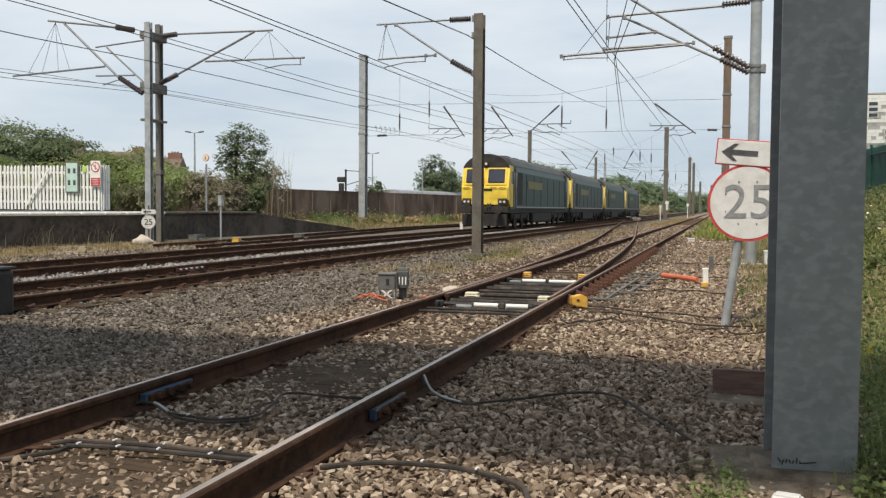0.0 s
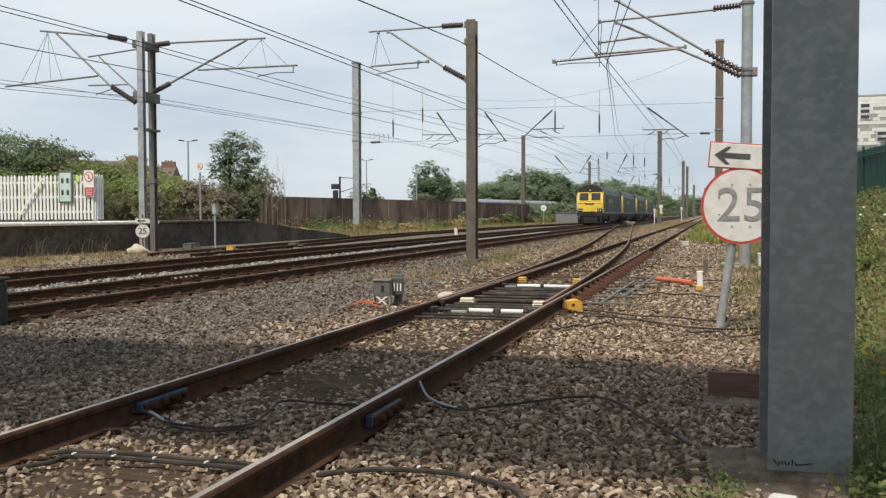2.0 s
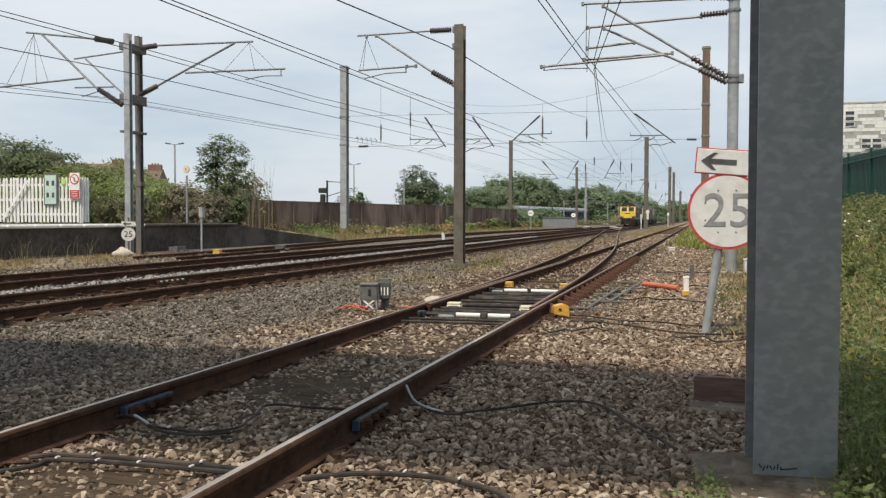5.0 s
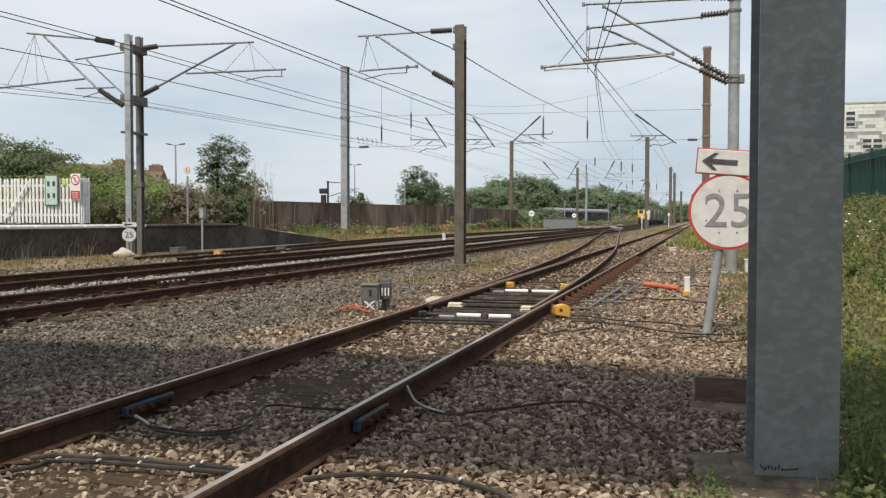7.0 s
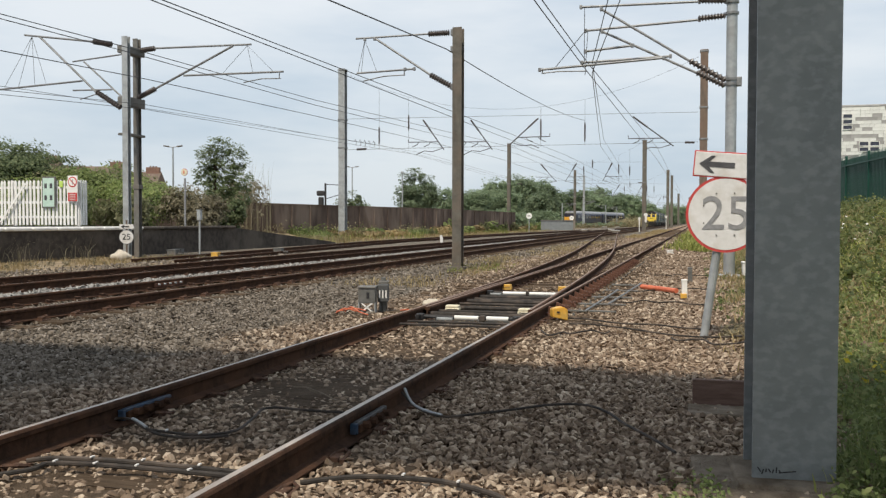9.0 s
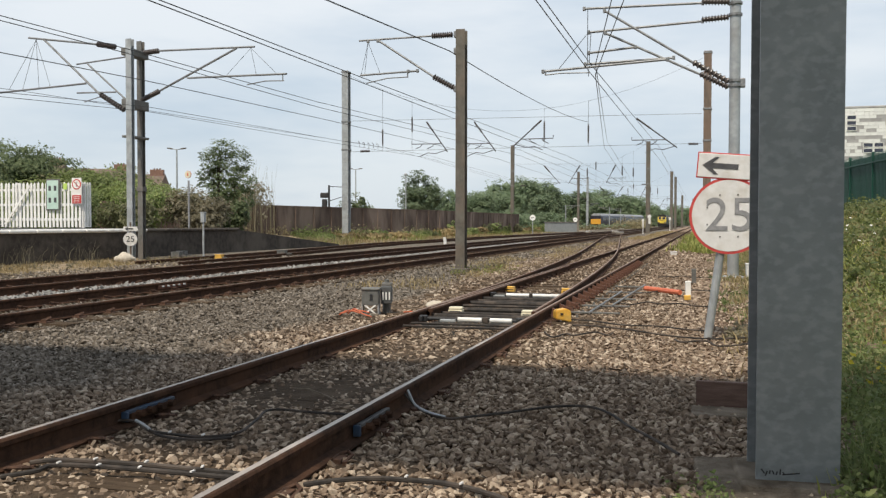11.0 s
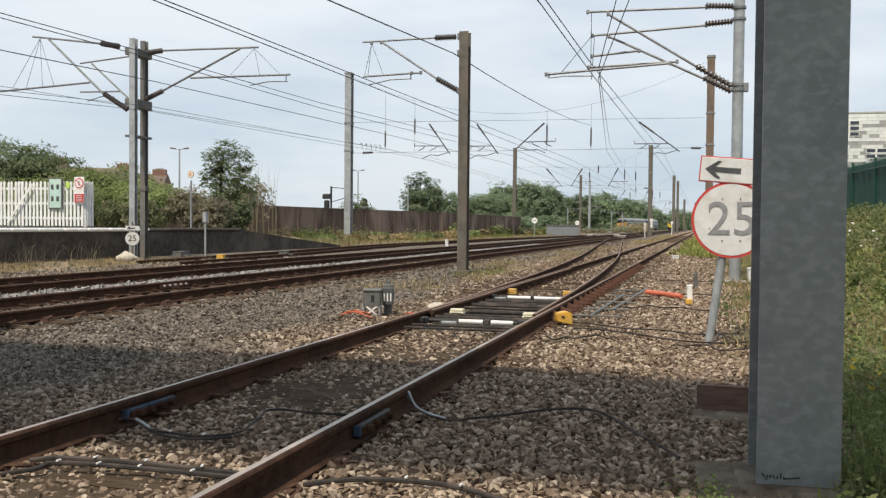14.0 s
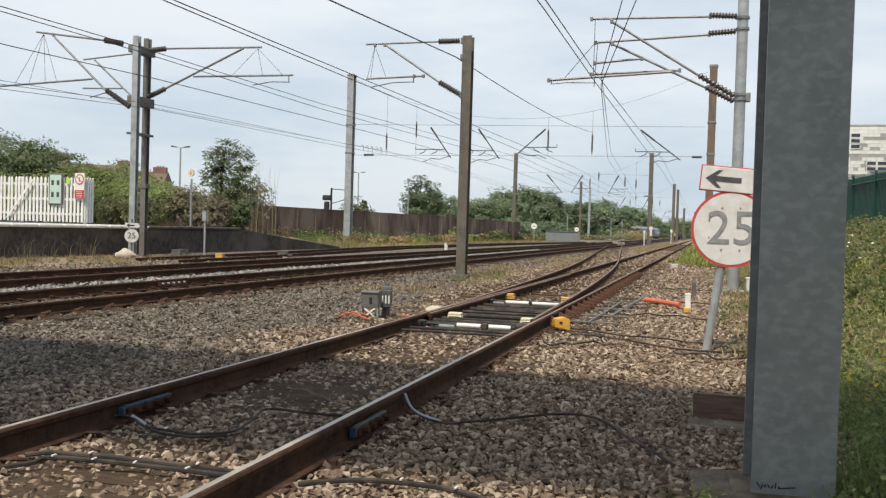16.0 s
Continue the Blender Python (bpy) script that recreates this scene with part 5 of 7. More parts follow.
marker(-0.19, 15.8, 0.31, 0.09, "white plastic marker post with a yellow base", True)
marker(-0.13, 20.3, 0.30, 0.09, "short grey marker post on the verge", mat=BOX_GREY)
marker(-21.2 + 7.8, 47.5, 0.42, 0.15, "white marker post between the main tracks", mat=SIGN_WHITE)
marker(-20.1 + 4.4, 55.5, 0.40, 0.15, "white marker post by the diverging track", mat=SIGN_WHITE)
marker(1.15, 22.5, 0.35, 0.22, "white marker on the grass beside the mast", mat=SIGN_WHITE)
marker(-1.05, 38.0, 0.14, 0.25, "small white marker in the ballast", mat=SIGN_WHITE)

cap = thing("white_cap", "small white plastic cap on the concrete footing", "plastic cap")
bm = bmesh.new()
box(bm, (0, 0, 0.02), (0.13, 0.08, 0.035), bevel=0.01)
box(bm, (0, 0, 0.042), (0.10, 0.05, 0.012), bevel=0.004)
part("cap", bm, SIGN_WHITE, cap)
cap.matrix_basis = pose(0.31, 4.14, 0.002, 0, 0, -12)

pipe = thing("orange_pipe", "orange plastic pipe lying on the ballast", "pipe")
bm = bmesh.new()
tube(bm, [(-0.99, 17.35, 0.06), (-0.66, 17.0, 0.055), (-0.34, 16.6, 0.05)], 0.045, 10)
part("pipe", bm, ORANGE, pipe)

trough = thing("timber_box", "brown timber plank box sunk in the ballast", "timber box")
for nm, c, s in (("plank", (0.29, 6.52, 0.09), (0.62, 0.05, 0.18)), ("plank", (0.29, 6.80, 0.04), (0.62, 0.05, 0.12)), ("end_board", (0.0, 6.66, 0.06), (0.04, 0.26, 0.12))):
    bm = bmesh.new()
    box(bm, c, s, bevel=0.006)
    part(nm, bm, TIMBER_RED, trough)
slab = thing("concrete_slab", "worn concrete slab in front of the timber box", "slab")
bm = bmesh.new()
box(bm, (0.28, 6.3, -0.01), (0.66, 0.30, 0.06), bevel=0.012)
part("slab", bm, FOOTING, slab)

board = thing("old_board", "weathered brown board lying on the grassy bank", "board")
bm = bmesh.new()
box(bm, (1.68, 9.0, 0.12), (0.42, 0.16, 0.05), rot=14, bevel=0.008, tilt=(18, 6, 0))
part("plank", bm, TIMBER_RED, board)

twig = thing("dead_twig", "pale dead twig lying between the siding rails", "twig")
for pts, rad in (([(-2.86, 6.10, 0.05), (-2.70, 5.98, 0.075), (-2.52, 5.86, 0.06), (-2.34, 5.68, 0.055)], 0.0055), ([(-2.70, 5.98, 0.075), (-2.62, 5.86, 0.08), (-2.50, 5.78, 0.07)], 0.004)):
    bm = bmesh.new()
    tube(bm, pts, rad, 6)
    part("branch", bm, FOOTING, twig)

black_box = thing("trackside_box", "low black equipment box beside the main line", "lineside box")
bm = bmesh.new()
box(bm, (-8.02, 8.4, 0.25), (0.3, 0.5, 0.55), bevel=0.05)
part("body", bm, BLACK, black_box)
bm = bmesh.new()
box(bm, (-8.02, 8.4, 0.54), (0.33, 0.54, 0.04), bevel=0.015)
part("lid", bm, BLACK, black_box)


# ---- platform ----
def platform():
    t = thing("platform", "disused-looking platform with sooty wall and pale coping", "platform", kind="structure")
    X = -20.45
    bm = bmesh.new()
    prism(bm, [(-5, -0.15), (49.5, -0.15), (49.5, 0.05), (37, 1.0), (-5, 1.0)], X, X - 0.5, axis="X")
    part("wall", bm, PLATFORM_DARK, t)
    bm = bmesh.new()
    prism(bm, [(-5, -0.15), (48, -0.15), (48, 0.05), (36.8, 1.02), (-5, 1.02)], X - 0.5, X - 16, axis="X")
    part("deck", bm, ASPHALT, t)
    y = -4.6
    while y < 36.5:
        bm = bmesh.new()
        box(bm, (X - 0.25, y + 0.6, 1.0), (0.72, 1.185, 0.125), bevel=0.055)
        part("coping_stone", bm, WHITE if y < 29 else PLATFORM_DARK, t)
        y += 1.2


platform()


def picket_fence():
    y = 31.1
    t = thing("picket_fence", "white-painted picket fence across the platform end", "fence")
    bm = bmesh.new()
    prism(bm, [(-0.05, 0.0), (0.05, 0.0), (0.05, 1.76), (0.0, 1.83), (-0.05, 1.76)], -0.012, 0.012)
    pale = finish("pale", bm, WHITE)
    x = -37.0
    while x < -24.02:
        piece("pale", pale, t, pose(x, y + (x + 24.2) * 0.05, 1.10 + random.uniform(-0.01, 0.01), 0, random.uniform(-0.8, 0.8), 3))
        x += 0.172
    for z in (1.42, 2.02, 2.62):
        bm = bmesh.new()
        box(bm, (-30.6, y + 0.05 - 0.32, z), (12.9, 0.05, 0.10), rot=2.86)
        part("rail", bm, WHITE, t)
    for x in (-24.05, -27.0, -30.0, -33.0):
        bm = bmesh.new()
        box(bm, (x, y + 0.12 + (x + 24.2) * 0.05, 1.98), (0.13, 0.13, 1.85), bevel=0.01)
        part("post", bm, WHITE, t)
    for s in (-1, 1):
        bm = bmesh.new()
        box(bm, (-26.9, y - 0.26, 2.0), (0.09, 0.02, 2.0), tilt=(0, 38, 0))
        part("brace", bm, WHITE, t) if s > 0 else bm.free()
    # return towards the back
    for i in range(3):
        piece("pale", pale, t, pose(-23.95, y + 0.15 + i * 0.15, 1.10, 0, 0, 90))
    n = thing("notice_board", "framed pale green notice board on the fence", "notice board")
    bm = bmesh.new()
    box(bm, (-25.27, y - 0.12, 2.42), (0.66, 0.05, 1.27), bevel=0.012)
    part("frame", bm, BOX_GREY, n)
    bm = bmesh.new()
    box(bm, (-25.27, y - 0.152, 2.42), (0.54, 0.012, 1.16))
    part("sheet", bm, SIGN_GREEN, n)
    for x in (-25.40, -25.14):
        for z in (2.20, 2.68):
            bm = bmesh.new()
            box(bm, (x, y - 0.163, z), (0.12, 0.006, 0.2), bevel=0.002)
            part("dark_bar", bm, ARROW_GREY, n)
    s = thing("warning_sign", "white warning plate with red ring and red panel", "warning sign")
    bm = bmesh.new()
    box(bm, (-24.17, y - 0.08, 2.56), (0.46, 0.02, 1.05), bevel=0.006)
    part("plate", bm, WHITE, s)
    bm = bmesh.new()
    disc(bm, (-24.17, y - 0.095, 2.83), 0.21, 0.01, 28)
    part("red_ring", bm, SIGN_RED, s)
    bm = bmesh.new()
    disc(bm, (-24.17, y - 0.101, 2.83), 0.165, 0.008, 28)
    part("ring_centre", bm, WHITE, s)
    bm = bmesh.new()
    box(bm, (-24.17, y - 0.107, 2.83), (0.05, 0.006, 0.2), bevel=0.002)
    part("dark_bar", bm, SIGN_GREY, s)
    bm = bmesh.new()
    box(bm, (-24.17, y - 0.112, 2.83), (0.03, 0.006, 0.3), tilt=(0, -45, 0))
    part("slash", bm, SIGN_RED, s)
    bm = bmesh.new()
    box(bm, (-24.17, y - 0.095, 2.23), (0.43, 0.01, 0.34))
    part("red_panel", bm, SIGN_RED, s)
    for i in range(4):
        bm = bmesh.new()
        box(bm, (-24.17, y - 0.102, 2.12 + i * 0.07), (0.28, 0.006, 0.022))
        part("text_bar", bm, SIGN_WHITE, s)
    k = thing("sticker_plate", "small lime green plate on the fence", "sign")
    bm = bmesh.new()
    box(bm, (-24.72, y - 0.08, 2.75), (0.17, 0.012, 0.25), bevel=0.004)
    part("plate", bm, LIME, k)


picket_fence()


def relay_post():
    t = thing("relay_post", "small grey cabinet on a thin pale post", "lineside box")
    bm = bmesh.new()
    bar(bm, (-17.25, 29.0, -0.1), (-17.25, 29.0, 1.3), 0.035)
    part("post", bm, GALV_LIGHT, t)
    bm = bmesh.new()
    box(bm, (-17.25, 29.0, 1.47), (0.15, 0.15, 0.34), bevel=0.015)
    part("cabinet", bm, GALV_LIGHT, t)
    bm = bmesh.new()
    box(bm, (-17.25, 29.0, 1.66), (0.18, 0.18, 0.03), bevel=0.008)
    part("cap", bm, GALV_LIGHT, t)


relay_post()


def switch_machine(x, y, label, mat, size=0.68):
    t = thing("switch_machine", label, "switch machine", group="switch machines")
    bm = bmesh.new()
    box(bm, (0, 0, 0.14), (0.5, 0.42, 0.28), bevel=0.03)
    part("body", bm, mat, t)
    bm = bmesh.new()
    box(bm, (0, 0, 0.30), (0.54, 0.46, 0.04), bevel=0.012)
    part("lid", bm, mat, t)
    bm = bmesh.new()
    box(bm, (0.4, 0, 0.10), (0.34, 0.1, 0.08), bevel=0.01)
    part("drive_rod", bm, BOX_GREY, t)
    t.matrix_basis = pose(x, y, 0.0, 0, 0, 5) @ Matrix.Scale(size, 4)


switch_machine(-16.5, 28.8, "yellow cover over a switch rod by the track", YELLOW, 0.52)
switch_machine(-15.9, 32.6, "grey switch machine beside the diverging rails", BOX_GREY)
switch_machine(-18.6, 29.4, "old grey cable box by the platform wall", BOX_GREY)
switch_machine(-19.0, 30.4, "second old grey cable box by the platform wall", BOX_GREY)


# ---- retaining wall beyond the platform ----
def long_wall():
    t = thing("wall_west", "long dark stained retaining wall behind the tracks", "wall", kind="structure")
    pts = [(-34.0, 46.0), (-30.0, 57.0), (-25.0, 86.0), (-24.5, 124.0)]
    rnd = random.Random(6)
    for (xa, ya), (xb, yb) in zip(pts, pts[1:]):
        a, b = Vector((xa, ya)), Vector((xb, yb))
        n = int((b - a).length / 2.4)
        ang = math.degrees(math.atan2(b.y - a.y, b.x - a.x))
        for i in range(n):
            c = a.lerp(b, (i + 0.5) / n)
            bm = bmesh.new()
            w = (b - a).length / n
            box(bm, (c.x, c.y, 1.2), (w - 0.03, 0.3, 2.55 + rnd.uniform(-0.015, 0.015)), rot=ang)
            part("panel", bm, WALL_BROWN, t)
            bm = bmesh.new()
            e = a.lerp(b, i / n)
            box(bm, (e.x, e.y, 1.2), (0.22, 0.44, 2.5), rot=ang)
            part("pier", bm, WALL_BROWN, t)
        c = a.lerp(b, 0.5)
        bm = bmesh.new()
        box(bm, (c.x, c.y, 2.52), ((b - a).length, 0.4, 0.10), rot=ang)
        part("coping", bm, WALL_BROWN, t)


long_wall()


def parapet():
    t = thing("bridge_parapet", "low grey ribbed steel parapet beside the main line", "parapet")
    bm = bmesh.new()
    box(bm, (0, 0, 0.75), (0.12, 4.8, 1.35))
    part("sheet", bm, GALV, t)
    for i in range(15):
        bm = bmesh.new()
        box(bm, (0.08, -2.3 + i * 0.33, 0.75), (0.1, 0.12, 1.33))
        part("rib", bm, GALV_LIGHT, t)
    bm = bmesh.new()
    box(bm, (0.05, 0, 1.48), (0.4, 5.0, 0.14), bevel=0.02)
    part("cap_rail", bm, BOX_GREY, t)
    bm = bmesh.new()
    box(bm, (0.0, -2.5, 0.7), (0.4, 0.3, 1.45), bevel=0.03)
    part("end_post", bm, CONCRETE, t)
    t.matrix_basis = pose(-20.0, 134, 0, 0, 0, -80) @ Matrix.Rotation(math.pi, 4, "Z")


parapet()


def round_board(x, y, z, r, label, h=None):
    t = thing("round_board", label, "railway sign", group="round lineside boards")
    bm = bmesh.new()
    bar(bm, (0, 0.06, 0), (0, 0.06, z), 0.05)
    part("post", bm, GALV_LIGHT, t)
    bm = bmesh.new()
    disc(bm, (0, 0, z), r, 0.03, 24)
    part("disc", bm, WHITE, t)
    bm = bmesh.new()
    box(bm, (0, -0.022, z), (r, 0.01, r * 0.3))
    part("text_bar", bm, SIGN_GREY, t)
    t.matrix_basis = pose(x, y, 0)


round_board(-19.9, 110, 2.0, 0.36, "white round board on a post by the wall")
round_board(-22.0, 165, 2.0, 0.40, "small white round board beyond the parapet")


def signal_group():
    t = thing("ground_signal", "white-backed signal boards on a low pale post", "railway signal")
    bm = bmesh.new()
    bar(bm, (-7.1, 118, 0), (-7.1, 118, 1.5), 0.05)
    part("post", bm, WHITE, t)
    for x, z, r in ((-7.1, 1.75, 0.16), (-6.3, 2.2, 0.24)):
        bm = bmesh.new()
        disc(bm, (x, 118, z), r, 0.05, 20)
        box(bm, (x, 118, z - 0.5), (r * 1.1, 0.1, 0.9), bevel=0.02)
        part("board", bm, SIGN_WHITE, t)
    u = thing("ground_signal", "thin white marker signal beside the siding", "railway signal")
    bm = bmesh.new()
    bar(bm, (-4.8, 150, 0), (-4.8, 150, 2.0), 0.05)
    part("post", bm, WHITE, u)
    bm = bmesh.new()
    box(bm, (-4.8, 149.9, 2.1), (0.32, 0.2, 0.45), bevel=0.02)
    part("head", bm, WHITE, u)


signal_group()
for x, y, w, lab in ((-14.0, 118, 1.1, "pale low cable boxes between distant tracks"), (-11.0, 122, 1.3, "pale low equipment box between distant tracks"), (-9.2, 108, 1.6, "pale wooden crossing board between distant rails"), (-15.0, 180, 1.4, "white equipment cabinet beyond the junction"), (-18.5, 190, 1.6, "pale lineside cabinet by the far junction")):
    t = thing("equipment_box", lab, "lineside box", group="distant lineside boxes")
    bm = bmesh.new()
    box(bm, (x, y, 0.14), (w * 0.6, 0.5, 0.3), bevel=0.03)
    part("body", bm, CONCRETE, t)
    bm = bmesh.new()
    box(bm, (x, y, 0.30), (w * 0.6 + 0.06, 0.56, 0.05), bevel=0.01)
    part("lid", bm, SIGN_WHITE, t)


def far_post(x, y, h, side):
    t = thing("line_post", "thin pale overhead line post beside the branch line", "overhead mast", group="branch line posts")
    bm = bmesh.new()
    cyl(bm, (x, y, 0), (x, y, h), 0.11, 0.09, 8)
    part("post", bm, GALV_LIGHT, t)
    bm = bmesh.new()
    tube(bm, [(x, y, h - 0.9), (x + side * 2.6, y, h - 0.1), (x + side * 2.9, y, h - 0.15)], 0.05, 5)
    part("bracket_arm", bm, TUBE, t)
    bm = bmesh.new()
    bar(bm, (x, y, h - 0.15), (x + side * 2.6, y, h - 0.1), 0.03)
    part("tie_bar", bm, TUBE, t)


for q in ((-25.9, 180, 5.0, 1), (-24.2, 200, 5.9, 1), (-22.1, 230, 5.5, -1), (-20.2, 240, 5.3, -1)):
    far_post(*q)


# ---- lamps, signal beyond the wall ----
def lamp_post(x, y, h, label):
    t = thing("street_lamp", label, "street lamp", group="twin-headed lamps")
    bm = bmesh.new()
    cyl(bm, (0, 0, 0), (0, 0, h), 0.09, 0.055, 10)
    part("pole", bm, GALV_LIGHT, t)
    bm = bmesh.new()
    tube(bm, [(-0.35, 0, h + 0.05), (0, 0, h), (0.35, 0, h + 0.05)], 0.03, 6)
    part("arm", bm, TUBE, t)
    for s in (-1, 1):
        bm = bmesh.new()
        box(bm, (s * 0.5, 0, h + 0.08), (0.42, 0.24, 0.10), bevel=0.04, tilt=(0, -s * 8, 0))
        part("lamp_head", bm, BOX_GREY, t)
    t.matrix_basis = pose(x, y, 0, 0, 0, 16)


lamp_post(-37.9, 60, 6.8, "thin grey twin-headed lamp rising behind bushes")
lamp_post(-35.3, 90, 7.0, "thin grey twin-headed lamp behind the wall")
pole = thing("street_lamp", "pale single lamp post in front of a round tree", "street lamp")
bm = bmesh.new()
cyl(bm, (-29.7, 90, 0), (-29.7, 90, 6.3), 0.08, 0.05, 10)
part("pole", bm, GALV_LIGHT, pole)
bm = bmesh.new()
box(bm, (-29.7, 90, 6.4), (0.3, 0.3, 0.24), bevel=0.08)
part("lamp_head", bm, GALV_LIGHT, pole)


def signal_post():
    t = thing("signal_post", "dark signal head on a bracketed post behind wall", "railway signal")
    bm = bmesh.new()
    bar(bm, (-34.1, 80, 0), (-34.1, 80, 4.9), 0.10)
    bar(bm, (-34.1, 80, 4.8), (-32.5, 80, 4.7), 0.035)
    bar(bm, (-34.1, 80, 3.4), (-32.0, 80, 4.0), 0.035)
    part("post", bm, BLACK, t)
    bm = bmesh.new()
    box(bm, (-34.55, 80, 3.95), (0.85, 0.4, 0.5), bevel=0.12)
    box(bm, (-34.55, 80, 3.1), (0.5, 0.4, 1.0), bevel=0.12)
    part("signal_head", bm, BLACK, t)


signal_post()


def round_red_sign():
    t = thing("platform_sign", "faded red and white round sign on tall post", "railway sign")
    bm = bmesh.new()
    bar(bm, (-24.6, 40, 0.4), (-24.6, 40, 3.4), 0.05)
    part("post", bm, SIGN_GREY, t)
    bm = bmesh.new()
    disc(bm, (-24.6, 39.95, 3.70), 0.18, 0.03, 24)
    part("red_rim", bm, SIGN_RED, t)
    bm = bmesh.new()
    disc(bm, (-24.6, 39.92, 3.70), 0.165, 0.02, 24)
    part("disc", bm, CREAM, t)
    bm = bmesh.new()
    box(bm, (-24.6, 39.905, 3.70), (0.07, 0.006, 0.16), bevel=0.002)
    part("dark_bar", bm, ORANGE, t)


round_red_sign()


# ---- green fence and tower block ----
def green_fence():
    t = thing("green_fence", "dark green steel panel fence along the bank top", "fence")
    bm = bmesh.new()
    prism(bm, [(-0.035, 0), (0.035, 0), (0.035, 2.0), (0.0, 2.12), (-0.035, 2.0)], -0.0, 0.012)
    pale = finish("pale", bm, FENCE_GREEN)
    y = 14.0
    while y < 52:
        piece("pale", pale, t, pose(5.0, y, 1.55, 0, 0, 90))
        y += 0.145
    for a in np.arange(14, 52, 2.75):
        bm = bmesh.new()
        box(bm, (4.985, a, 2.6), (0.09, 0.07, 2.2), bevel=0.008)
        part("post", bm, FENCE_GREEN, t)
        bm = bmesh.new()
        box(bm, (5.02, a + 1.37, 2.6), (0.012, 2.7, 1.95))
        part("mesh_panel", bm, FENCE_GREEN, t)
        for z in (1.95, 3.35):
            bm = bmesh.new()
            box(bm, (4.965, a + 1.37, z), (0.04, 2.7, 0.05))
            part("rail", bm, FENCE_GREEN, t)
    t.matrix_basis = Matrix.Translation((5.16, 36.9, 0)) @ Matrix.Rotation(radians(6.3), 4, "Z") @ Matrix.Translation((-5.0, -36.9, 0))


green_fence()


def tower():
    t = thing("tower_block", "tower block clad in white and grey panels", "building")
    bm = bmesh.new()
    box(bm, (58, 312, 18), (36, 22, 37.2))
    part("wall", bm, PANEL_GREY, t)
    bm = bmesh.new()
    box(bm, (58, 312, 36.9), (36.6, 22.6, 0.6), bevel=0.1)
    part("roof", bm, PANEL_GREY, t)
    rnd = random.Random(12)
    shapes = {}
    for w in (1.3, 2.0, 2.8):
        for nm, mt in (("w", PANEL_WHITE), ("g", PANEL_GREY)):
            bm = bmesh.new()
            box(bm, (0, 0, 0), (w - 0.06, 0.16, 0.98))
            shapes[w, nm] = finish("cladding_panel", bm, mt)
    z = 36.0
    row = 0
    while z > 19.5:
        x = 40.0 + rnd.uniform(0, 1.5)
        while x < 64:
            w = rnd.choice((1.3, 2.0, 2.8))
            piece("cladding_panel", shapes[w, "w" if rnd.random() < 0.66 else "g"], t, pose(x + w / 2, 300.9 + rnd.uniform(-0.03, 0.03), z))
            x += w
        z -= 1.04
        row += 1
    for x, z0, n in ((44.0, 33.8, 3), (48.7, 25.3, 2), (51.7, 25.3, 2), (57.0, 33.8, 3), (60.0, 25.3, 2)):
        for k in range(n):
            w = bpy.data.objects.new("window", None)
            scene.collection.objects.link(w)
            w.parent = t
            bm = bmesh.new()
            for dx, dz, sx, sz in ((0, 0.62, 2.6, 0.14), (0, -0.62, 2.6, 0.14), (-1.3, 0, 0.14, 1.36), (1.3, 0, 0.14, 1.36)):
                box(bm, (x + dx, 300.65, z0 - k * 1.7 + dz), (sx, 0.2, sz))
            part("window_frame", bm, WHITE, w)
            bm = bmesh.new()
            box(bm, (x, 300.72, z0 - k * 1.7), (2.6, 0.1, 1.3))
            part("pane", bm, GLASS, w)


tower()


# ---- houses behind the bushes ----
def house(x, y, w, h, rot, label):
    t = thing("house", label, "house", group="terraced houses")
    bm = bmesh.new()
    box(bm, (0, 0, h / 2), (w, 9, h))
    part("wall", bm, BRICK, t)
    bm = bmesh.new()
    prism(bm, [(-4.9, h), (4.9, h), (0, h + 2.8)], -w / 2 - 0.2, w / 2 + 0.2, axis="X")
    roof = part("roof", bm, ROOF_TILE, t)
    for s in (-0.42, 0.42):
        bm = bmesh.new()
        box(bm, (w * s, 0, h + 2.7), (1.9, 0.9, 1.5), bevel=0.03)
        part("chimney", bm, BRICK, roof)
        for d in (-0.4, 0, 0.4):
            bm = bmesh.new()
            cyl(bm, (w * s + d, 0, h + 3.4), (w * s + d, 0, h + 3.65), 0.14, 0.12, 8)
            part("chimney_pot", bm, ROOF_TILE, roof)
    for s in (-0.25, 0.25):
        bm = bmesh.new()
        box(bm, (w * s, -4.52, h - 1.5), (1.3, 0.1, 1.5))
        part("window", bm, GLASS, t)
    t.matrix_basis = pose(x, y, 0, 0, 0, rot)


house(-94.9, 109.7, 12, 7.2, 20, "brick house with brown roof and chimney stacks")
house(-80.9, 113.7, 12, 5.6, 20, "brick terraced house with tall chimney stack")
house(-87.9, 115.7, 11, 6.6, 20, "low brick house with a brown tiled roof")


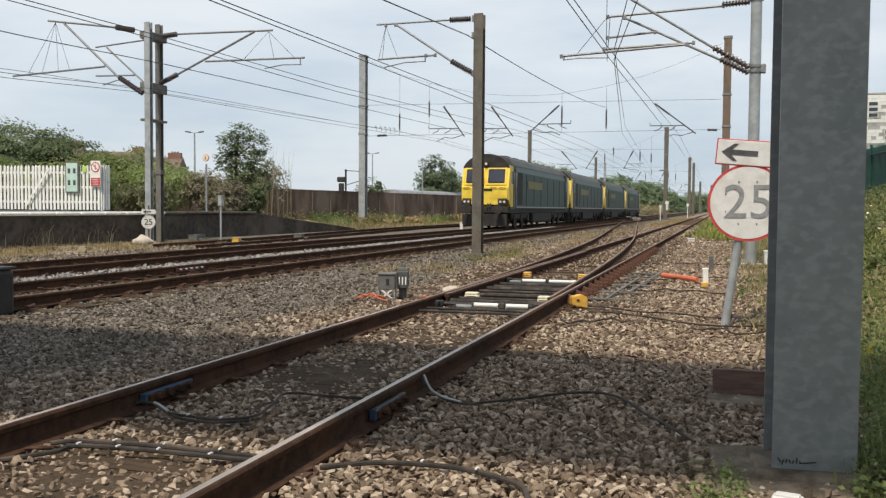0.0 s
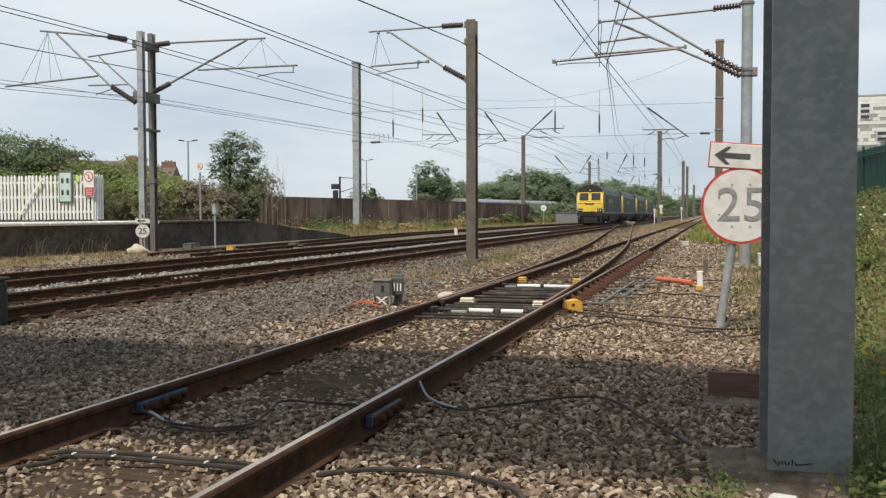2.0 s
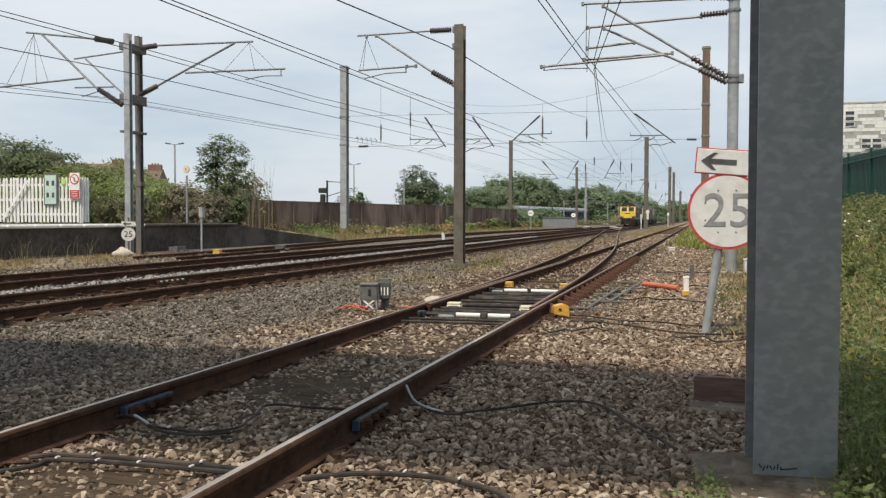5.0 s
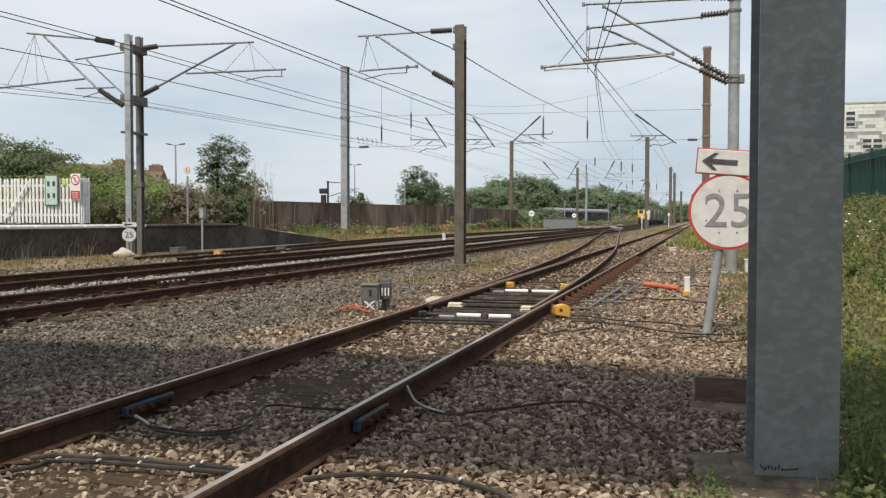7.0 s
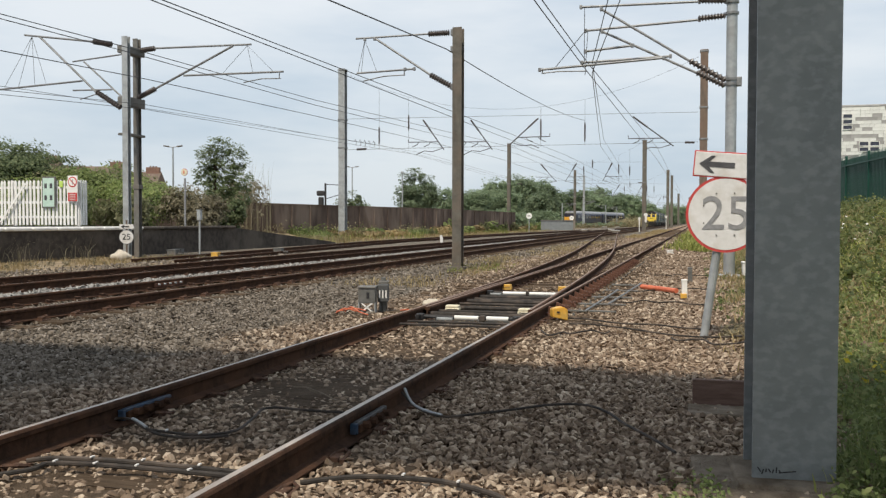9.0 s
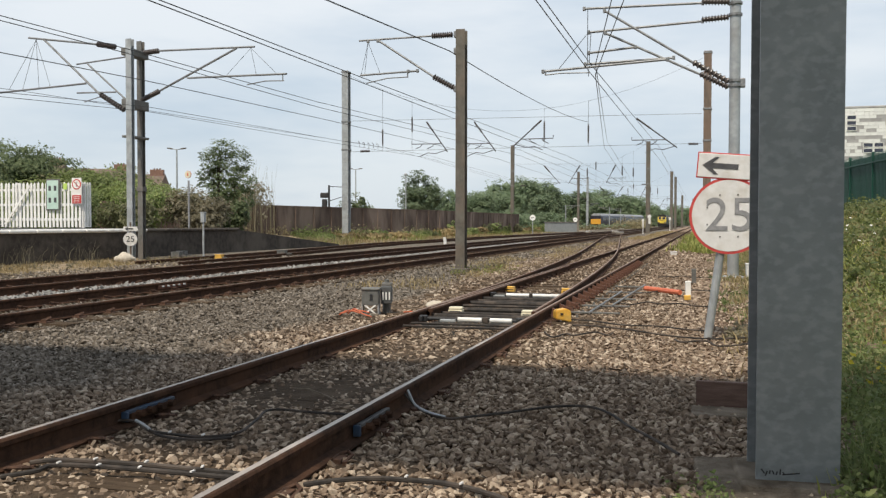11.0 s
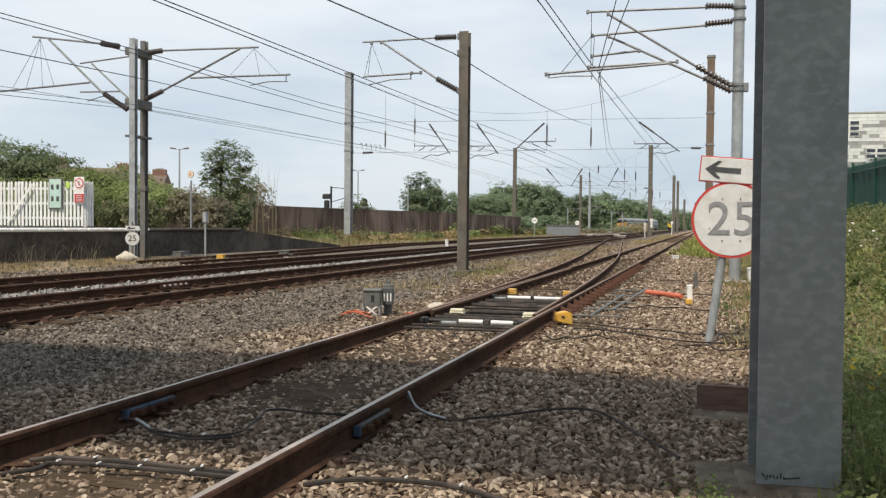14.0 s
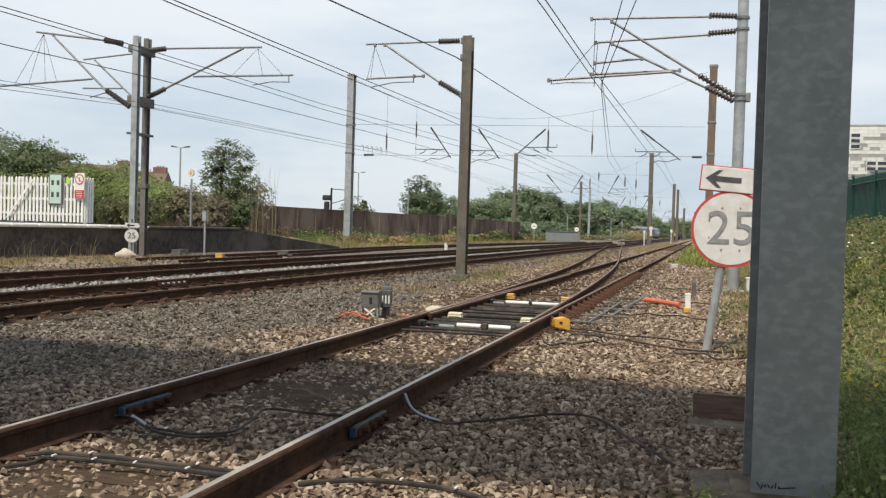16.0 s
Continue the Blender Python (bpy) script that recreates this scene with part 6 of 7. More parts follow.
# ---- vegetation ----
def leaf_quads(rng, centres, size, heart=None):
    """Small bent-diamond leaves; with a heart they turn their faces outwards and up from it, as a crown's leaves do."""
    n = len(centres)
    c = np.asarray(centres)
    if heart is None:
        a = rng.normal(size=(n, 3)) * np.array([1, 1, 0.6])
        up = rng.normal(size=(n, 3)) * np.array([0.7, 0.7, 1])
    else:
        face = c - np.asarray(heart)
        face /= np.linalg.norm(face, axis=1)[:, None] + 1e-9
        face = face + np.array([0, 0, 0.55]) + rng.normal(size=(n, 3)) * 0.45
        a = np.cross(face, rng.normal(size=(n, 3)))
        up = face
    a /= np.linalg.norm(a, axis=1)[:, None] + 1e-9
    b = np.cross(a, up)
    b /= np.linalg.norm(b, axis=1)[:, None] + 1e-9
    s = (size * rng.uniform(0.6, 1.3, n))[:, None]
    v = np.stack([c - a * s * 0.6, c + b * s * 0.38 + a * s * 0.05, c + a * s * 0.65, c - b * s * 0.38 + a * s * 0.05], 1).reshape(-1, 3)
    f = np.arange(4 * n).reshape(-1, 4)
    return v, f


def crown_points(rng, n, lobes):
    """Points in the outer shells of ragged lobes (x, y, z, rx, ry, rz)."""
    lob = np.array(lobes, float)
    vol = lob[:, 3] * lob[:, 4] + lob[:, 5] * lob[:, 3]
    pick = rng.choice(len(lob), n, p=vol / vol.sum())
    d = rng.normal(size=(n, 3))
    d /= np.linalg.norm(d, axis=1)[:, None]
    # each lobe carries clumps of leaves on its shell, with gaps between them
    twigs = 70
    c = rng.normal(size=(len(lob), twigs, 3))
    c /= np.linalg.norm(c, axis=2)[:, :, None]
    c *= rng.uniform(0.55, 1.02, (len(lob), twigs, 1))
    spread = rng.uniform(0.16, 0.34, (len(lob), twigs))
    k = rng.integers(0, twigs, n)
    r = rng.uniform(0.2, 1.0, n) ** 0.5 * spread[pick, k]
    return lob[pick, :3] + (c[pick, k] + d * r[:, None] * np.array([1.15, 1.15, 0.8])) * lob[pick, 3:]


def tree(name, label, lobes, n, size, leaf, m, trunk_h, trunk_r, seed, category="tree", group="", limbs=5):
    rng = np.random.default_rng(seed)
    t = thing(name, label, category, m, group)
    rnd = random.Random(seed)
    bm = bmesh.new()
    top = Vector((rnd.uniform(-0.2, 0.2), rnd.uniform(-0.2, 0.2), trunk_h))
    cyl(bm, (0, 0, -0.3), top, trunk_r, trunk_r * 0.55, 8)
    for i in range(limbs):
        lo = lobes[i % len(lobes)]
        s = Vector((0, 0, -0.3)).lerp(top, rnd.uniform(0.55, 0.98))
        e = Vector(lo[:3]) + Vector((rnd.uniform(-0.4, 0.4), rnd.uniform(-0.4, 0.4), rnd.uniform(-0.1, 0.5))) * lo[3]
        mid = s.lerp(e, 0.5) + Vector((rnd.uniform(-0.2, 0.2), rnd.uniform(-0.2, 0.2), 0.2)) * lo[3] * 0.4
        cyl(bm, s, mid, trunk_r * 0.4, trunk_r * 0.25, 6)
        cyl(bm, mid, e, trunk_r * 0.25, trunk_r * 0.08, 5)
    part("trunk", bm, BARK, t)
    top_z = max(q[2] + q[5] for q in lobes)
    v, f = leaf_quads(rng, crown_points(rng, n, lobes), size, (0, 0, top_z * 0.4))
    ob = new("crown", raw_mesh("crown", v, f, leaf))
    ob.parent = t
    return t


# young tree behind the platform end
tree("tree", "slender leafy young tree behind the platform ramp", [(0.3, 0, 5.5, 0.9, 0.8, 0.8), (-0.4, 0, 4.9, 1.0, 0.9, 0.9), (1.3, 0.1, 4.8, 0.9, 0.7, 0.9), (0.5, 0, 4.2, 1.3, 1.0, 1.0), (-0.7, 0, 3.8, 0.8, 0.8, 0.8), (1.6, 0, 3.5, 0.8, 0.7, 0.8), (0.4, 0, 3.0, 1.3, 0.9, 0.9), (1.5, 0, 2.4, 0.9, 0.7, 0.8)], 9500, 0.13, LEAF_DARK, pose(-28.6, 50, 0.3), 4.6, 0.14, 21)
tree("tree", "round green tree standing beyond the wall", [(0, 0, 6.7, 3.1, 3.0, 3.0), (-1.8, 0, 5.2, 2.1, 2.1, 2.4), (1.9, 0, 5.4, 2.1, 2.1, 2.5), (0, 0, 3.4, 3.3, 2.8, 2.4), (0.3, 0, 5.2, 2.6, 2.4, 2.6)], 18000, 0.27, LEAF_HAZED, pose(-43.8, 140, 0), 4.5, 0.35, 22)
tree("tree", "small bushy tree top behind the wall", [(0, 0, 2.6, 1.2, 1.0, 1.3), (0.8, 0, 2.0, 1.0, 1, 1.0), (-0.9, 0, 2.0, 0.9, 1, 1.0)], 1500, 0.24, LEAF_DARK, pose(-33.0, 84, 0.6), 1.8, 0.12, 23)

# bank of bushes behind the platform
BUSHES = [(-60, 62, 7.0, 7.9, LEAF_DARK), (-53.5, 60, 6.5, 7.3, LEAF_DARK), (-57, 55, 5.5, 5.3, LEAF_DARK), (-52.2, 61, 2.6, 7.0, LEAF_DARK), (-48, 60, 5.0, 4.9, LEAF_OLIVE), (-44.5, 58, 4.6, 5.0, LEAF_MID), (-41, 57, 4.2, 4.5, LEAF_MID), (-50, 52, 5, 4.6, LEAF_DARK),
          (-37.5, 55, 3.6, 4.0, LEAF_MID), (-34.5, 52, 3.2, 3.7, LEAF_OLIVE), (-31.3, 46, 2.5, 3.2, LEAF_MID), (-35, 44, 3.0, 3.3, LEAF_MID), (-39, 46, 3.3, 3.7, LEAF_MID), (-44, 48, 3.6, 4.0, LEAF_MID), (-28.2, 46, 2.0, 2.8, LEAF_PINK), (-26.5, 44.5, 1.7, 2.3, LEAF_PINK), (-29.5, 42, 2.0, 2.5, LEAF_OLIVE), (-33, 40, 2.2, 2.6, LEAF_MID), (-32, 58, 3.0, 3.8, LEAF_PINK), (-27.2, 49, 1.3, 2.2, LEAF_DARK)]
for i, (x, y, r, h, lf) in enumerate(BUSHES):
    rnd = random.Random(100 + i)
    lobes = [(0, 0, h * 0.45, r * 0.8, r * 0.6, h * 0.48)] + [(rnd.uniform(-0.7, 0.7) * r, rnd.uniform(-0.4, 0.4) * r, h * rnd.uniform(0.35, 0.72), r * rnd.uniform(0.3, 0.5), r * 0.4, h * rnd.uniform(0.2, 0.3)) for _ in range(6)]
    lab = {LEAF_DARK: "dense dark green shrub behind the platform", LEAF_MID: "fresh green leafy shrub behind the platform", LEAF_OLIVE: "olive green thicket behind the platform", LEAF_PINK: "brownish twiggy shrub near the platform ramp"}[lf]
    tree("shrub", lab, lobes, int((1800 + 420 * r * h) * (1.5 if lf == LEAF_DARK else 1.0)), 0.14 if y < 52 else 0.19, lf, pose(x, y, 0.4) @ Matrix.Diagonal((1, 1, 1.08, 1)), h * 0.5, 0.10, 200 + i, "shrub", "platform shrubs", 4)

# weeds along the wall and the verge
for i in range(26):
    rnd = random.Random(300 + i)
    y = 60 + i * 3.6
    x = -27.2 + 0.06 * min(max(y - 57, 0), 29) + rnd.uniform(0.4, 1.6)
    h = rnd.uniform(0.7, 1.6) if y > 84 else rnd.uniform(0.35, 0.75)
    r = rnd.uniform(0.9, 1.9)
    tree("shrub", "low weedy shrub growing against the long wall", [(0, 0, h * 0.4, r, r * 0.7, h * 0.5), (0.5 * r, 0, h * 0.5, r * 0.5, r * 0.5, h * 0.5), (-0.5 * r, 0, h * 0.45, r * 0.5, r * 0.5, h * 0.4)], 420, 0.26, rnd.choice((LEAF_MID, LEAF_OLIVE, LEAF_MID, STRAW)), pose(x, y, 0.0), h * 0.5, 0.05, 400 + i, "shrub", "wall shrubs", 3)


# shrubs beyond the wall's end
for i, (x, y, r, h) in enumerate(((-28.8, 128, 2.2, 2.6), (-27.4, 133, 2.1, 3.0), (-26.0, 138, 2.0, 2.7), (-25.0, 143, 2.2, 3.3), (-24.0, 146, 1.8, 3.4), (-30.5, 131, 2.4, 2.9), (-23.3, 150, 1.5, 3.2), (-26.8, 150, 2.2, 3.4), (-26.6, 126.5, 1.9, 3.3), (-25.2, 127.5, 1.7, 2.9))):
    tree("shrub", "bright green shrub beyond the end of the wall", [(0, 0, h * 0.45, r, r * 0.8, h * 0.5), (0.5 * r, 0, h * 0.55, r * 0.6, r * 0.5, h * 0.42), (-0.6 * r, 0, h * 0.5, r * 0.6, r * 0.5, h * 0.4)], 1700, 0.26, LEAF_HAZED, pose(x, y, 0), h * 0.5, 0.07, 700 + i, "shrub", "shrubs beyond the wall", 3)


# far tree belt: three kinds, copied with turns and sizes
def belt():
    kinds = []
    for k in range(4):
        rnd = random.Random(40 + k)
        lobes = [(0, 0, 6.0, 3.4, 3.2, 3.4)] + [(rnd.uniform(-2.8, 2.8), rnd.uniform(-2, 2), rnd.uniform(3.5, 8.0), rnd.uniform(1.4, 2.4), rnd.uniform(1.4, 2.2), rnd.uniform(1.2, 2.2)) for _ in range(7)]
        lobes.append((0, 0, 2.2, 4.0, 3.4, 2.2))
        kinds.append(tree("tree", "leafy green tree in the distant belt", lobes, 7400, 0.40, LEAF_HAZED, pose(-60 + k * 7, 216 + k * 5, 0), 5.0, 0.3, 50 + k, "tree", "distant tree belt", 5))
    rnd = random.Random(77)
    spots = []
    # (degrees left of the siding, height in metres): the belt stands behind the branch line
    skyline = [(17.0, 5.0), (15.2, 5.5), (14.3, 8.0), (13.5, 11.5), (11.9, 12.5), (10.4, 15.0), (9.3, 14.0), (8.4, 12.0), (7.0, 14.0), (5.6, 14.5), (4.3, 13.5), (3.2, 12.0), (2.2, 9.5), (1.2, 7.0)]
    degs = [k[0] for k in skyline][::-1]
    for i in range(40):
        a = 16.5 - 15.0 * (i + rnd.uniform(-0.3, 0.3)) / 39
        y = 86.3 / (math.tan(radians(a)) + 0.1667) + 22 + 26 * (i % 3)
        h = float(np.interp(a, degs, [k[1] for k in skyline][::-1])) * y / (y - 20 * (i % 3))
        spots.append((-math.tan(radians(a)) * y, y, h / 9.8 * rnd.uniform(0.85, 1.08)))
    for i in range(10):
        spots.append((-14 + i * 3.0, 560 + 25 * i, 1.3 + 0.3 * math.sin(i * 3.1)))
    for i in range(9):
        spots.append((-125 + i * 7.5, 170 + 3 * i, 0.45 + 0.1 * math.sin(i * 2.0)))
    for i, (x, y, s) in enumerate(spots):
        m = pose(x + rnd.uniform(-1.5, 1.5), y + rnd.uniform(-4, 4), 0, 0, 0, rnd.uniform(0, 360))
        ob = copy_thing(kinds[i % 4], m)
        ob.scale = (s, s, s * rnd.uniform(0.85, 1.15))


belt()


# ---- trains ----
def locomotive():
    """Freight locomotive, 21.4 m long; its near face at y = 0, rail level at z = 0."""
    t = thing("locomotive", "dark green diesel locomotive with yellow cab ends", "locomotive", group="coupled locomotives")
    W = 1.32
    bm = bmesh.new()
    prism(bm, [(-W, 1.05), (W, 1.05), (W, 2.95), (1.17, 3.3), (-1.17, 3.3), (-W, 2.95)], 2.1, 19.3)
    part("body", bm, LOCO_GREEN, t)
    bm = bmesh.new()
    prism(bm, [(-1.2, 3.28), (1.2, 3.28), (0.98, 3.62), (0.5, 3.80), (-0.5, 3.80), (-0.98, 3.62)], 2.0, 19.4)
    for i in range(7):
        box(bm, (0, 4 + i * 2.2, 3.8), (0.9, 1.2, 0.14), bevel=0.02)
    part("roof", bm, LOCO_ROOF, t)
    bm = bmesh.new()
    box(bm, (0, 10.7, 0.95), (2.5, 20.4, 0.28))
    box(bm, (0, 10.7, 0.62), (2.5, 6.4, 0.75), bevel=0.1)
    box(bm, (0, 10.7, 0.75), (1.9, 19.6, 0.7))
    part("underframe", bm, LOCO_BLACK, t)
    for s in (-1, 1):
        for y in np.arange(5.0, 18.8, 2.3):
            bm = bmesh.new()
            box(bm, (s * (W + 0.008), y, 2.05), (0.02, 0.04, 1.7))
            part("side_rib", bm, LOCO_GREEN, t)
        bm = bmesh.new()
        box(bm, (s * (W + 0.03), 10.7, 1.12), (0.02, 17.2, 0.06))
        part("sill_stripe", bm, GALV_LIGHT, t)
        bm = bmesh.new()
        box(bm, (s * (W + 0.034), 7.6, 2.35), (0.012, 4.4, 0.42))
        part("side_emblem", bm, EMBLEM, t, "faded yellow block on the side")
        bm = bmesh.new()
        box(bm, (s * (W + 0.02), 3.1, 2.1), (0.03, 1.4, 1.7))
        part("grille", bm, LOCO_BLACK, t)
    for yc in (4.3, 17.1):
        b = bpy.data.objects.new("bogie", None)
        scene.collection.objects.link(b)
        b.parent = t
        bm = bmesh.new()
        for s in (-1, 1):
            box(bm, (s * 1.08, yc, 0.66), (0.14, 4.9, 0.34), bevel=0.05)
            for k in (-1.9, 0, 1.9):
                box(bm, (s * 1.14, yc + k, 0.55), (0.16, 0.4, 0.36), bevel=0.04)
        part("bogie_frame", bm, LOCO_BLACK, b)
        for s in (-1, 1):
            for k in (-2.05, 0, 2.05):
                bm = bmesh.new()
                cyl(bm, (s * 0.70, yc + k, 0.53), (s * 0.83, yc + k, 0.53), 0.53, n=24)
                part("wheel", bm, LOCO_BLACK, b)
    for end, m in ((0, Matrix.Identity(4)), (1, Matrix.Translation((0, 21.4, 0)) @ Matrix.Rotation(math.pi, 4, "Z"))):
        def cab(nm, bm, mat, label="", parent=t):
            bm.transform(m)
            return part(nm, bm, mat, parent, label)

        bm = bmesh.new()
        prism(bm, [(0.75, 1.0), (2.15, 1.0), (2.15, 3.3), (0.75, 3.2)], -W + 0.005, W - 0.005, axis="X")
        cab("cab_side", bm, LOCO_GREEN)
        bm = bmesh.new()
        prism(bm, [(0.32, 1.46), (0.78, 1.12), (0.78, 3.22), (0.66, 3.22), (0.32, 2.12)], -W, W, axis="X")
        shell = cab("cab_front", bm, LOCO_YELLOW, "yellow cab end")
        bm = bmesh.new()
        outline = [(-W, 3.02)] + [(-W * math.cos(a), 3.08 + 0.74 * math.sin(a) ** 1.3) for a in np.linspace(0.12, math.pi - 0.12, 15)] + [(W, 3.02)]
        prism(bm, outline, 0.62, 2.2)
        cab("cab_roof", bm, LOCO_BLACK, "dark domed cab roof")
        bm = bmesh.new()
        box(bm, (0, 0.27, 1.82), (2.56, 0.10, 0.58), bevel=0.03)
        box(bm, (0, 0.275, 1.42), (1.5, 0.10, 0.40), bevel=0.03)
        cab("nose_panel", bm, LOCO_YELLOW)
        ang = -math.degrees(math.atan2(0.34, 1.1))
        for x in (-0.62, 0.62):
            bm = bmesh.new()
            box(bm, (x, 0.47, 2.66), (1.14, 0.04, 0.94), bevel=0.05, tilt=(ang, 0, 0))
            cab("window_surround", bm, LOCO_YELLOW)
            bm = bmesh.new()
            box(bm, (x, 0.45, 2.68), (0.92, 0.05, 0.73), bevel=0.05, tilt=(ang, 0, 0))
            cab("windscreen", bm, GLASS)
        for s in (-1, 1):
            bm = bmesh.new()
            box(bm, (s * (W - 0.001), 1.12, 2.16), (0.016, 0.66, 2.08))
            cab("cab_corner", bm, LOCO_YELLOW)
            bm = bmesh.new()
            box(bm, (s * (W + 0.008), 1.22, 2.62), (0.02, 0.46, 0.66), bevel=0.01)
            cab("cab_window", bm, GLASS)
            bm = bmesh.new()
            box(bm, (s * (W + 0.004), 1.85, 2.05), (0.02, 0.45, 1.9), bevel=0.01)
            cab("cab_door", bm, LOCO_BLACK)
            for y in (1.58, 2.12):
                bm = bmesh.new()
                bar(bm, (s * (W + 0.05), y, 1.1), (s * (W + 0.05), y, 2.9), 0.025)
                cab("handrail", bm, GALV_LIGHT)
            bm = bmesh.new()
            box(bm, (s * 1.0, 0.25, 1.36), (0.5, 0.14, 0.30), bevel=0.03)
            cab("lamp_cluster", bm, LOCO_BLACK)
            for k in (-0.11, 0.11):
                bm = bmesh.new()
                cyl(bm, (s * 1.0 + k, 0.16, 1.38), (s * 1.0 + k, 0.2, 1.38), 0.06, n=14)
                cab("lamp_lens", bm, LAMP_WHITE)
            bm = bmesh.new()
            cyl(bm, (s * 0.87, -0.25, 1.0), (s * 0.87, 0.3, 1.0), 0.12, n=12)
            cyl(bm, (s * 0.87, -0.30, 1.0), (s * 0.87, -0.24, 1.0), 0.25, n=16)
            cab("buffer", bm, LOCO_BLACK)
        bm = bmesh.new()
        cyl(bm, (0, 0.5, 3.30), (0, 0.8, 3.30), 0.14, n=16)
        cab("top_lamp", bm, LOCO_BLACK)
        bm = bmesh.new()
        cyl(bm, (0, 0.48, 3.30), (0, 0.52, 3.30), 0.07, n=14)
        cab("lamp_lens", bm, LAMP_WHITE)
        bm = bmesh.new()
        box(bm, (0, 0.30, 0.98), (2.6, 0.3, 0.32), bevel=0.03)
        box(bm, (0, 0.25, 0.45), (2.5, 0.12, 0.6), bevel=0.03)
        cab("buffer_beam", bm, LOCO_BLACK)
        bm = bmesh.new()
        box(bm, (0, 0.21, 1.98), (0.85, 0.02, 0.12))
        cab("name_bar", bm, LOCO_BLACK)
        for x in (-0.1, 0.2, 0.35):
            bm = bmesh.new()
            tube(bm, [(x, 0.2, 1.3), (x, 0.05, 1.1), (x + 0.03, 0.08, 0.7)], 0.035, 6)
            cab("brake_hose", bm, LOCO_BLACK)
        for x in (-1.0, -0.5, 0.5, 1.0):
            bm = bmesh.new()
            bar(bm, (x - 0.18, 0.17, 2.08), (x + 0.18, 0.17, 2.08), 0.018)
            cab("handrail", bm, LOCO_BLACK)
    done = set()
    for o in t.children_recursive:
        if o.data and o.data not in done:
            done.add(o.data)
            o.data.transform(Matrix.Diagonal((1, 1, 1.075, 1)))
    return t


LOCO_LEN = 21.45
LOCOS = [locomotive()]
for i in range(3):
    LOCOS.append(copy_thing(LOCOS[0], pose(FAR_X, 70 + i * LOCO_LEN, RAIL_TOP)))


def railcar(end):
    """Passenger railcar, 23.6 m long, centred on its origin; the amber cab end looks to -y."""
    t = thing("railcar", "dark blue passenger railcar with a pale grey roof" if not end else "dark blue railcar with amber cab end", "railcar", group="passenger train")
    W, L = 1.38, 11.75
    bm = bmesh.new()
    prism(bm, [(-W, 0.95), (W, 0.95), (W, 2.9), (1.28, 3.2), (-1.28, 3.2), (-W, 2.9)], -L, L)
    part("body", bm, DMU_BLUE, t)
    bm = bmesh.new()
    prism(bm, [(-1.31, 3.12), (1.31, 3.12), (1.1, 3.5), (0.6, 3.72), (-0.6, 3.72), (-1.1, 3.5)], -L, L)
    part("roof", bm, DMU_ROOF, t)
    bm = bmesh.new()
    box(bm, (0, 0, 0.7), (2.4, 21.0, 0.55))
    part("underframe", bm, LOCO_BLACK, t)
    for y in (-8.0, 8.0):
        bm = bmesh.new()
        box(bm, (0, y, 0.45), (2.3, 3.2, 0.5), bevel=0.08)
        part("bogie", bm, LOCO_BLACK, t)
    for s in (-1, 1):
        for i in range(9):
            bm = bmesh.new()
            box(bm, (s * (W + 0.005), -8.8 + i * 2.2, 2.35), (0.03, 1.5, 0.8), bevel=0.01)
            part("window", bm, GLASS, t)
        for y in (-4.4, 4.4):
            bm = bmesh.new()
            box(bm, (s * (W + 0.008), y + 1.1, 1.95), (0.03, 0.62, 1.9))
            part("door", bm, DMU_BLUE, t)
    if end:
        bm = bmesh.new()
        box(bm, (0, -L - 0.06, 1.65), (2.6, 0.12, 1.35), bevel=0.05)
        part("amber_panel", bm, DMU_YELLOW, t, "amber-yellow cab panel")
        bm = bmesh.new()
        box(bm, (0, -L - 0.05, 2.75), (2.6, 0.10, 0.85), bevel=0.05)
        part("window_band", bm, LOCO_BLACK, t)
        for x in (-0.8, 0.8, 0):
            bm = bmesh.new()
            box(bm, (x, -L - 0.10, 2.65), (0.62, 0.06, 0.7), bevel=0.04)
            part("windscreen", bm, GLASS, t)
    return t


CARS = [railcar(True), railcar(False)]


def branch_x(y):
    """The branch line behind the wall swings in beside the main line."""
    k = 7.0
    return -15.6 - 0.168 * k * math.log1p(math.exp(min(60.0, (294 - y) / k)))


branch = thing("branch_track", "distant branch track curving in towards the main line", "railway track", kind="structure")
for s in (-1, 1):
    ob = new("rail", rail_mesh([(branch_x(y) + s * GAUGE / 2, y) for y in np.arange(140, 300, 4.0)], STEEL_DULL))
    ob.parent = branch


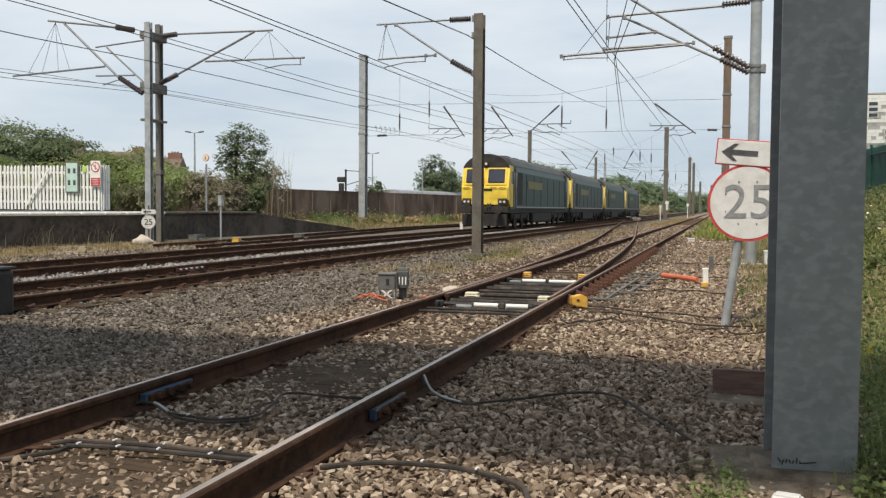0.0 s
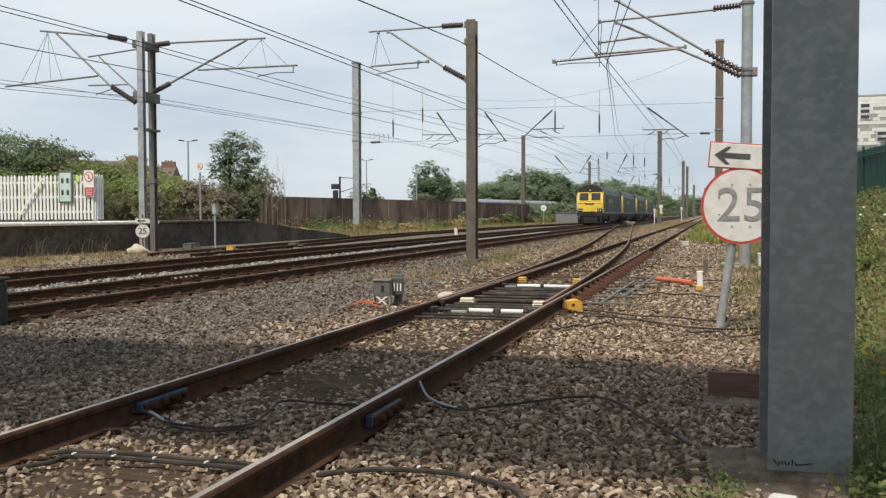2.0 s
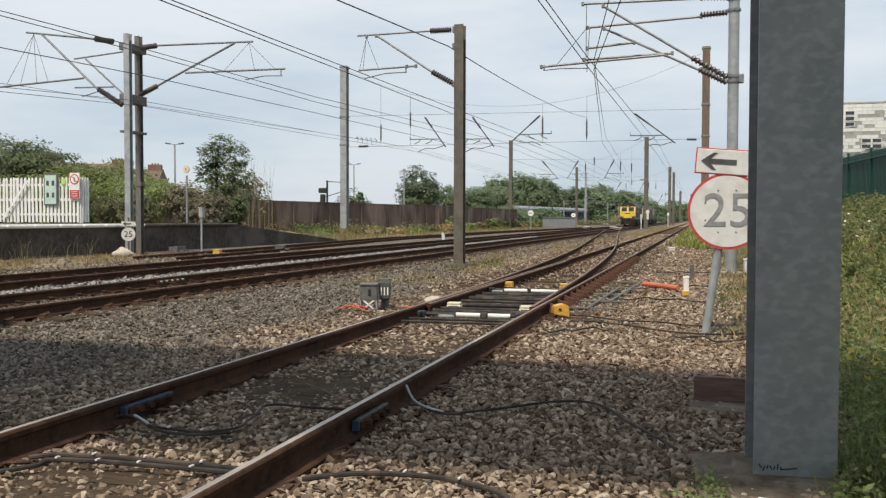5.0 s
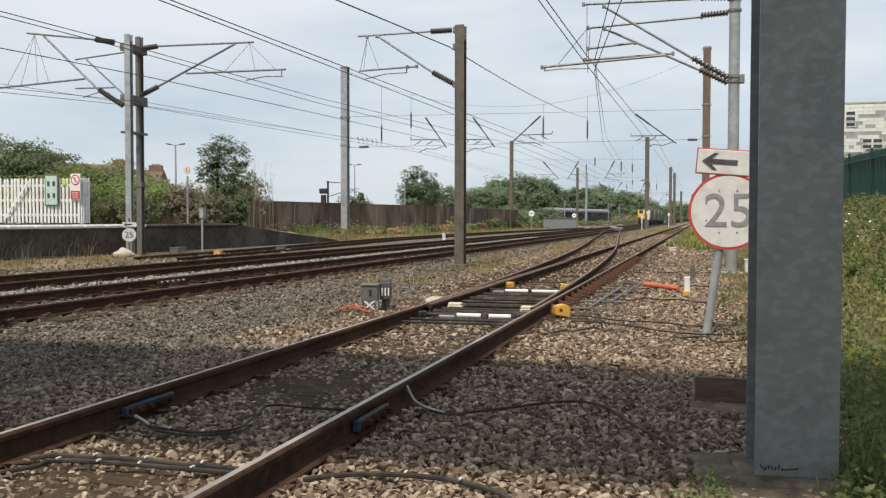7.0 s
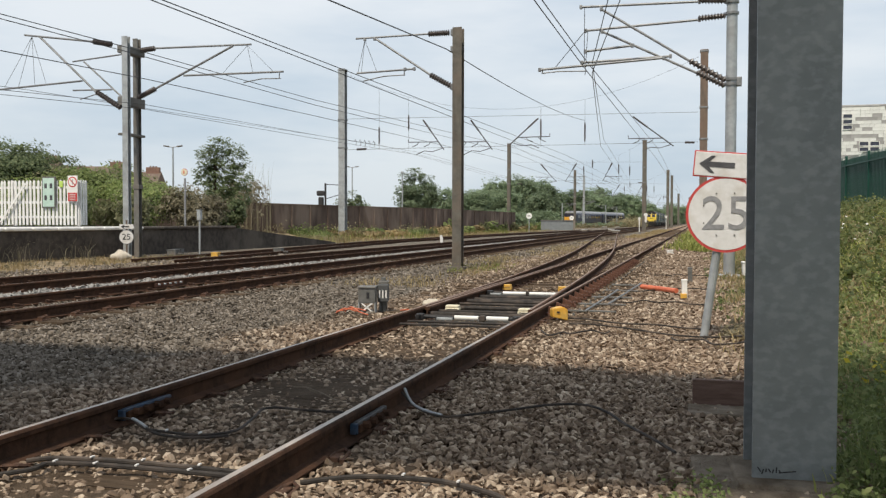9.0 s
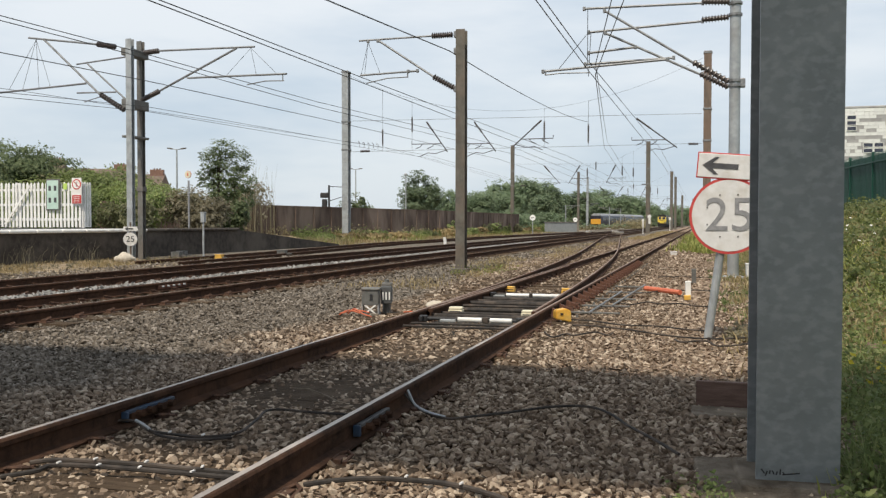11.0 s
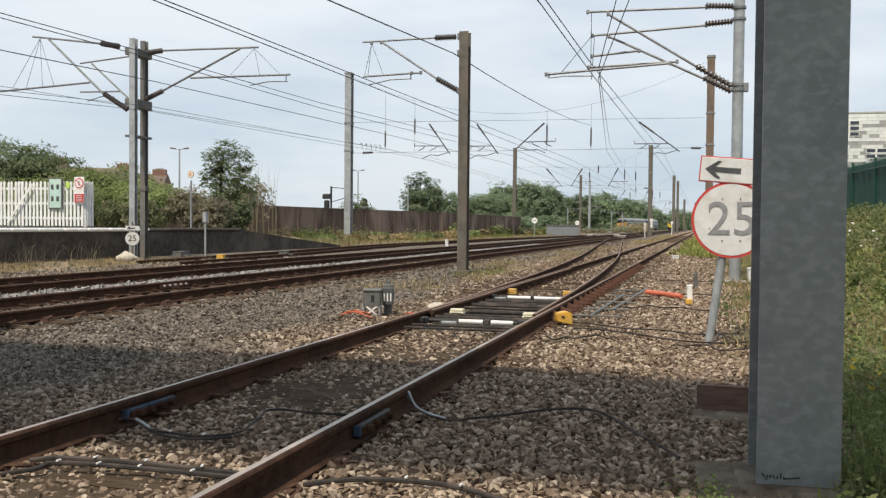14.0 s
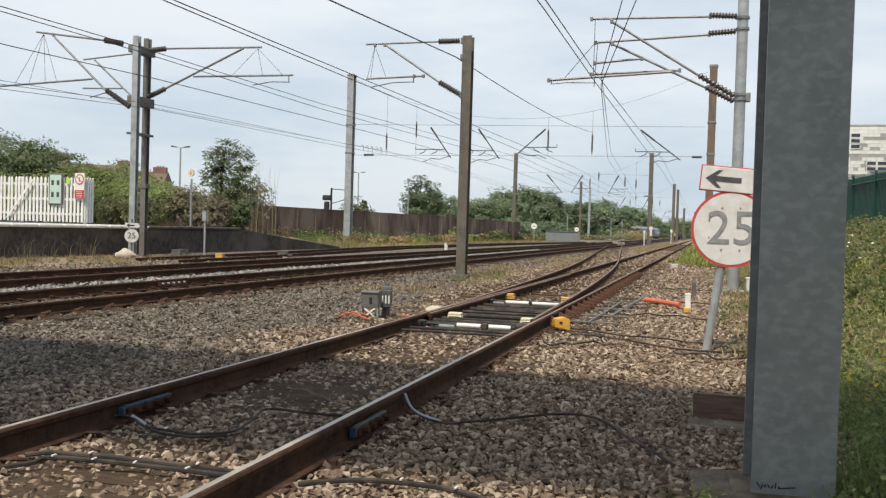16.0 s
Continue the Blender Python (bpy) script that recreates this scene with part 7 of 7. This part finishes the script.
# ---- grass and weeds ----
def blades(name, label, spots, height, width, mat, seed, lean=0.35):
    """Tufts of blades at (x, y): each blade is a bent strip of two quads."""
    rng = np.random.default_rng(seed)
    p = np.asarray(spots, float)
    n = len(p)
    h = height * rng.uniform(0.45, 1.25, n)
    a = rng.uniform(0, math.tau, n)
    d = np.stack([np.cos(a), np.sin(a), np.zeros(n)], 1)
    w = np.stack([-np.sin(a), np.cos(a), np.zeros(n)], 1) * (width * rng.uniform(0.6, 1.3, n))[:, None]
    ln = (rng.uniform(0.1, 1.0, n) * lean)[:, None]
    base = np.stack([p[:, 0], p[:, 1], [ground_z(x, y) - 0.01 for x, y in p[:, :2]]], 1)
    mid = base + np.array([0, 0, 1.0]) * (h * 0.55)[:, None] + d * ln * (h * 0.4)[:, None]
    tip = base + np.array([0, 0, 1.0]) * (h * (1 - 0.3 * ln[:, 0]))[:, None] + d * ln * (h * 1.3)[:, None]
    v = np.stack([base - w, base + w, mid + w * 0.8, mid - w * 0.8, tip + w * 0.15, tip - w * 0.15], 1).reshape(-1, 3)
    k = np.arange(n)[:, None] * 6
    f = np.concatenate([k + np.array([[0, 1, 2, 3]]), k + np.array([[3, 2, 4, 5]])])
    return tagged(new(name, raw_mesh(name, v, f, mat)), label, "grass", kind="stuff")


def tufts(rng, n, xr, yr, clump, spread, keep=None):
    out = []
    while len(out) < n:
        cx, cy = rng.uniform(*xr), rng.uniform(*yr)
        if keep and not keep(cx, cy):
            continue
        for _ in range(clump):
            out.append((cx + rng.normal() * spread, cy + rng.normal() * spread))
    return out[:n]


rng = np.random.default_rng(9)
wedge = lambda x, y: x > 0.085 * y + 0.10 and x > 0.75 + 0.2 * math.sin(y * 1.3)
blades("verge_grass", "green grass on the bank beside the column", tufts(rng, 11000, (0.7, 5.0), (3.6, 14), 22, 0.10, wedge), 0.14, 0.006, GRASS, 1, 0.9)
blades("bank_grass", "green grass covering the bank below the fence", tufts(rng, 12000, (1.6, 5.2), (12, 46), 24, 0.22, wedge), 0.22, 0.012, GRASS, 2, 0.9)
blades("dry_verge", "dry straw-coloured grass on the verge", tufts(rng, 6000, (0.35, 2.5), (8, 40), 16, 0.15, lambda x, y: x > 0.35 + 0.012 * y), 0.18, 0.008, STRAW, 3, 0.8)
blades("far_verge", "mixed grass on the far verge", tufts(rng, 9000, (-0.6, 3.0), (40, 130), 20, 0.35), 0.45, 0.03, GRASS, 4, 0.6)
blades("bank_straw", "patches of dry straw-coloured grass on the bank", tufts(rng, 5000, (0.9, 5.0), (6, 36), 20, 0.12, lambda x, y: wedge(x, y) and noise.noise(Vector((x * 0.9, y * 0.45, 31))) > 0.08), 0.26, 0.007, STRAW, 17, 0.9)
blades("siding_grass", "yellowing grass round the distant siding rails", tufts(rng, 2600, (-1.2, 0.6), (40, 150), 18, 0.25, lambda x, y: noise.noise(Vector((x * 0.6, y * 0.1, 8))) > -0.05), 0.24, 0.024, GRASS, 14, 0.6)
blades("siding_straw", "dry grass round the distant siding rails", tufts(rng, 3200, (-5.6, -3.9), (70, 150), 16, 0.25, lambda x, y: x > NEAR_X + CROSS_OFF(y) + 1.2 and noise.noise(Vector((x * 0.5, y * 0.1, 15))) > -0.1), 0.22, 0.024, STRAW, 15, 0.7)
blades("bank_stems", "taller dark green stems beside the column", tufts(rng, 3200, (0.75, 2.4), (4.4, 9.5), 18, 0.09, wedge), 0.24, 0.005, LEAF_MID, 16, 0.8)
blades("dry_strip", "dry grass strip beside the brown mast", tufts(rng, 5000, (-7.0, -4.9), (17, 60), 12, 0.2, lambda x, y: noise.noise(Vector((x, y * 0.35, 1))) > 0.0), 0.14, 0.008, STRAW, 5, 0.8)
blades("mast_weeds", "yellowing grass at the foot of the brown mast", tufts(rng, 200, (-6.3, -4.9), (22, 26), 10, 0.10), 0.16, 0.007, GRASS, 6, 0.9)
blades("platform_straw", "dry grass below the platform wall", tufts(rng, 5200, (-20.3, -16.6), (12, 29), 12, 0.22, lambda x, y: noise.noise(Vector((x * 0.7, y * 0.5, 3))) > -0.1), 0.13, 0.008, STRAW, 7, 0.7)
blades("west_straw", "dry grass and weeds by the long wall", tufts(rng, 5500, (-27, -19.9), (47, 130), 14, 0.5, lambda x, y: noise.noise(Vector((x * 0.35, y * 0.15, 5))) > -0.05), 0.26, 0.02, STRAW, 8, 0.6)
blades("west_green", "green weeds among the dry grass", tufts(rng, 1500, (-27.5, -20.5), (46, 130), 14, 0.4, lambda x, y: noise.noise(Vector((x * 0.4, y * 0.2, 7))) > 0.05), 0.5, 0.022, GRASS, 9, 0.6)
blades("ramp_weeds", "green weeds growing on the platform ramp", tufts(rng, 3600, (-28, -21.5), (37, 56), 20, 0.3), 0.5, 0.012, BRAMBLE, 10, 0.7)
blades("bare_stems", "bare brown stems below the platform wall", tufts(rng, 60, (-20.1, -18.8), (22, 29), 5, 0.25), 0.8, 0.007, LEAF_PINK, 11, 0.9)
blades("tall_stems", "tall thin dead stalks above the wall", tufts(rng, 120, (-31.5, -28.5), (55, 57.5), 4, 0.4), 4.4, 0.012, LEAF_PINK, 12, 0.25)


def weeds(name, label, n, xr, yr, hmax, size, mat, seed, keep=None):
    r = np.random.default_rng(seed)
    pts = []
    while len(pts) < n:
        cx, cy = r.uniform(*xr), r.uniform(*yr)
        if keep and not keep(cx, cy):
            continue
        k = r.integers(12, 40)
        hh = hmax * r.uniform(0.4, 1.0)
        q = r.normal(size=(k, 3)) * np.array([hh * 0.35, hh * 0.35, 0]) + np.array([cx, cy, 0])
        q[:, 2] = [ground_z(a, b) + hh * abs(r.normal()) * 0.5 + 0.01 for a, b in q[:, :2]]
        pts += list(q)
    v, f = leaf_quads(r, np.array(pts[:n]), size)
    return tagged(new(name, raw_mesh(name, v, f, mat)), label, "weeds", kind="stuff")


weeds("broad_weeds", "broad-leaved green weeds on the bank", 20000, (0.75, 4.5), (4.2, 14), 0.32, 0.038, BANK_LEAF, 31, wedge)
weeds("bank_weeds", "tangled green weeds below the fence", 22000, (1.6, 5.2), (12, 42), 0.45, 0.075, BANK_LEAF, 32, wedge)
weeds("wall_brambles", "dry brambles and pale weeds at the foot of the long wall", 15000, (-29.5, -24.6), (52, 126), 0.85, 0.12, BRAMBLE, 41, lambda x, y: -0.3 < x + 30.2 - 0.172 * (y - 57) + max(0.0, 0.16 * (y - 86)) < 2.6 and noise.noise(Vector((x * 0.2, y * 0.13, 2))) > -0.15)
weeds("wall_weeds", "green weeds at the foot of the long wall", 12000, (-29.5, -24.0), (52, 128), 0.85, 0.12, LEAF_MID, 42, lambda x, y: -0.3 < x + 30.2 - 0.172 * (y - 57) + max(0.0, 0.16 * (y - 86)) < 3.0 and noise.noise(Vector((x * 0.2, y * 0.13, 9))) > 0.05)
weeds("platform_litter", "dry twigs and litter below the platform wall", 2600, (-20.3, -17.0), (12, 30), 0.14, 0.05, LEAF_PINK, 43)
weeds("branch_weeds", "tall weeds along the distant branch line", 16000, (-40, -17.4), (165, 330), 1.0, 0.34, LEAF_HAZED, 44, lambda x, y: 2.2 < x - branch_x(y) < 7.5)
weeds("branch_brambles", "dry weeds along the distant branch line", 9000, (-40, -17.4), (150, 330), 0.9, 0.32, BRAMBLE, 45, lambda x, y: 2.2 < x - branch_x(y) < 10)
weeds("junction_weeds", "tall dry weeds on the bank at the distant junction", 8000, (-23, -14), (238, 262), 2.4, 0.36, BRAMBLE, 48, lambda x, y: x - branch_x(y) > 2.4)
weeds("mast_leaves", "yellow-green weeds round the brown mast", 500, (-6.4, -5.0), (22, 27.5), 0.22, 0.035, GRASS, 46)
weeds("bank_litter", "dead brown weeds scattered over the bank", 15000, (0.8, 4.5), (5, 30), 0.2, 0.045, BRAMBLE, 47, lambda x, y: wedge(x, y) and noise.noise(Vector((x * 1.1, y * 0.6, 21))) > 0.05)
weeds("foot_weeds", "small green weeds round the column footing", 1500, (-0.08, 0.95), (3.95, 4.5), 0.11, 0.022, LEAF_MID, 33, lambda x, y: x < 0.18 or x > 0.62)
weeds("base_weeds", "dark green weeds at the corner of the column", 1500, (0.66, 1.05), (4.1, 5.4), 0.16, 0.03, LEAF_MID, 38)
weeds("shade_weeds", "leafy dark green weeds standing beside the column", 7000, (0.75, 2.2), (4.4, 8.6), 0.5, 0.034, LEAF_MID, 49, wedge)
weeds("pale_flowers", "small pale flowers among the bank weeds", 240, (1.3, 4.0), (8, 24), 0.5, 0.045, WHITE, 34, wedge)
weeds("yellow_flowers", "yellow flowers beside the column", 60, (1.3, 1.75), (6.6, 7.8), 0.5, 0.05, PETAL, 35, wedge)
weeds("dark_heap", "dark dead weeds heaped beside the sign", 700, (0.28, 0.62), (10.4, 11.2), 0.14, 0.05, LEAF_PINK, 36)
weeds("verge_weeds", "low green weeds along the siding", 6000, (0.2, 1.5), (11, 36), 0.10, 0.03, LEAF_MID, 37, lambda x, y: noise.noise(Vector((x, y * 0.5, 11))) > 0.0)


# ---- ballast ----
def hull_kind(rnd, corners, shape):
    """One broken stone: the hull of a few random points, flattened, with sharp facets."""
    bm = bmesh.new()
    for _ in range(rnd.randint(*corners)):
        d = Vector((rnd.gauss(0, 1), rnd.gauss(0, 1), rnd.gauss(0, 1))).normalized() * rnd.uniform(0.8, 1.15)
        bm.verts.new((d.x * shape[0], d.y * shape[1], d.z * shape[2]))
    out = bmesh.ops.convex_hull(bm, input=bm.verts[:])
    bmesh.ops.delete(bm, geom=[v for v in bm.verts if not v.link_faces], context="VERTS")
    bmesh.ops.triangulate(bm, faces=bm.faces[:])
    bmesh.ops.recalc_face_normals(bm, faces=bm.faces[:])
    bm.verts.index_update()
    v = np.array([q.co[:] for q in bm.verts])
    f = np.array([[q.index for q in p.verts] for p in bm.faces])
    bm.free()
    return v, f


STONE_KINDS = [hull_kind(random.Random(500 + k), (10, 12), (1.24, 0.9, 0.60)) for k in range(28)]
FAR_KINDS = [hull_kind(random.Random(600 + k), (7, 8), (1.38, 0.86, 0.50)) for k in range(20)]
SLEEPER_Y = sorted(o.matrix_basis.translation.y for o in near_track.children if o.name.startswith("sleeper"))


def stones(name, pts, sizes, mat, seed, kinds=STONE_KINDS):
    """One joined sheet of broken stones, each with its own facets."""
    r = np.random.default_rng(seed)
    pts, sizes = np.asarray(pts), np.asarray(sizes)
    q = r.normal(size=(len(pts), 4)) * np.array([1, 0.28, 0.28, 1])
    q /= np.linalg.norm(q, axis=1)[:, None]
    w, x, y, z = q.T
    rot = np.stack([1 - 2 * (y * y + z * z), 2 * (x * y - w * z), 2 * (x * z + w * y), 2 * (x * y + w * z), 1 - 2 * (x * x + z * z), 2 * (y * z - w * x), 2 * (x * z - w * y), 2 * (y * z + w * x), 1 - 2 * (x * x + y * y)], 1).reshape(-1, 3, 3)
    pick = r.integers(0, len(kinds), len(pts))
    vs, fs, base = [], [], 0
    for k, (kv, kf) in enumerate(kinds):
        i = np.nonzero(pick == k)[0]
        if not len(i):
            continue
        v = np.einsum("nij,kj->nki", rot[i], kv) * sizes[i][:, None, None] + pts[i][:, None, :]
        vs.append(v.reshape(-1, 3))
        fs.append((kf[None] + base + (np.arange(len(i)) * len(kv))[:, None, None]).reshape(-1, 3))
        base += len(i) * len(kv)
    return raw_mesh(name, np.concatenate(vs), np.concatenate(fs), mat)


def in_view(x, y):
    return (x > -0.98 * y - 1.2) & (x < 0.24 * y + 0.6)


def scatter(r, n, xr, yr, size):
    x, y = r.uniform(*xr, n), r.uniform(*yr, n)
    keep = in_view(x, y)
    for c in (NEAR_X, LEFT_X, FAR_X):
        for s in (-1, 1):
            keep &= np.abs(x - c - s * GAUGE / 2) > 0.085
    sl = np.array(SLEEPER_Y)
    near = np.abs(y[:, None] - sl[None]).min(1) < 0.115
    inside = (np.abs(x - NEAR_X) < 0.64) & near
    keep &= ~(inside & (r.uniform(size=n) < 0.18))
    # the turnout's long timbers lie nearly bare
    timber = (y > 11.2) & (y < 36.0) & (np.abs((y - 11.4 + 0.34) % 0.68 - 0.34) < 0.13)
    keep &= ~(timber & (x > NEAR_X - 2.0) & (x < NEAR_X + 1.35) & (r.uniform(size=n) < 0.8))
    x, y = x[keep], y[keep]
    s = size * r.uniform(0.5, 1.0, len(x)) ** 0.5 * r.uniform(0.7, 1.45, len(x))
    z = np.array([ground_z(a, b) for a, b in zip(x, y)]) + r.uniform(0.0, 0.030, len(x))
    z += np.where(np.abs(x - NEAR_X) > 0.80, 0.022, 0.022) * (np.abs(x - NEAR_X) < 2.2)
    grass = (x > 0.75 + 0.5 * r.normal(size=len(x)))
    return np.stack([x, y, z], 1)[~grass], s[~grass]


r = np.random.default_rng(3)
for nm, lab, n, xr, yr, size in (
        ("ballast_near", "broken ballast stones round the siding", 44000, (-7.5, 1.3), (2.3, 7.5), 0.0245),
        ("ballast_middle", "grey and tan ballast stones between the tracks", 44000, (-12.0, 1.6), (7.5, 15), 0.029),
        ("ballast_far", "loose ballast stones farther along the tracks", 27000, (-16.8, 1.5), (15, 34), 0.042),
        ("ballast_distant", "coarse ballast between the rails of the distant junction", 9000, (-7.6, 0.6), (34, 78), 0.066)):
    p, s = scatter(r, n, xr, yr, size)
    tagged(new(nm, stones(nm, p, s, STONE, n, STONE_KINDS if yr[0] < 5 else FAR_KINDS)), lab, "ballast", kind="stuff")
x, y = r.normal(-10.52, 0.17, 5200), r.uniform(7, 60, 5200)
p = np.stack([x, y, 0.03 + 0.05 * np.exp(-((x + 10.52) / 0.2) ** 2) + r.uniform(0, 0.02, 5200)], 1)
tagged(new("pale_ballast", stones("pale_ballast", p, 0.05 * r.uniform(0.6, 1.3, 5200), STONE_PALE, 8, FAR_KINDS)), "heap of pale fresh ballast between the main tracks", "ballast", kind="stuff")

# loose stones that can be told apart, nearest to the column and the siding
KINDS = []
for k in range(8):
    me = stones("stone", np.zeros((1, 3)), np.ones(1), STONE, 60 + k)
    KINDS.append(me)
rnd = random.Random(8)
made = 0
while made < 290:
    x, y = rnd.uniform(-3.9, 0.1), rnd.uniform(2.6, 4.6)
    if min(abs(x - NEAR_X - s * GAUGE / 2) for s in (-1, 1)) < 0.12 or not (-0.98 * y < x < 0.2 * y):
        continue
    s = rnd.uniform(0.015, 0.027)
    ob = piece("stone", KINDS[made % 8], GROUND_OB, pose(x, y, 0.024 + s * 0.25, rnd.uniform(-40, 40), rnd.uniform(-40, 40), rnd.uniform(0, 360)) @ Matrix.Scale(s, 4))
    made += 1


# ---- what moves ----
def motions():
    speed, start = 23.2, 47.6
    for i, ob in enumerate(LOCOS):
        walk(ob, [(t, pose(FAR_X, start + speed * t + i * LOCO_LEN, RAIL_TOP)) for t in (0.0, 4.0, 8.0, 12.0, 16.0)])
    for i, ob in enumerate(CARS):
        rows = []
        for t, front in ((0.0, 168.5), (1.7, 188.5), (3.5, 208.0), (7.0, 243.5), (9.0, 261.5), (12.5, 293.5), (14.5, 308.0), (16.0, 319.5)):
            y = front - 35.7 + i * 23.8
            d = (branch_x(y + 6) - branch_x(y - 6)) / 12
            rows.append((t, pose(branch_x(y), y, RAIL_TOP, 0, 0, -math.degrees(math.atan(d)))))
        walk(ob, rows)


motions()
